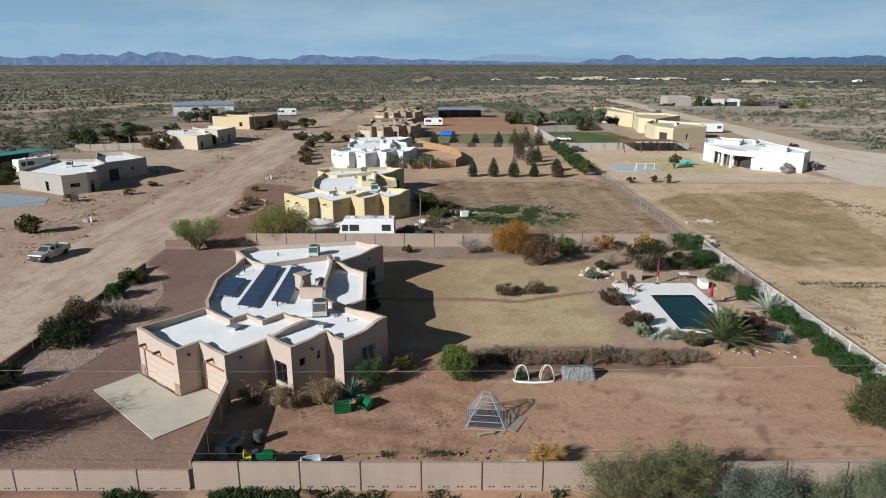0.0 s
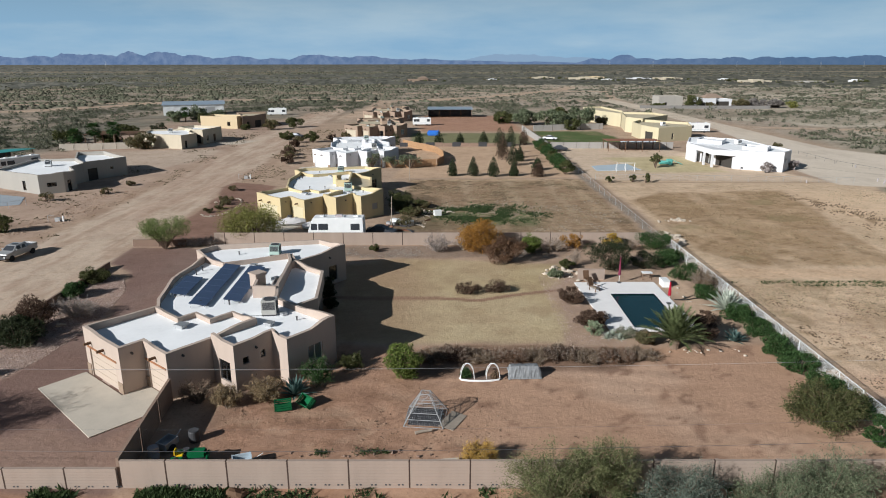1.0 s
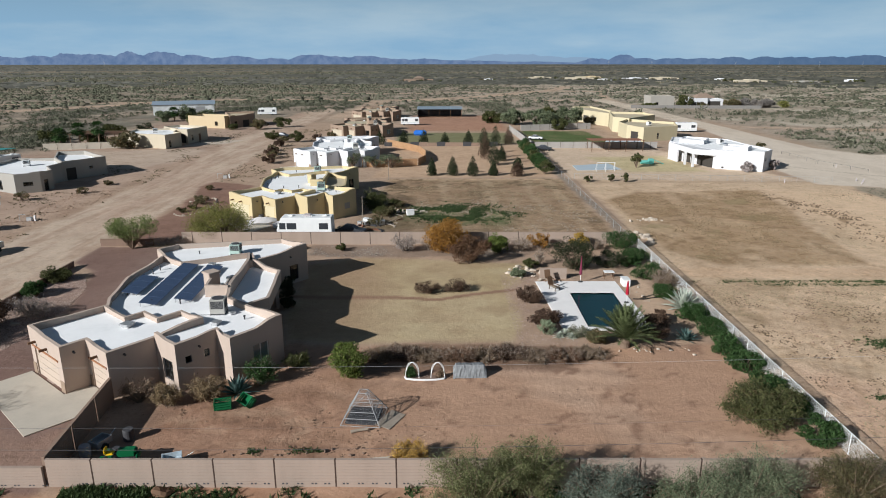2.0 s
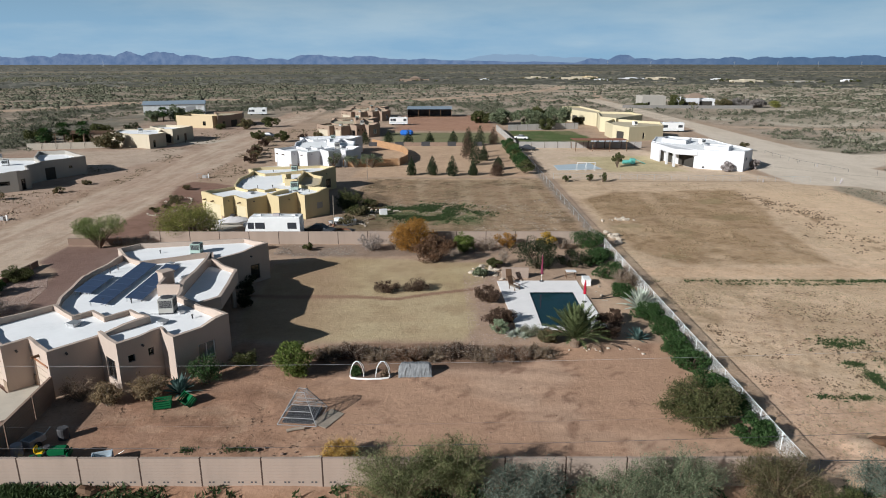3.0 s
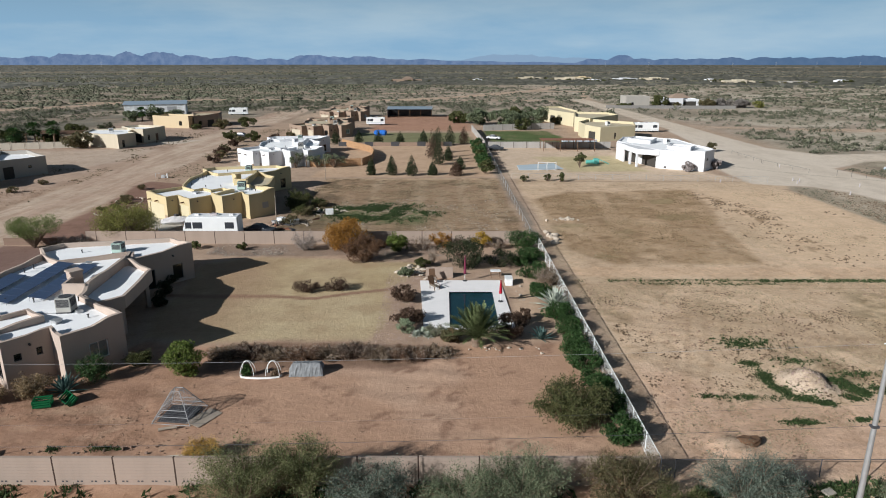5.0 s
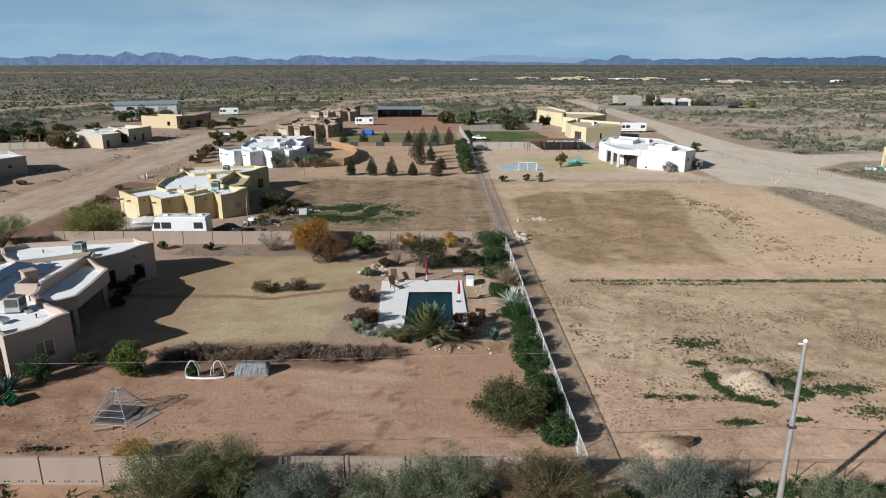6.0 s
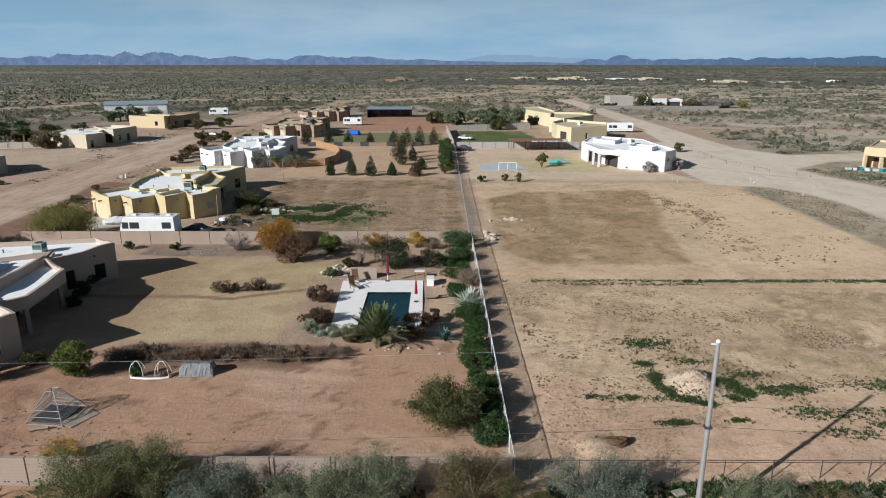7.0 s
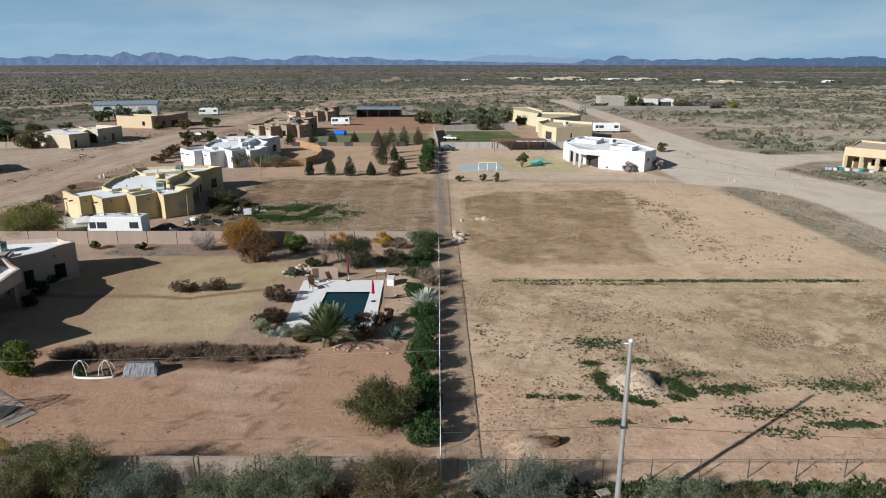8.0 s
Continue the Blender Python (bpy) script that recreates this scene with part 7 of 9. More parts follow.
def pickup(x, y, turn, paint, label):
    """Front towards -y."""
    ob = thing("pickup_truck", pose(x, y, gz(x, y) + 0.02, 0, 0, turn), label, "truck")
    lower = slab_side([(-2.75, 0.5), (-2.75, 0.85), (-2.6, 1.05), (-1.3, 1.15), (2.7, 1.15), (2.75, 0.55), (2.1, 0.45), (-2.1, 0.45)], 0.95)
    part("body", lower, paint, ob, bevel=0.06)
    part("cab", slab_side([(-1.35, 1.12), (-0.55, 1.72), (0.75, 1.76), (1.05, 1.14)], 0.9, 0.72, 1.4), paint, ob, bevel=0.04)
    part("windscreen", Shape().quad((-0.74, -1.27, 1.2), (0.74, -1.27, 1.2), (0.62, -0.64, 1.68), (-0.62, -0.64, 1.68)), CAR_DARK, ob)
    for sg in (-1, 1):
        for a, b in ((-0.85, 0.0), (0.08, 0.8)):
            part("side_window", Shape().quad((sg * 0.90, a, 1.22), (sg * 0.90, b, 1.22), (sg * 0.765, b - 0.08, 1.64), (sg * 0.765, a + 0.28, 1.64)), CAR_DARK, ob)
        part("headlight", Shape().box(sg * 0.75 - 0.17, -2.8, 0.84, sg * 0.75 + 0.17, -2.7, 1.0), GLASS, ob, bevel=0.02)
        part("mirror", Shape().box(sg * 1.02 - 0.1, -0.95, 1.2, sg * 1.02 + 0.1, -0.85, 1.4), paint, ob, bevel=0.02)
        part("bed_side", Shape().box(sg * 0.9 - 0.06, 1.1, 1.1, sg * 0.9 + 0.06, 2.72, 1.32), paint, ob, bevel=0.02)
        for wy in (-1.75, 1.75):
            wheel(ob, sg * 0.86, wy, 0.39, 0.26)
    part("grille", Shape().box(-0.55, -2.8, 0.68, 0.55, -2.72, 1.02), METAL_DARK, ob, bevel=0.02)
    part("bumper", Shape().box(-0.95, -2.88, 0.45, 0.95, -2.7, 0.66), METAL_DARK, ob, bevel=0.03)
    # the bed is open; this dark plate stands in for its shade
    part("bed_shade", Shape().box(-0.82, 1.12, 1.16, 0.82, 2.66, 1.2), CAR_DARK, ob)
    part("tailgate", Shape().box(-0.9, 2.66, 1.1, 0.9, 2.74, 1.32), paint, ob, bevel=0.02)
    part("sunroof", Shape().box(-0.4, -0.3, 1.745, 0.4, 0.3, 1.775), CAR_DARK, ob)
    return ob


pickup(-50.7, 81.4, -9, CAR_SILVER, "silver pickup truck parked beside the dirt road")


def motorhome(x, y, turn, ln, label, wid=2.4, h=3.2, cab=True):
    """Long side along x, facing -y."""
    ob = thing("motorhome", pose(x, y, gz(x, y), 0, 0, turn), label, "motorhome")
    w = wid / 2
    body = Shape().add([(-ln / 2, -w, 0.45), (ln / 2, -w, 0.45), (ln / 2, w, 0.45), (-ln / 2, w, 0.45), (-ln / 2 + (0.15 if cab else 0), -w, 1.5), (ln / 2, -w, 1.5), (ln / 2, w, 1.5), (-ln / 2 + (0.15 if cab else 0), w, 1.5),
                        (-ln / 2 + (0.8 if cab else 0.1), -w, h), (ln / 2 - 0.05, -w, h), (ln / 2 - 0.05, w, h), (-ln / 2 + (0.8 if cab else 0.1), w, h)],
                       [(0, 3, 2, 1), (0, 1, 5, 4), (1, 2, 6, 5), (2, 3, 7, 6), (3, 0, 4, 7), (4, 5, 9, 8), (5, 6, 10, 9), (6, 7, 11, 10), (7, 4, 8, 11), (8, 9, 10, 11)])
    part("body", body, METAL_WHITE, ob, bevel=0.08)
    for a, b in ((-0.47, -0.36), (-0.30, -0.13), (0.27, 0.43)):
        part("side_window", Shape().box(ln * a + (0.3 if a < -0.4 else 0), -w - 0.02, 1.55, ln * b + (0.3 if a < -0.4 else 0), -w + 0.01, 2.45), CAR_DARK, ob, bevel=0.03)
    part("stripe", Shape().box(-ln / 2 + 0.2, -w - 0.006, 1.0, ln / 2 - 0.1, -w + 0.01, 1.12), PALE_BLUE, ob)
    for a in (-0.25, 0.1, 0.36):
        part("roof_vent", Shape().box(ln * a - 0.3, -0.3, h, ln * a + 0.3, 0.3, h + 0.2), METAL_WHITE, ob, bevel=0.03)
    part("roof_unit", Shape().box(-0.1, -0.4, h, 0.9, 0.4, h + 0.28), GREY_CLOTH, ob, bevel=0.05)
    for a in (-0.32, 0.28):
        for sg in (-1, 1):
            wheel(ob, ln * a, sg * (w - 0.15), 0.42, 0.26, 90)
    return ob


motorhome(-10.7, 90.4, 0, 7.9, "white motorhome with dark windows parked behind the wall")
motorhome(91.5, 229.5, 0, 9.0, "long white travel trailer beside the pale yellow house", cab=False)
motorhome(-92.5, 149.5, 62, 9.5, "long white box trailer beside the grey house", cab=False, h=3.0)
motorhome(-3.6, 254.0, 2, 7.0, "white box trailer parked behind the brown house", cab=False, h=2.9)
motorhome(-70.5, 303, 10, 8.5, "white motorhome parked beyond the brown house")


def sedan(x, y, turn, paint, label):
    ob = thing("car", pose(x, y, gz(x, y) + 0.02, 0, 0, turn), label, "car")
    part("body", slab_side([(-2.2, 0.4), (-2.2, 0.75), (-1.2, 0.92), (1.7, 0.95), (2.2, 0.85), (2.2, 0.4)], 0.88), paint, ob, bevel=0.07)
    part("cab", slab_side([(-1.15, 0.9), (-0.35, 1.4), (0.8, 1.42), (1.6, 0.93)], 0.8, 0.62, 1.1), CAR_DARK, ob, bevel=0.03)
    part("roof", Shape().box(-0.6, -0.3, 1.4, 0.6, 0.78, 1.44), paint, ob, bevel=0.02)
    for sg in (-1, 1):
        for wy in (-1.4, 1.4):
            wheel(ob, sg * 0.8, wy, 0.33, 0.22)


sedan(-4.6, 92.3, 80, CAR_DARK, "dark car parked behind the garden wall")
sedan(37.6, 206, 70, METAL_WHITE, "white car parked behind the grey wall")
sedan(36.4, 181, 75, CAR_DARK, "dark car parked beside the grey wall")
sedan(-42.5, 213, 75, CAR_DARK, "dark car parked on the dirt road")
sedan(84.5, 228, 85, CAR_DARK, "dark car beside the travel trailer")


# ---- yard machines and odds ----
def tractor(x, y, turn):
    """Small garden tractor, bonnet towards +x."""
    ob = thing("garden_tractor", pose(x, y, gz(x, y), 0, 0, turn), "green garden tractor with a yellow seat behind the wall", "tractor")
    part("bonnet", Shape().box(0.1, -0.34, 0.55, 1.25, 0.34, 1.02), GREEN_PAINT, ob, bevel=0.1)
    part("chassis", Shape().box(-0.8, -0.28, 0.35, 1.3, 0.28, 0.56), METAL_DARK, ob)
    part("fender", Shape().box(-0.85, -0.55, 0.72, -0.1, -0.28, 0.82), GREEN_PAINT, ob, bevel=0.04)
    part("fender", Shape().box(-0.85, 0.28, 0.72, -0.1, 0.55, 0.82), GREEN_PAINT, ob, bevel=0.04)
    part("seat", Shape().box(-0.6, -0.24, 0.72, -0.15, 0.24, 0.84).box(-0.68, -0.24, 0.8, -0.56, 0.24, 1.2), YELLOW_PAINT, ob, bevel=0.05)
    part("steering_wheel", Shape().lathe(((0.2, 1.12), (0.22, 1.14), (0.2, 1.16)), cx=0.05, n=14), METAL_DARK, ob)
    part("steering_column", Shape().tube((0.2, 0, 0.9), (0.05, 0, 1.13), 0.03), METAL_DARK, ob)
    part("bumper", Shape().box(1.25, -0.4, 0.4, 1.38, 0.4, 0.75), GREEN_PAINT, ob, bevel=0.03)
    for wx, wy, r in ((-0.5, 0.48, 0.42), (-0.5, -0.48, 0.42), (0.95, 0.42, 0.28), (0.95, -0.42, 0.28)):
        wheel(ob, wx, wy, r, 0.24, 90)
    part("mower_deck", Shape().box(-0.15, -0.62, 0.14, 0.85, 0.62, 0.34), GREEN_PAINT, ob, bevel=0.06)


tractor(-11.9, 36.3, 8)


def cart(x, y, turn, mat, label, name="yard_cart"):
    ob = thing(name, pose(x, y, gz(x, y), 0, 0, turn), label, "cart")
    part("tub", Shape().box(-0.6, -0.42, 0.32, 0.6, 0.42, 0.4).box(-0.6, -0.42, 0.4, -0.54, 0.42, 0.75).box(0.54, -0.42, 0.4, 0.6, 0.42, 0.75).box(-0.54, -0.42, 0.4, 0.54, -0.36, 0.75).box(-0.54, 0.36, 0.4, 0.54, 0.42, 0.75), mat, ob)
    part("drawbar", Shape().tube((0.6, 0, 0.4), (1.3, 0, 0.75), 0.03), METAL_GREY, ob)
    for sg in (-1, 1):
        wheel(ob, -0.1, sg * 0.5, 0.26, 0.14, 90)


cart(-8.3, 36.0, 20, PALE_BLUE, "pale blue yard cart filled with odds and ends")
cart(-13.8, 38.0, 70, METAL_GREY, "grey metal yard trailer beside the wall")


def bin_barrel(x, y, mat, label, r=0.32, h=0.95, name="barrel"):
    ob = thing(name, pose(x, y, gz(x, y)), label, "barrel")
    part("drum", Shape().lathe(((r * 0.94, 0), (r, 0.04), (r, h * 0.33), (r * 1.04, h * 0.35), (r, h * 0.37), (r, h * 0.96), (r * 0.95, h)), n=18), mat, ob)
    part("lid", Shape().lathe(((r * 0.9, h), (r * 0.9, h + 0.03)), n=18), mat, ob)


bin_barrel(-12.4, 39.0, METAL_DARK, "dark drum beside the yard wall", 0.36, 0.8)
bin_barrel(-14.3, 37.0, GREY_CLOTH, "greyish plastic bin beside the yard wall", 0.35, 0.8)
bin_barrel(-19.4, 99.4, METAL_DARK, "dark rubbish bin beside the yellow house", 0.4, 1.2)


def crate(x, y, turn, tilt):
    ob = thing("plastic_crate", pose(x, y, gz(x, y) + 0.12, tilt, 0, turn), "green plastic crate lying on the soil", "crate")
    part("base", Shape().box(-0.6, -0.4, 0, 0.6, 0.4, 0.04), GREEN_PAINT, ob)
    for b in ((-0.6, -0.4, 0.6, -0.36), (-0.6, 0.36, 0.6, 0.4), (-0.6, -0.36, -0.56, 0.36), (0.56, -0.36, 0.6, 0.36)):
        for z in (0.04, 0.22, 0.40):
            part("rim", Shape().box(b[0], b[1], z + 0.02, b[2], b[3], z + 0.14), GREEN_PAINT, ob)
    for cx, cy in ((-0.58, -0.38), (0.58, -0.38), (0.58, 0.38), (-0.58, 0.38)):
        part("corner", Shape().box(cx - 0.03, cy - 0.03, 0.02, cx + 0.03, cy + 0.03, 0.56), GREEN_PAINT, ob)


crate(-7.4, 43.1, 15, 4)
crate(-5.7, 43.8, -40, 38)


def cage(x, y):
    """A pyramid of pale tubes over a low pen, with netting."""
    ob = thing("wire_cage", pose(x, y, gz(x, y), 0, 0, -6), "pyramid-shaped cage of pale tubes and wire netting", "cage")
    b, t, h = 1.4, 0.3, 2.0
    foot = [(-b, -b), (b, -b), (b, b), (-b, b)]
    top = [(-t, -t), (t, -t), (t, t), (-t, t)]
    at = lambda i, k: Vector((foot[i % 4][0] + (top[i % 4][0] - foot[i % 4][0]) * k, foot[i % 4][1] + (top[i % 4][1] - foot[i % 4][1]) * k, 0.05 + h * k))
    for i in range(4):
        part("corner_tube", Shape().tube(at(i, 0), at(i, 1), 0.03, n=8), TUBE_GREY, ob)
        for k in (0.0, 0.22, 0.42, 1.0):
            part("cross_tube", Shape().tube(at(i, k), at(i + 1, k), 0.025, n=8), TUBE_GREY, ob)
        part("brace", Shape().tube(at(i, 0.42), at(i + 1, 1.0), 0.018, n=6), TUBE_GREY, ob)
        s = Shape()
        for j in range(1, 15):
            q = j / 15
            a0, b0 = at(i, 0).lerp(at(i + 1, 0), q), at(i, 1).lerp(at(i + 1, 1), q)
            s.tube(a0, b0, 0.0035, n=3, caps=False)
            s.tube(at(i, q), at(i + 1, q), 0.0035, n=3, caps=False)
        part("netting", s, METAL_GREY, ob)
    part("tray", Shape().box(-1.15, -1.15, 0.03, 1.15, 1.15, 0.16), METAL_DARK, ob, bevel=0.05)


cage(3.1, 41.9)
sheet = thing("plywood_sheet", pose(5.0, 41.4, 0.08, 4, 0, 62), "weathered board lying beside the cage", "board")
part("board", Shape().box(-1.1, -0.6, 0, 1.1, 0.6, 0.03), WOOD_GREY, sheet)
log = thing("log", pose(3.0, 39.9, 0.12, 0, 0, 15), "short pale log on the soil", "log")
part("stem", Shape().path([(-0.6, 0, 0), (0, 0.05, 0.02), (0.6, 0, 0.05)], 0.12, 0.09, 8), WOOD_GREY, log)


def hoop_bed(x, y):
    ob = thing("raised_bed", pose(x, y, gz(x, y), 0, 0, 0), "white-edged planting bed with two white hoops", "planter")
    part("edging", Shape().rope([(-1.62, 0.1, 0.07), (-1.5, -0.22, 0.07), (-0.9, -0.38, 0.07), (0.0, -0.44, 0.07), (0.9, -0.38, 0.07), (1.5, -0.2, 0.07), (1.62, 0.1, 0.07)], 0.085, 8), METAL_WHITE, ob)
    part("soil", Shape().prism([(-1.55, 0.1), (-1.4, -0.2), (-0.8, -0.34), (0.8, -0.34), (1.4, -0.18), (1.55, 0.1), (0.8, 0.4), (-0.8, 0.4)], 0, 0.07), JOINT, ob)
    for cx in (-1.02, 1.02):
        for a in (28, -28):
            pts = [Vector((cx + 0.62 * math.cos(t) * math.cos(radians(a)), 0.62 * math.cos(t) * math.sin(radians(a)), 0.2 + 1.2 * math.sin(t))) for t in np.linspace(0, math.pi, 13)]
            part("hoop", Shape().rope(pts, 0.026, 6), METAL_WHITE, ob)
    rng = np.random.default_rng(4)
    part("plants", leaf_mesh("plants", [(-1.3, 0, 0.4), (-1.0, 0, 0.5), (-1.15, 0.1, 0.75)], [0.3, 0.35, 0.3], 900, 0.08, 0.9, rng), OLEANDER, ob)
    part("dry_plants", leaf_mesh("plants", [(1.1, 0, 0.3), (1.3, 0, 0.4)], [0.3, 0.3], 300, 0.08, 0.9, rng), DRY, ob)


hoop_bed(7.3, 47.8)


def net_bundle(x, y):
    ob = thing("netting_bundle", pose(x, y, gz(x, y), 0, 0, 2), "crumpled grey shade netting draped over a frame", "netting")
    rng = np.random.default_rng(8)
    n, m = 22, 10
    s = Shape()
    p = []
    for j in range(m):
        for i in range(n):
            u, t = i / (n - 1), j / (m - 1)
            z = 1.1 * min(1.0, 3.2 * t + 0.02) * min(1.0, 0.55 + 5 * min(u, 1 - u)) * (1 - 0.25 * t)
            p.append((-1.35 + 2.7 * u + 0.015 * rng.normal(), -0.55 + 1.2 * t + 0.015 * rng.normal(), max(0.02, z + 0.015 * rng.normal())))
    s.add(p, [(j * n + i, j * n + i + 1, (j + 1) * n + i + 1, (j + 1) * n + i) for j in range(m - 1) for i in range(n - 1)])
    part("net", s, worn("grey_netting", (0.20, 0.21, 0.22), 0.55, 1.5, 3.0, 40.0, 0.9, 0.3), ob)


net_bundle(10.9, 48.3)


# ---- pool furniture ----
def closed_umbrella(x, y, mat, label, h=2.4):
    ob = thing("patio_umbrella", pose(x, y, 0.12), label, "umbrella")
    part("pole", Shape().tube((0, 0, 0), (0, 0, h), 0.025, n=8), METAL_WHITE, ob)
    part("canopy", Shape().lathe(((0.05, 0.85), (0.17, 0.9), (0.15, 1.4), (0.11, 1.9), (0.05, h - 0.02)), n=9), mat, ob)
    part("base", Shape().lathe(((0.26, 0), (0.26, 0.05), (0.06, 0.1)), n=16), METAL_DARK, ob)


closed_umbrella(27.9, 64.4, RED_CLOTH, "closed red patio umbrella on the pool deck")
closed_umbrella(24.4, 71.0, worn("maroon_cloth", (0.17, 0.03, 0.06), 0.8, 1.1, 3.0, 20.0, 0.9, 0.1), "closed maroon patio umbrella behind the pool", 3.1)


def lounger(x, y, turn, name="deck_chair"):
    ob = thing(name, pose(x, y, 0.12, 0, 0, turn), "dark weathered reclining deck chair on the pool deck", "chair")
    part("seat", Shape().box(-0.35, -0.5, 0.36, 0.35, 0.5, 0.42), WOOD_GREY, ob, bevel=0.02)
    part("backrest", Shape().box(-0.35, 0, 0, 0.35, 0.05, 1.0), WOOD_DARK, ob, m=pose(0, 0.48, 0.4, -22, 0, 0), bevel=0.02)
    for lx in (-0.32, 0.32):
        for ly in (-0.45, 0.45):
            part("leg", Shape().box(lx - 0.03, ly - 0.03, 0, lx + 0.03, ly + 0.03, 0.37), WOOD_DARK, ob)
        part("armrest", Shape().box(lx - 0.05, -0.5, 0.58, lx + 0.05, 0.5, 0.62), WOOD_DARK, ob)


lounger(20.8, 70.6, 12)
lounger(21.0, 68.3, 35)
tbl = thing("side_table", pose(28.0, 72.6, 0), "small pale table beside the pool terrace", "table")
part("top", Shape().box(-0.6, -0.4, 0.78, 0.6, 0.4, 0.84), METAL_WHITE, tbl, bevel=0.02)
for lx in (-0.52, 0.52):
    for ly in (-0.33, 0.33):
        part("leg", Shape().box(lx - 0.03, ly - 0.03, 0, lx + 0.03, ly + 0.03, 0.78), WOOD_DARK, tbl)
block_wall("wall_terrace", (19.9, 72.4), (23.1, 72.4), 1.25, "low tan wall behind the pool terrace", posts=False)
pump = thing("pool_cabinet", pose(29.3, 70.2, 0), "white pool equipment cabinet beside the deck", "cabinet")
part("body", Shape().box(-0.4, -0.7, 0, 0.4, 0.7, 0.75), METAL_WHITE, pump, bevel=0.04)
part("lid", Shape().box(-0.43, -0.73, 0.76, 0.43, 0.73, 0.82), METAL_WHITE, pump, bevel=0.02)
hose = thing("garden_hose", pose(0, 0, 0.05), "dark hose lying across the path", "hose")
part("tube", Shape().rope([(28.9, 65.6, 0.03), (30.0, 65.5, 0.03), (31.0, 65.9, 0.03), (32.2, 66.2, 0.03), (33.0, 66.6, 0.03)], 0.05, 6), BLACK_RUBBER, hose)


# ---- street pole and wires ----
def pole_and_wires():
    ob = thing("utility_pole", pose(44.6, 30.6, gz(44.6, 30.6)), "tall tapering galvanised steel utility pole", "pole")
    part("shaft", Shape().tube((0, 0, -0.3), (0, 0, 10.8), 0.17, 0.105, 14), METAL_GREY, ob, smooth=False)
    part("cap", Shape().lathe(((0.11, 10.8), (0.13, 10.86), (0.05, 10.95)), n=12), METAL_WHITE, ob)
    part("clamp", Shape().box(-0.2, -0.16, 5.9, 0.2, 0.16, 6.05), METAL_DARK, ob, bevel=0.02)
    part("insulator", Shape().tube((-0.35, 0, 10.7), (0.1, 0, 10.7), 0.04, n=8), METAL_WHITE, ob)
    for k, (z0, dip, r, name) in enumerate(((10.7, 1.2, 0.006, "top"), (7.25, 1.25, 0.006, "middle"), (6.0, 1.3, 0.012, "low"))):
        w = thing("power_line", pose(0, 0, 0), "thin overhead wire between utility poles", "wire", "overhead wires")
        for x0, x1 in ((-62.0, 44.6), (44.6, 122.0)):
            pts = [(x0 + (x1 - x0) * t, 30.6, z0 - 4 * dip * t * (1 - t)) for t in np.linspace(0, 1, 30)]
            part("cable", Shape().rope(pts, r, 4), TUBE_GREY if k < 1 else METAL_DARK, w)
    far = thing("utility_pole", pose(-62.0, 30.6, 0), "steel utility pole out past the drive", "pole")
    part("shaft", Shape().tube((0, 0, -0.3), (0, 0, 10.8), 0.17, 0.105, 14), METAL_GREY, far)


pole_and_wires()


# ---- sports yard ----
court = part("pavement", Shape().prism([(39.1, 147.6), (49.4, 149.2), (48.5, 157.6), (39.3, 154.4)], -0.1, 0.09), PALE_BLUE)
tagged(court, "faded pale blue court slab", "court", kind="structure")
goal = thing("goal_frame", pose(45.2, 146.4, 0), "white goal frame of tubes on the sports yard", "goal")
for gx in (-2.0, 0.0, 2.0):
    part("upright", Shape().tube((gx, 0, 0), (gx, 0, 2.0), 0.05, n=8), METAL_WHITE, goal)
    part("stay", Shape().tube((gx, 0, 2.0), (gx, 1.5, 0), 0.035, n=8), METAL_WHITE, goal)
part("crossbar", Shape().tube((-2.0, 0, 2.0), (2.0, 0, 2.0), 0.05, n=8), METAL_WHITE, goal)
bush("shade_tree", 53.5, 152, 1.8, 1.6, 3.2, OLIVE, "small olive tree on the sports yard", "tree", n=16, count=1200, size=0.16, base=0.35, trunks=1, trunk_r=0.08)
slide = thing("play_set", pose(58.5, 157, 0), "turquoise plastic play set on the grass", "toy")
TURQUOISE = worn("turquoise_plastic", (0.12, 0.42, 0.37), 0.85, 1.1, 2.0, 9.0, 0.4, 0.02)
part("tower", Shape().box(-0.6, -0.6, 0, 0.6, 0.6, 1.3), TURQUOISE, slide, bevel=0.08)
part("slide", Shape().add([(0.6, -0.4, 1.2), (3.0, -0.4, 0.15), (3.0, 0.4, 0.15), (0.6, 0.4, 1.2), (0.6, -0.4, 1.05), (3.0, -0.4, 0.0), (3.0, 0.4, 0.0), (0.6, 0.4, 1.05)], [(0, 1, 2, 3), (7, 6, 5, 4), (0, 4, 5, 1), (1, 5, 6, 2), (2, 6, 7, 3), (3, 7, 4, 0)]), TURQUOISE, slide)
part("tunnel", Shape().tube((-0.6, 0, 0.5), (-2.4, 0, 0.5), 0.45, n=12), TURQUOISE, slide)
for tx, ty, h in ((38.5, 133.8, 1.3), (43.4, 134.2, 1.5), (46.0, 133.6, 1.8)):
    bush("small_bush", tx, ty, 1.0, 0.8, h, OLIVE, "small dark bush at the edge of the field", count=900, n=10, size=0.12, base=0.1)
for k in range(5):
    tb = thing("patio_table", pose(58.0 + k * 2.2, 196 + 0.3 * k, 0), "pale blue covered table on the lawn edge", "table", "row of covered tables")
    part("cover", Shape().box(-0.9, -0.7, 0.1, 0.9, 0.7, 1.0), PALE_BLUE, tb, bevel=0.15)
    part("top", Shape().box(-0.95, -0.75, 1.0, 0.95, 0.75, 1.06), METAL_WHITE, tb, bevel=0.02)
tarp = thing("tarpaulin", pose(1.2, 219, gz(1, 219)), "blue tarpaulin over a stack of goods", "tarpaulin")
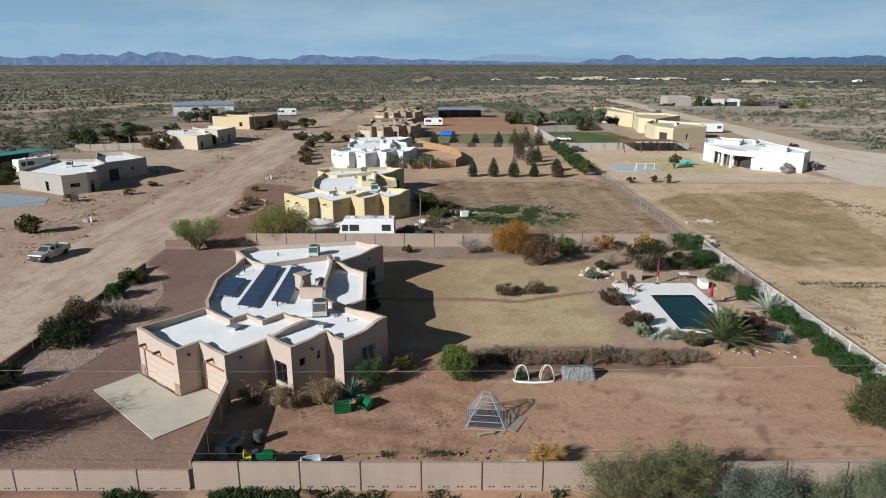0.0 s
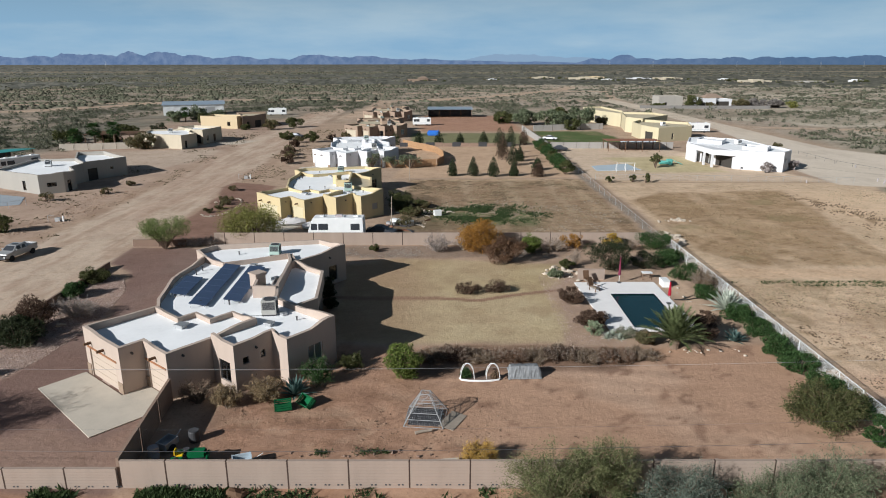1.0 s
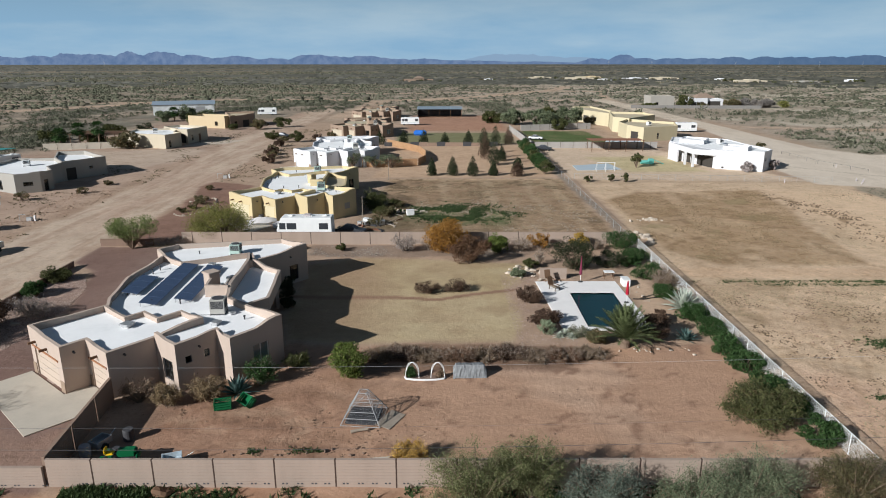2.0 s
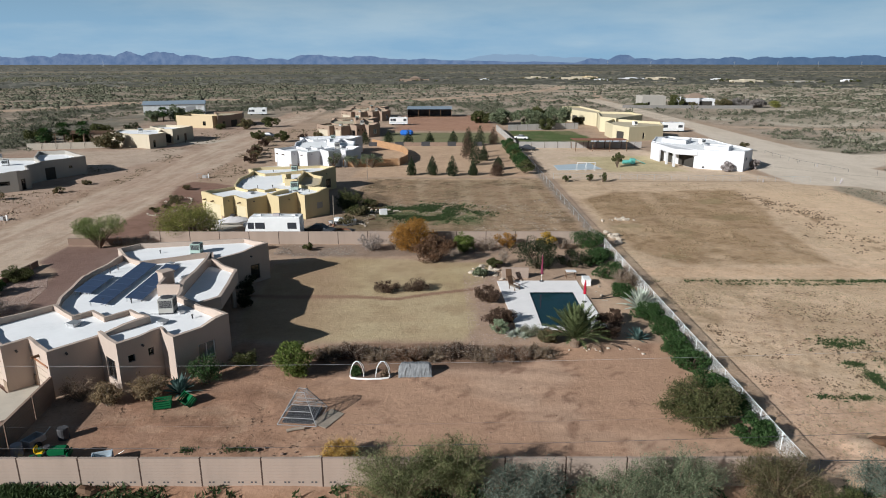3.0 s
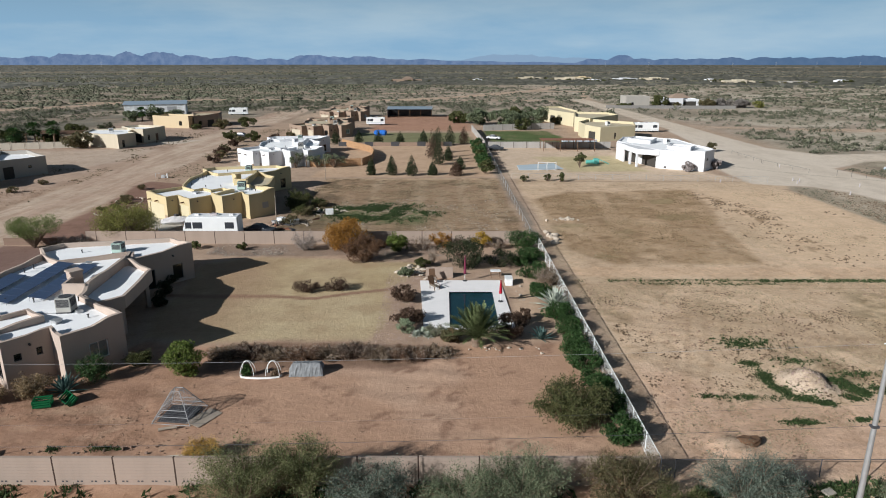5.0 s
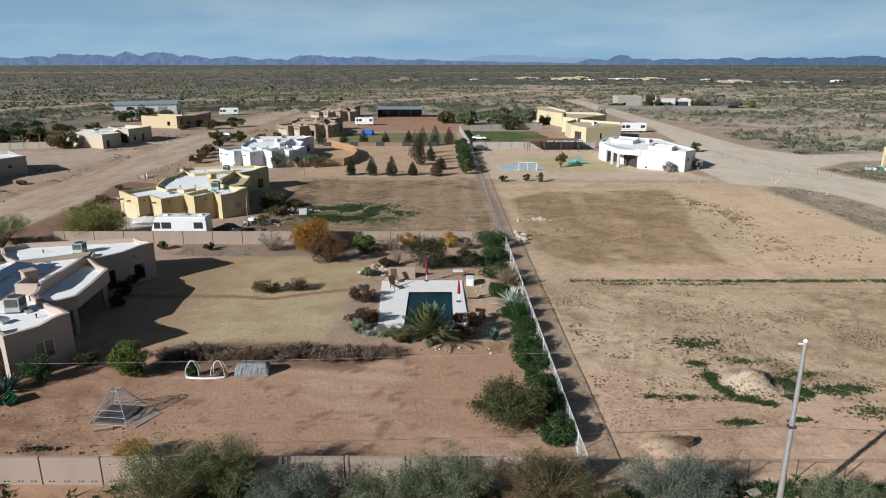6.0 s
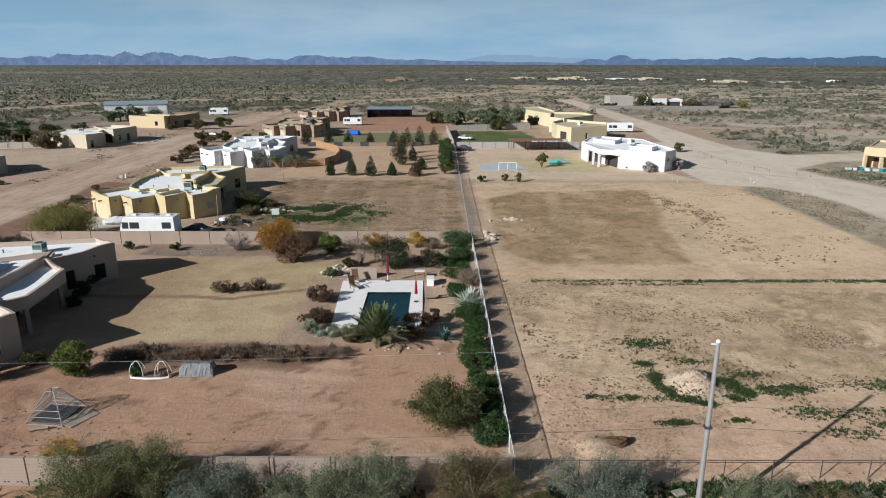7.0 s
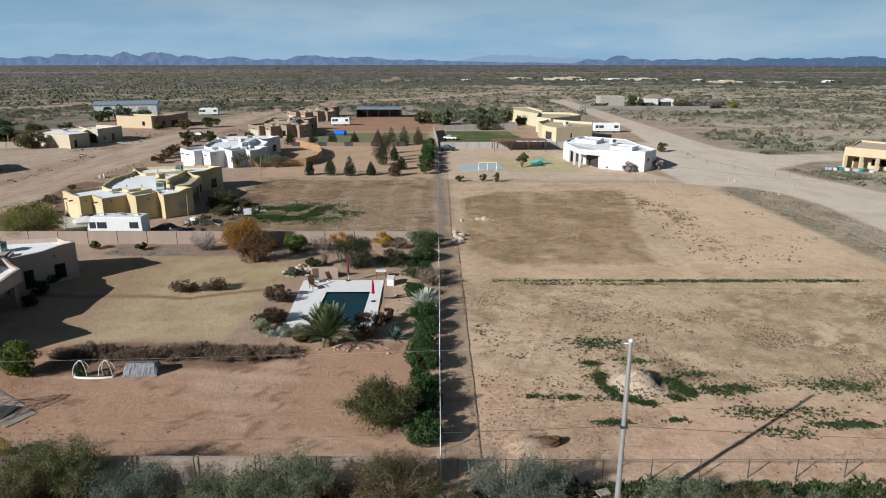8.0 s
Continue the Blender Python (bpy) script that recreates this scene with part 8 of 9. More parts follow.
part("sheet", Shape().prism([(-2, -1), (2, -1.2), (2.3, 1), (-1.8, 1.1)], 0, 1.6), BLUE_TARP, tarp, bevel=0.35)


# ---- clutter beside the yellow house ----
def covered_boat(x, y, turn, ln, label):
    ob = thing("covered_boat", pose(x, y, 0, 0, 0, turn), label, "boat")
    n, m = 12, 7
    p = []
    rng = np.random.default_rng(5)
    for j in range(m):
        for i in range(n):
            u, t = i / (n - 1), j / (m - 1) * 2 - 1
            w = 1.1 * math.sin(math.pi * (0.12 + 0.80 * u)) ** 0.6
            p.append((ln * (u - 0.5), w * t, 0.5 + 0.75 * (1 - abs(t) ** 1.5) * math.sin(math.pi * (0.15 + 0.7 * u)) + 0.04 * rng.normal()))
    part("cover", Shape().add(p, [(j * n + i, j * n + i + 1, (j + 1) * n + i + 1, (j + 1) * n + i) for j in range(m - 1) for i in range(n - 1)]), worn("pale_tarp", (0.60, 0.58, 0.58), 0.85, 1.1, 1.5, 10.0, 0.9, 0.2), ob)
    part("hull", Shape().prism([(-ln / 2, -0.4), (ln * 0.3, -0.8), (ln / 2, 0), (ln * 0.3, 0.8), (-ln / 2, 0.4)], 0.1, 0.7), METAL_WHITE, ob, bevel=0.08)


covered_boat(-18.9, 98.0, 15, 4.4, "boat under a pale grey cover")
covered_boat(-14.6, 95.8, -5, 4.2, "boat under a pale grey cover beside the motorhome")
RNG2 = np.random.default_rng(12)
for k in range(26):
    ox, oy = (-5.5 + 9.5 * RNG2.random(), 95 + 20 * RNG2.random()) if k % 2 else (-4 + 4.0 * RNG2.random(), 89.5 + 9 * RNG2.random())
    w, d, h = 0.4 + 1.0 * RNG2.random(), 0.3 + 0.7 * RNG2.random(), 0.25 + 0.6 * RNG2.random()
    mt = (METAL_GREY, WOOD_GREY, RUST, METAL_WHITE, METAL_DARK, WOOD_DARK)[k % 6]
    ob = thing(("scrap_box", "scrap_boards", "scrap_sheet")[k % 3], pose(ox, oy, 0.0, 0, 0, 180 * RNG2.random()), "weathered scrap lying beside the yellow house", "scrap", "scrap beside the yellow house")
    if k % 3 == 0:
        part("body", Shape().box(-w / 2, -d / 2, 0, w / 2, d / 2, h), mt, ob, bevel=0.03)
        part("lid", Shape().box(-w / 2 - 0.03, -d / 2 - 0.03, h, w / 2 + 0.03, d / 2 + 0.03, h + 0.04), mt, ob)
    else:
        for j in range(4):
            part("board", Shape().box(-w, -d / 2 + j * d / 4, 0, w, -d / 2 + j * d / 4 + 0.14, 0.05), mt, ob, m=pose(0.1 * j, 0, 0.055 * j, 0, 0, 14 * j))
for k, (ox, oy) in enumerate(((122.6, 148.4), (124.0, 148.0), (125.2, 148.3), (126.4, 147.4), (127.6, 146.6), (128.8, 146.0), (130.2, 145.0))):
    ob = thing("storage_tub", pose(ox, oy, 0, 0, 0, 40 * k), "pale plastic tub in the clutter before the porch", "tub", "tubs before the porch")
    part("tub", Shape().box(-0.55, -0.4, 0, 0.55, 0.4, 0.6 + 0.1 * (k % 3)), (PALE_BLUE, GREY_CLOTH, TEAL_METAL)[k % 3], ob, bevel=0.06)
    part("lid", Shape().box(-0.58, -0.43, 0.6 + 0.1 * (k % 3), 0.58, 0.43, 0.67 + 0.1 * (k % 3)), (GREY_CLOTH, TEAL_METAL, PALE_BLUE)[k % 3], ob, bevel=0.02)
for px, py in ((-3.5, 97.5), (-2.6, 136.0)):
    pl = thing("post", pose(px, py, 0), "thin grey pole standing in the yard", "post")
    part("shaft", Shape().tube((0, 0, -0.2), (0.1, 0, 4.6), 0.07, 0.05, 8), WOOD_GREY, pl)


# bushes added in place of the dark shadow and debris there
for bx, by, r, h in ((-2.6, 108.5, 2.2, 2.0), (-3.4, 113, 2.4, 2.6), (-1.0, 104.5, 1.6, 1.4), (0.6, 111, 1.4, 1.2)):
    spray("stand_in_bush", bx, by, r, r * 0.8, h, OLIVE, "dark bush standing in for shadow and debris beside the yellow house", "bush", limbs=26, twigs=12, per=12, size=0.12)


# ---- gas meter and gate bits by the roads ----
for gx, gy in ((-37.2, 138), (-56.0, 100.5)):
    ob = thing("utility_box", pose(gx, gy, 0), "pale utility boxes beside the road", "box")
    part("cabinet", Shape().box(-0.4, -0.3, 0, 0.4, 0.3, 0.6), METAL_GREY, ob, bevel=0.03)
    part("meter", Shape().box(0.7, -0.12, 0, 0.95, 0.12, 0.9), METAL_WHITE, ob, bevel=0.03)
    part("rail", Shape().tube((-1.6, 0, 0), (-1.6, 0, 1.0), 0.04).tube((-1.6, 0, 1.0), (-0.6, 0, 1.0), 0.04), METAL_GREY, ob)
chain_fence("wire_fence", ((-78, 98), (-68, 112)), 1.1, "low wire fence round a gravel patio", step=3.0, mesh=False, material=METAL_GREY)
tagged(part("pavement", Shape().prism([(-90, 104), (-69.5, 112.5), (-72.5, 119), (-92, 126)], -0.1, 0.05), worn("bluish_gravel", (0.30, 0.335, 0.37), 0.8, 1.15, 0.6, 6.0)), "pale bluish gravel patio beside the grey house", "patio", kind="structure")


def fan_palm(x, y, h):
    ob = thing("fan_palm", pose(x, y, gz(x, y)), "tall fan palm with a ragged green crown", "palm", "fan palms beside the wall")
    part("trunk", Shape().path([(0, 0, -0.2), (0.1, 0, h * 0.5), (0, 0, h)], 0.28, 0.2, 8), BARK, ob)
    s = Shape()
    for i in range(40):
        az, el = i * 2.4, radians(-50 + 125 * i / 40)
        d = Vector((math.cos(az) * math.cos(el), math.sin(az) * math.cos(el), math.sin(el)))
        sd = Vector((-math.sin(az), math.cos(az), 0))
        c = Vector((0, 0, h)) + d * 1.1
        s.tube((0, 0, h), c, 0.03, n=3, caps=False)
        for k in range(9):
            a = radians(-60 + 15 * k)
            tip = c + (d * math.cos(a) + sd * math.sin(a)) * 1.5 - Vector((0, 0, 0.35))
            s.quad(c, c + (tip - c) * 0.6 + Vector((0, 0, 0.05)) + sd * 0.14, tip, c + (tip - c) * 0.6 - sd * 0.14)
    part("crown", s, OLEANDER, ob)


for fx, fy, fh in ((-97.5, 194, 4.6), (-91.5, 193.5, 5.0), (-101, 190, 3.4), (-99.5, 270, 4.0)):
    fan_palm(fx, fy, fh)
shelter("ramada", -102, 197, 0, 16, 6, 2.6, 3.0, WOOD_DARK, "dark timber ramada behind the pale wall", "ramada")
for bx, by, rx, bh, leaf, lb in ((-79.5, 185.0, 4.2, 4.6, MESQUITE_BROWN, "thin leafless mesquite before the beige house"), (-88.5, 132, 2.6, 3.0, OLIVE, "dark green tree beside the grey house"), (-93, 138, 3.0, 3.4, OLIVE, "dark green tree beside the grey house"),
                                 (-60.5, 93.4, 2.0, 2.8, OLIVE, "small olive tree at the road's edge"), (-104, 270, 4.6, 4.2, MESQUITE, "grey-green tree before the warehouse"), (-96, 275, 4.6, 5.6, MESQUITE, "tall grey-green tree before the warehouse"), (-90, 268, 4, 3.6, OLIVE, "olive bushes near the orange house"),
                                 (-91, 224, 2.8, 4.2, SHADE_GREEN, "dark green tree near the beige house"), (-57, 238, 3.4, 3.4, MESQUITE_BROWN, "bush beside the brown house"), (-50.5, 246, 3.4, 3.8, OLIVE, "olive tree beside the road"), (-66, 238, 2.2, 2.0, OLIVE, "bush before the brown house"), (-106, 199, 3.0, 2.2, SHADE_GREEN, "dark bushes beside the ramada"), (-96, 200, 3.6, 2.6, OLIVE, "dark bushes beside the ramada"), (-112, 205, 4.5, 3.0, OLIVE, "dark bushes behind the pale wall"), (-104, 228, 4.0, 2.6, OLIVE, "dark bushes near the beige house"), (-88, 262, 3.8, 3.2, OLIVE, "olive bushes near the warehouse"), (-88, 276, 3.4, 4.6, MESQUITE, "grey-green tree before the warehouse"),
                                 (-44, 206, 2.6, 3.0, OLIVE, "olive bush on the road's verge"), (-35, 200, 2.6, 3.2, OLIVE, "olive bush on the road's verge"), (135.5, 353, 5, 6.6, OLIVE, "large olive tree before the far house"), (117, 351, 4, 2.6, OLIVE, "bush before the far house"), (160, 352, 5, 4.6, MESQUITE_BROWN, "brown tree before the far house"), (168, 354, 6, 4.4, GREY_BRUSH, "leafless tree beside the far house"), (177, 353, 6, 4.0, GREY_BRUSH, "leafless tree beside the far house"), (187, 352, 3.4, 3.4, OLIVE_YELLOW, "yellow-green tree beside the far house"), (145, 353, 3, 3.0, MESQUITE_BROWN, "brown bush before the far house"),
                                 (45, 247, 6.5, 6.0, MESQUITE, "large grey-green tree behind the green plot"), (57, 254, 6.0, 7.0, MESQUITE, "large grey-green tree behind the green plot"), (36, 256, 6.0, 5.6, MESQUITE, "large grey-green tree behind the green plot"), (28, 262, 5.0, 4.4, OLIVE, "olive tree behind the corral"), (51, 262, 6.0, 6.0, OLIVE, "olive tree behind the green plot"), (50, 236, 3.6, 4.4, OLIVE, "dark tree at the green plot's corner"), (66, 258, 3.0, 2.8, MESQUITE_BROWN, "brown tree before the yellow house"),
                                 (94, 178, 1.6, 2.6, MESQUITE_BROWN, "bare little tree beside the white house"), (76.5, 145.6, 1.6, 2.4, GREY_TWIGS, "leafless pale tree before the white house"), (84.0, 149, 1.2, 2.4, GREY_TWIGS, "leafless pale tree at the white house's corner")):
    bush("tree" if bh > 3.5 else "roadside_bush", bx, by, rx, rx * 0.8, bh, leaf, lb, "tree" if bh > 3.5 else "bush", n=26, count=max(1600, int(900 * rx)), size=min(0.32, max(0.19, 0.06 * rx)), base=0.03)


# ---- island in the yellow house's drive, verge shrubs ----
def stones(name, pts, size, label, mat=None, seed=1, parent=None):
    """Rounded, uneven rocks, each its own mesh."""
    rng = np.random.default_rng(seed)
    for px, py in pts:
        bm = bmesh.new()
        bmesh.ops.create_icosphere(bm, subdivisions=2, radius=1)
        r = size * (0.6 + 0.8 * rng.random())
        o = Vector(rng.normal(size=3) * 20)
        for v in bm.verts:
            v.co = v.co * (0.75 + 0.5 * noise.noise(v.co * 1.1 + o))
            v.co = Vector((v.co.x * r * (1 + 0.4 * math.sin(o.x)), v.co.y * r, v.co.z * r * 0.65))
        me = bpy.data.meshes.new("rock")
        bm.to_mesh(me)
        bm.free()
        me.materials.append(mat or ROCK)
        ob = new(name, me)
        ob.location = (px, py, gz(px, py) + r * 0.25)
        tagged(ob, label, "rock", name.replace("_", " ") + " group")


stones("edging_rock", [(-33.5 + 2.6 * math.cos(a) * 1.0, 110.5 + 7.0 * math.sin(a)) for a in np.linspace(-2.2, 2.6, 26)], 0.28, "pale rock edging a planting island", seed=2)
for bx, by, r in ((-34.4, 106.4, 0.9), (-33.6, 109.0, 1.2), (-33.2, 112.6, 1.4), (-34.8, 115.0, 1.1), (-59.0, 121.9, 1.2), (-58.2, 130.3, 1.1), (-66.4, 115.5, 1.5), (-26.2, 101.8, 1.2), (-36.0, 125, 1.0)):
    bush("desert_shrub", bx, by, r, r, r * 0.95, MESQUITE_BROWN, "low brown-green desert shrub beside the road", count=1100, n=14, size=0.1, base=0.03)
stones("field_rock", [(40.7 + 1.6 * a, 101 + 0.9 * b) for a, b in RNG2.normal(size=(22, 2)) * 0.7], 0.32, "pale rock in a small pile on the field", seed=3)
stones("path_rock", [(37.4 + 0.5 * a, 90 + 2.2 * b) for a, b in RNG2.normal(size=(10, 2)) * 0.8], 0.5, "tan boulder beside the strip", seed=4)
stones("plot_rock", [(2.0 + 2.2 * a, 106.5 + 1.2 * b) for a, b in RNG2.normal(size=(16, 2))], 0.35, "pale rubble on the tilled plot", seed=5)
stones("wall_rock", [(26.6 + 1.2 * a, 88.6 + 0.3 * b) for a, b in RNG2.normal(size=(8, 2))], 0.4, "pale rock against the garden wall", seed=6)
stones("pool_rock", [(16.6 + 3.2 * abs(a), 74.2 + 1.6 * b) for a, b in RNG2.normal(size=(26, 2)) * 0.7], 0.36, "grey rock in the bed behind the pool", seed=7)
stones("bed_rock", [(30.2 + 0.5 * a, 64.5 + 5.5 * b) for a, b in RNG2.normal(size=(9, 2)) * 0.7], 0.17, "pale rock edging the bed beside the deck", seed=8)
stones("palm_rock", [(26 + 4.5 * a, 52.9 + 0.5 * b) for a, b in RNG2.normal(size=(18, 2)) * 0.6], 0.13, "pale rock before the palm", seed=9)
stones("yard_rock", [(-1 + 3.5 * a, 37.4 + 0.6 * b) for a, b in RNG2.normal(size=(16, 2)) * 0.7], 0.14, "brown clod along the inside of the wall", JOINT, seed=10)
stones("gravel_bed_rock", [(-32.6 + 0.6 * a, 56.0 + 1.6 * b) for a, b in RNG2.normal(size=(7, 2))], 0.32, "pale rock in the gravel bed", seed=11)
stones("boulder", [(-7.9, 33.2)], 0.75, "rough red-brown boulder outside the garden wall", WOOD_DARK, seed=12)
slab = thing("stone_slab", pose(4.6, 36.3, 0.02, 0, 0, 8), "flat grey slab on the soil behind the wall", "slab")
part("slab", Shape().box(-0.8, -0.45, 0, 0.8, 0.45, 0.14), CONCRETE, slab, bevel=0.03)
bit = thing("broken_slab", pose(44.5, 33.0, 0.1, 12, 8, 30), "broken pale concrete slab among the weeds", "slab")
part("slab", Shape().box(-0.45, -0.25, 0, 0.45, 0.25, 0.12), CONCRETE, bit, bevel=0.03)
stones("soil_lump", [(42.1, 38.1)], 0.55, "dark brown lump of soil on a small heap", WOOD_DARK, seed=13)
boards = thing("fallen_boards", pose(17.5, 50.7, 0.06, 0, 0, 2), "pale boards lying along the lawn's edge", "boards")
for k in range(3):
    part("board", Shape().box(-2.0 + 0.8 * k, 0.16 * k, 0.05 * k, 1.6 + 0.7 * k, 0.16 * k + 0.13, 0.05 * k + 0.045), WOOD_GREY, boards, m=pose(0, 0, 0, 0, 0, 2.5 * k - 3))


spray("acacia_tree", -35.6, 36.6, 4.3, 3.6, 6.4, MESQUITE, "feathery acacia at the drive by the road", limbs=60, twigs=18, per=20, size=0.09, low=0.35, trunk_r=0.08)


for k, px in enumerate((700, 880, 1230, 1410, 1580, 1760, -1400)):
    py = 2850.0
    ob = thing("pylon", pose(px, py, gz(px, py)), "thin power pylon far off on the plain", "pylon", "pylons on the plain")
    for lx in (-2.2, 2.2):
        part("leg", Shape().tube((lx, 0, 0), (0, 0, 24), 0.3, 0.15, 4), METAL_GREY, ob)
    for z, w in ((17, 4.5), (20, 3.5)):
        part("arm", Shape().tube((-w, 0, z), (w, 0, z), 0.25, n=4), METAL_GREY, ob)
for px, py in ((93.5, 131.5), (95.0, 133.5), (94.2, 134.6), (97.4, 120), (78.5, 132.8), (100, 152), (104, 128)):
    ob = thing("marker_post", pose(px, py, 0), "short pale marker post at the roadside", "post")
    part("shaft", Shape().box(-0.08, -0.08, -0.1, 0.08, 0.08, 0.62), GREY_CLOTH, ob, bevel=0.02)
    part("cap", Shape().box(-0.1, -0.1, 0.62, 0.1, 0.1, 0.67), GREY_CLOTH, ob)


# ---- loose ground cover ----
def scatter(name, label, category, mat, x, y, size, rng, kind="lump", leaves=5):
    """Small clods or tufts joined into one mesh."""
    k = len(x)
    z = ground_z(x, y)
    c = np.stack([x, y, z], 1)
    if kind == "lump":
        base = np.array([(1, 0, 0), (-0.4, 0.9, 0), (-0.6, -0.8, 0), (0.05, 0.05, 0.75)])
        f = np.array([(0, 1, 3), (1, 2, 3), (2, 0, 3)])
        a = rng.random(k) * 6.283
        ca, sa = np.cos(a)[:, None], np.sin(a)[:, None]
        v = base[None] * (0.6 + 0.8 * rng.random((k, 4, 1))) * size[:, None, None]
        v = np.stack([v[..., 0] * ca - v[..., 1] * sa, v[..., 0] * sa + v[..., 1] * ca, v[..., 2]], -1) + c[:, None]
        faces = (f[None] + (np.arange(k) * 4)[:, None, None]).reshape(-1, 3)
        v = v.reshape(-1, 3)
    else:
        idx = np.repeat(np.arange(k), leaves)
        d = rng.normal(size=(len(idx), 3))
        d[:, 2] = np.abs(d[:, 2]) * 0.9 + 0.25
        d /= np.linalg.norm(d, axis=1)[:, None]
        s = size[idx][:, None] * (0.6 + 0.8 * rng.random((len(idx), 1)))
        side = np.cross(d, rng.normal(size=d.shape))
        side /= np.linalg.norm(side, axis=1)[:, None]
        p = c[idx] + rng.normal(size=d.shape) * s * np.array([0.35, 0.35, 0.0])
        v = np.stack([p - side * s * 0.22, p + side * s * 0.22, p + d * s], 1).reshape(-1, 3)
        faces = np.arange(len(v)).reshape(-1, 3)
    me = bpy.data.meshes.new(name)
    me.vertices.add(len(v))
    me.vertices.foreach_set("co", v.ravel())
    me.loops.add(faces.size)
    me.loops.foreach_set("vertex_index", faces.ravel())
    me.polygons.add(len(faces))
    me.polygons.foreach_set("loop_start", np.arange(0, faces.size, 3))
    me.update(calc_edges=True)
    me.materials.append(mat)
    return tagged(new(name, me), label, category, kind="stuff")


def in_patch(rng, n, x0, x1, y0, y1, size, seed, lo=0.45, hi=0.6):
    x, y = x0 + (x1 - x0) * rng.random(n), y0 + (y1 - y0) * rng.random(n)
    k = rng.random(n) < soft(cloudy(x, y, size, seed), lo, hi)
    return x[k], y[k]


def ground_cover():
    rng = np.random.default_rng(21)
    clod = leafy("soil_clod", (0.27, 0.17, 0.115), (0.46, 0.33, 0.24), through_light=0.0)
    chip = leafy("gravel_chip", (0.26, 0.17, 0.14), (0.52, 0.40, 0.34), through_light=0.0)
    straw = leafy("dry_grass", (0.20, 0.16, 0.10), (0.46, 0.38, 0.25), through_light=0.2)
    x, y = in_patch(rng, 4000, -14, 34, 34.4, 53, 4, 5, 0.55, 0.8)
    scatter("soil_clods", "loose reddish soil clods in the yard", "soil", clod, x, y, 0.02 + 0.07 * rng.random(len(x)) ** 3, rng)
    x, y = np.concatenate([0.5 + 4.2 * rng.normal(size=600), -9.5 + 2.6 * rng.normal(size=500)]), np.concatenate([39.6 + 2.0 * rng.normal(size=600), 42.6 + 0.8 * rng.normal(size=500)])
    k = y > 35.2
    scatter("dug_clods", "heaped reddish clods of dug soil", "soil", leafy("dug_soil", (0.15, 0.085, 0.055), (0.33, 0.21, 0.145), through_light=0.0), x[k], y[k], 0.02 + 0.09 * rng.random(k.sum()) ** 4, rng)
    x, y = in_patch(rng, 22000, 37, 92, 35, 72, 9, 15, 0.52, 0.68)
    scatter("field_clods", "loose clods on the bare field", "soil", clod, x, y, 0.04 + 0.14 * rng.random(len(x)) ** 3, rng)
    x, y = in_patch(rng, 45000, 37, 90, 36, 72, 7, 25, 0.50, 0.60)
    scatter("field_stubble", "thin dry stubble on the bare field", "grass", straw, x, y, 0.05 + 0.09 * rng.random(len(x)), rng, "tuft", 3)
    x, y = in_patch(rng, 16000, 37, 88, 76, 132, 10, 35, 0.5, 0.62)
    scatter("far_stubble", "thin dry stubble on the upper field", "grass", straw, x, y, 0.06 + 0.1 * rng.random(len(x)), rng, "tuft", 3)
    x, y = in_patch(rng, 16000, -3, 33, 88.5, 136, 6, 45, 0.45, 0.6)
    scatter("plot_stubble", "dry stubble on the tilled plot", "grass", straw, x, y, 0.06 + 0.12 * rng.random(len(x)), rng, "tuft", 3)
    x, y = in_patch(rng, 9000, -3, 33, 88.5, 116, 5, 47, 0.5, 0.64)
    scatter("plot_clods", "pale clods on the tilled plot", "soil", leafy("plot_clod", (0.20, 0.145, 0.10), (0.46, 0.38, 0.30), through_light=0.0), x, y, 0.05 + 0.16 * rng.random(len(x)) ** 2, rng)
    x, y = in_patch(rng, 9000, -68, -28, 86, 240, 9, 85, 0.5, 0.62)
    keep = (np.abs(x + 44.5 + 6.0 * soft(y, 110, 250)) > 6.6) & ((x < -39) | (y > 134))
    scatter("verge_stubble", "dry tufts and twigs along the dirt road", "grass", MESQUITE_BROWN, x[keep], y[keep], 0.12 + 0.22 * rng.random(keep.sum()) ** 2, rng, "tuft", 6)
    x, y = in_patch(rng, 5000, -60, -52.5, 60, 125, 5, 86, 0.45, 0.6)
    scatter("verge_clods", "loose clods beside the dirt road", "soil", clod, x, y, 0.06 + 0.2 * rng.random(len(x)) ** 3, rng)
    x, y = in_patch(rng, 16000, 89, 106, 45, 132, 6, 87, 0.35, 0.55)
    keep = (inside(x, y, [(89.2, 123), (90.6, 127.6), (94.6, 126.6), (98.2, 120.4), (100, 112), (99.6, 93.4), (101, 40), (92.5, 40), (90.8, 78.2)], 0.3) > 0.5) & (rng.random(len(x)) < 0.45)
    scatter("road_verge_grass", "grey-brown dry grass on the road's verge", "grass", SCRUB, x[keep], y[keep], 0.08 + 0.12 * rng.random(keep.sum()), rng, "tuft", 5)
    x, y = in_patch(rng, 9000, 112, 150, 98, 150, 6, 88, 0.4, 0.6)
    k = inside(x, y, [(120.5, 122), (115, 140), (113, 149), (126, 157), (150, 130), (150, 98), (124, 98)], 0.3) > 0.5
    x, y = x[k], y[k]
    scatter("yard_grass", "grey-green dry grass before the tan house", "grass", SCRUB, x, y, 0.14 + 0.22 * rng.random(len(x)), rng, "tuft", 6)
    # churned soil: hoof prints, dark clods and stubble
    pit = leafy("dark_clod", (0.12, 0.08, 0.05), (0.27, 0.185, 0.12), through_light=0.0)
    q = rng.random(900)
    hx, hy = np.interp(q, (0, 0.3, 0.55, 0.85, 1), (68.1, 71.5, 73, 69.2, 72.7)), np.interp(q, (0, 0.3, 0.55, 0.85, 1), (120, 110, 103, 86, 78))
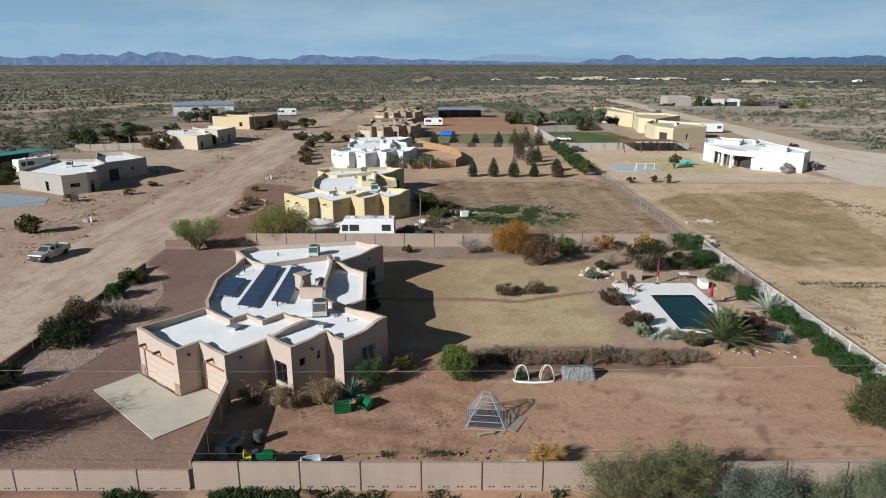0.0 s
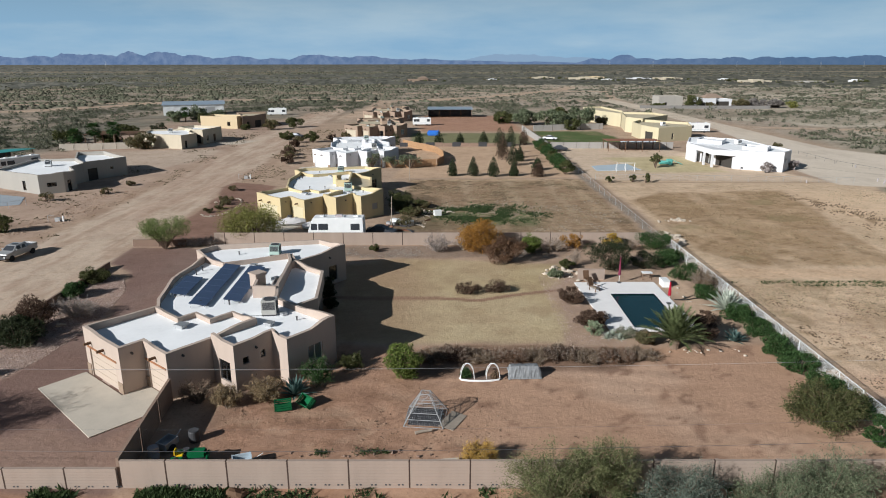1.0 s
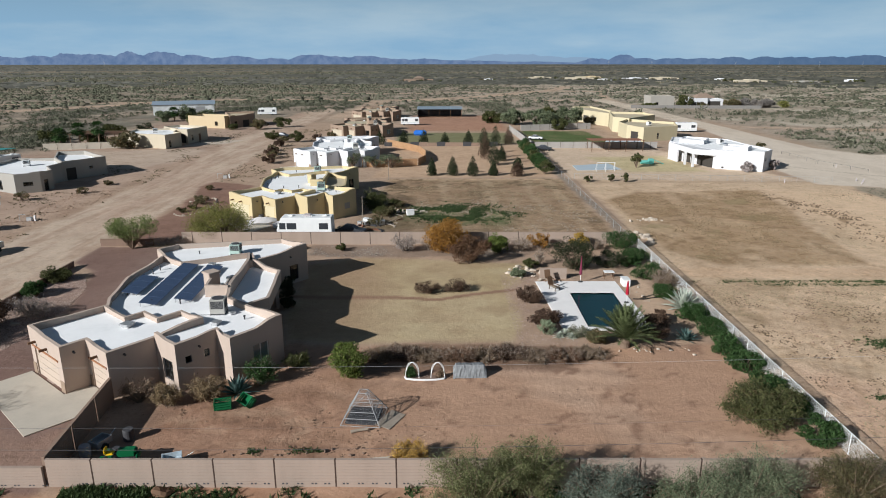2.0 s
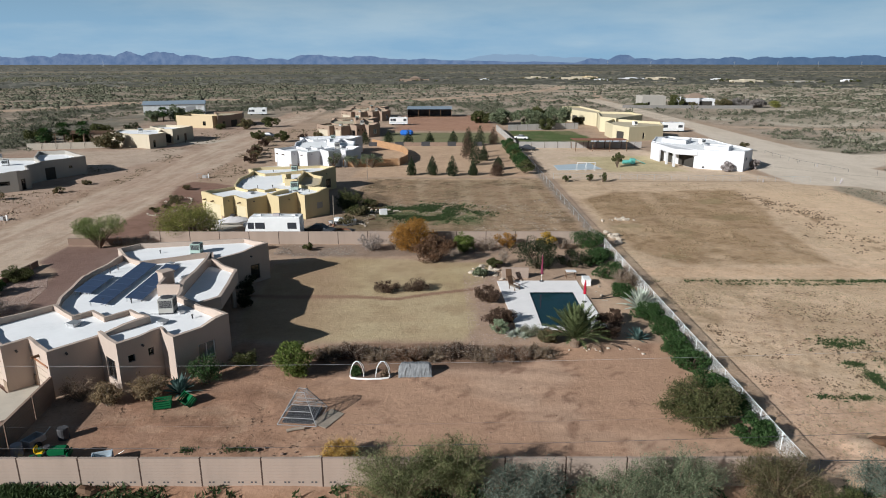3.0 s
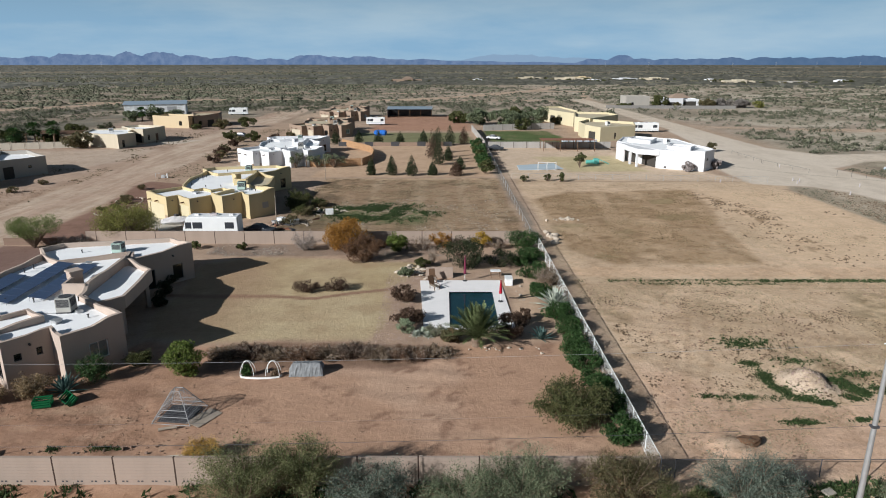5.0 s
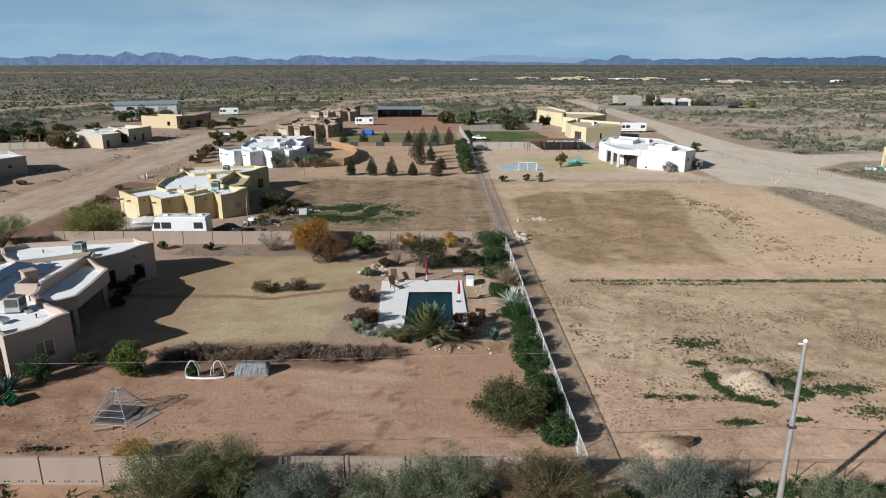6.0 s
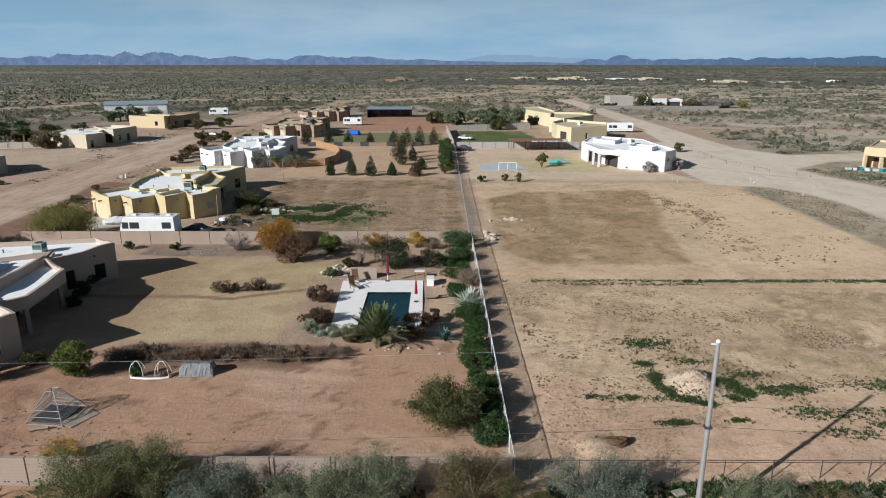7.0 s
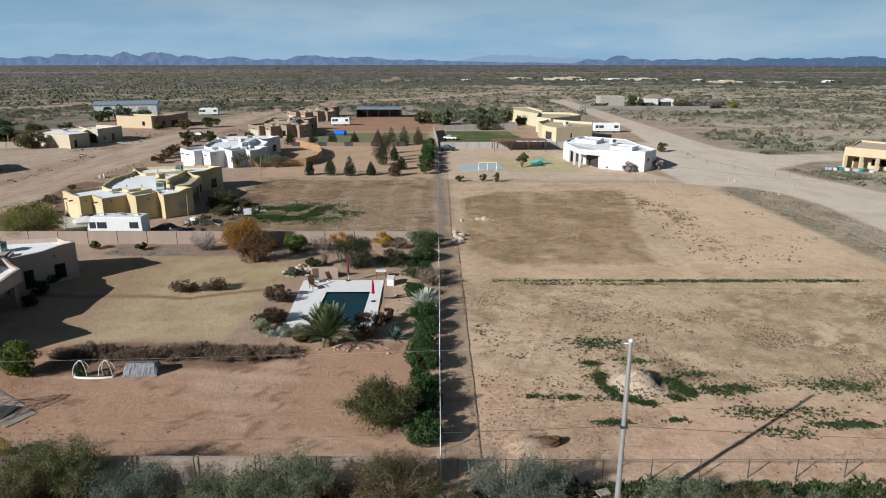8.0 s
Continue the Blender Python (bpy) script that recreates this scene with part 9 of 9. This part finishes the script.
    hx, hy = hx + (1.2 + 1.3 * q) * rng.normal(size=900), hy + 1.6 * rng.normal(size=900)
    k = soft(cloudy(hx, hy, 2.2, 113), 0.42, 0.56) > rng.random(900)
    sx, sy = in_patch(rng, 1500, 66, 89, 78, 124, 5, 114, 0.62, 0.8)
    hx, hy = np.concatenate([hx[k], sx]), np.concatenate([hy[k], sy])
    # dark lumps here take the place of shaded pits
    scatter("hoof_prints", "dark lumps standing in for shaded hoof pits in the sand", "soil", pit, hx, hy, 0.10 + 0.16 * rng.random(len(hx)), rng)
    x, y = in_patch(rng, 26000, 38.5, 68, 77.5, 124.5, 5, 115, 0.46, 0.62)
    k = inside(x, y, [(45.3, 122), (68.6, 124), (66.4, 108), (63, 96.7), (61, 78.5), (43, 78), (39, 84.5), (39, 116)], 0.3) > 0.5
    scatter("brown_stubble", "short brown stubble on the unploughed patch", "grass", leafy("brown_stubble", (0.16, 0.11, 0.065), (0.42, 0.31, 0.19), through_light=0.1), x[k], y[k], 0.08 + 0.12 * rng.random(k.sum()), rng, "tuft", 3)
    x, y = in_patch(rng, 22000, 58, 92, 46, 67.5, 5, 116, 0.45, 0.60)
    scatter("rough_clods", "dark crumbs of soil on the rough field", "soil", pit, x, y, 0.04 + 0.10 * rng.random(len(x)) ** 2, rng)
    x, y = in_patch(rng, 6500, 38, 60, 44, 68, 2.6, 117, 0.52, 0.64)
    scatter("churned_clods", "churned dark soil in tracks across the field", "soil", pit, x, y, 0.05 + 0.12 * rng.random(len(x)) ** 2, rng)
    x, y = 50.5 + 1.0 * rng.normal(size=500), 46.4 + 1.1 * rng.normal(size=500)
    scatter("heap_clods", "pale grey-brown clods on the soil heap", "soil", chip, x, y, 0.03 + 0.11 * rng.random(500) ** 3, rng)
    x, y = in_patch(rng, 7000, 89, 104, 60, 132, 4, 118, 0.45, 0.6)
    k = inside(x, y, [(89.2, 123), (90.6, 127.6), (94.6, 126.6), (98.2, 120.4), (100, 112), (99.6, 93.4), (101, 40), (92.5, 40), (90.8, 78.2)], 0.3) > 0.5
    scatter("verge_crumbs", "grey-brown clods on the road's verge", "soil", pit, x[k], y[k], 0.06 + 0.14 * rng.random(k.sum()) ** 2, rng)
    x, y = in_patch(rng, 700, -8, 33, 34.8, 48, 3, 119, 0.55, 0.7)
    scatter("yard_prints", "small dark prints and clods in the trodden yard", "soil", leafy("yard_clod", (0.15, 0.088, 0.058), (0.30, 0.19, 0.13), through_light=0.0), x, y, 0.04 + 0.08 * rng.random(len(x)), rng)
    # pink gravel bed by the road
    n = 22000
    x, y = -36.2 + 7 * rng.random(n), 46.8 + 29.5 * rng.random(n)
    k = inside(x, y, BED_EDGE, 0.1) > 0.5
    scatter("bed_gravel", "pinkish crushed gravel in the planting bed", "gravel", chip, x[k], y[k], 0.05 + 0.08 * rng.random(k.sum()), rng)
    x, y = in_patch(rng, 5000, -9, 22, 81, 86.6, 4, 89, 0.5, 0.65)
    scatter("strip_gravel", "pale grey gravel before the back wall", "gravel", leafy("grey_chip", (0.20, 0.16, 0.13), (0.40, 0.335, 0.285), through_light=0.0), x, y, 0.05 + 0.08 * rng.random(len(x)), rng)
    x, y = 15.5 + 5.5 * rng.random(3500), 54.0 + 20 * rng.random(3500)
    k = (x < 20) | (y < 57)
    scatter("pool_gravel", "pinkish gravel round the pool beds", "gravel", chip, x[k], y[k], 0.03 + 0.05 * rng.random(k.sum()), rng)
    # green weeds
    wx, wy = [], []
    for cx, cy, sx, sy, cnt in ((47.5, 49.9, 0.55, 0.6, 420), (47.6, 47.6, 0.4, 1.6, 760), (48.0, 45.3, 0.5, 0.8, 420), (49.2, 44.2, 0.6, 0.6, 420), (50.3, 43.5, 0.45, 0.4, 260), (53.2, 46.6, 0.5, 0.9, 620), (53.7, 45.3, 0.6, 0.9, 700), (52.6, 44.3, 0.4, 0.5, 220),
                                (45.3, 44.3, 1.3, 0.45, 300), (48.8, 54.2, 1.9, 1.3, 620), (51.6, 50.6, 1.6, 0.7, 260), (55.2, 48.2, 1.6, 0.6, 240), (56.4, 45.6, 1.4, 1.0, 420), (57.9, 45.8, 1.1, 0.6, 300), (57.0, 42.3, 1.6, 1.2, 240), (47.2, 40.9, 0.9, 0.35, 320), (51.6, 41.2, 0.5, 0.25, 120),
                                (66.2, 46.2, 2.6, 1.1, 760), (63.3, 40.6, 1.8, 0.45, 560), (61.0, 42.2, 2.6, 0.9, 240), (58.7, 39.6, 1.8, 0.8, 220), (69.5, 44.0, 2.0, 0.7, 200), (42.0, 44.6, 1.0, 0.4, 90)):
        cnt = int(cnt * 0.55)
        wx.append(cx + sx * 0.75 * rng.normal(size=cnt))
        wy.append(cy + sy * 0.55 * rng.normal(size=cnt))
    for x0, x1, yc, sd, cnt in ((37.5, 92, 71.3, 0.28, 1000), (58, 92, 71.2, 0.3, 900), (44, 60, 70.2, 0.3, 200), (37, 62, 33.2, 0.5, 800), (-16.5, -11.5, 33.0, 0.3, 1500), (-20, -8.5, 33.0, 0.35, 900), (-28, -24, 33.2, 0.3, 200), (-4, 2, 37.6, 0.18, 380), (-10, 30, 32.6, 0.7, 900)):
        q = x0 + (x1 - x0) * rng.random(cnt)
        keep = rng.random(cnt) < soft(cloudy(q, q * 0, 5, 55), 0.35, 0.55)
        wx.append(q[keep])
        wy.append(yc + sd * rng.normal(size=keep.sum()))
    x, y = np.concatenate(wx), np.concatenate(wy)
    scatter("green_weeds", "low green weeds in patches on the soil", "weeds", WEED, x, y, (0.08 + 0.12 * rng.random(len(x))) * (1 + 1.1 * (y < 34.5)), rng, "tuft", 7)
    x = 11 + 4.0 * rng.normal(size=9000)
    y = 105.6 + 2.6 * rng.normal(size=9000)
    keep = rng.random(9000) < soft(cloudy(x, y, 3.5, 65), 0.38, 0.52)
    x, y = x[keep], y[keep]
    scatter("plot_weeds", "green weeds on the tilled plot", "weeds", WEED, x, y, 0.16 + 0.18 * rng.random(len(x)), rng, "tuft", 5)


ground_cover()
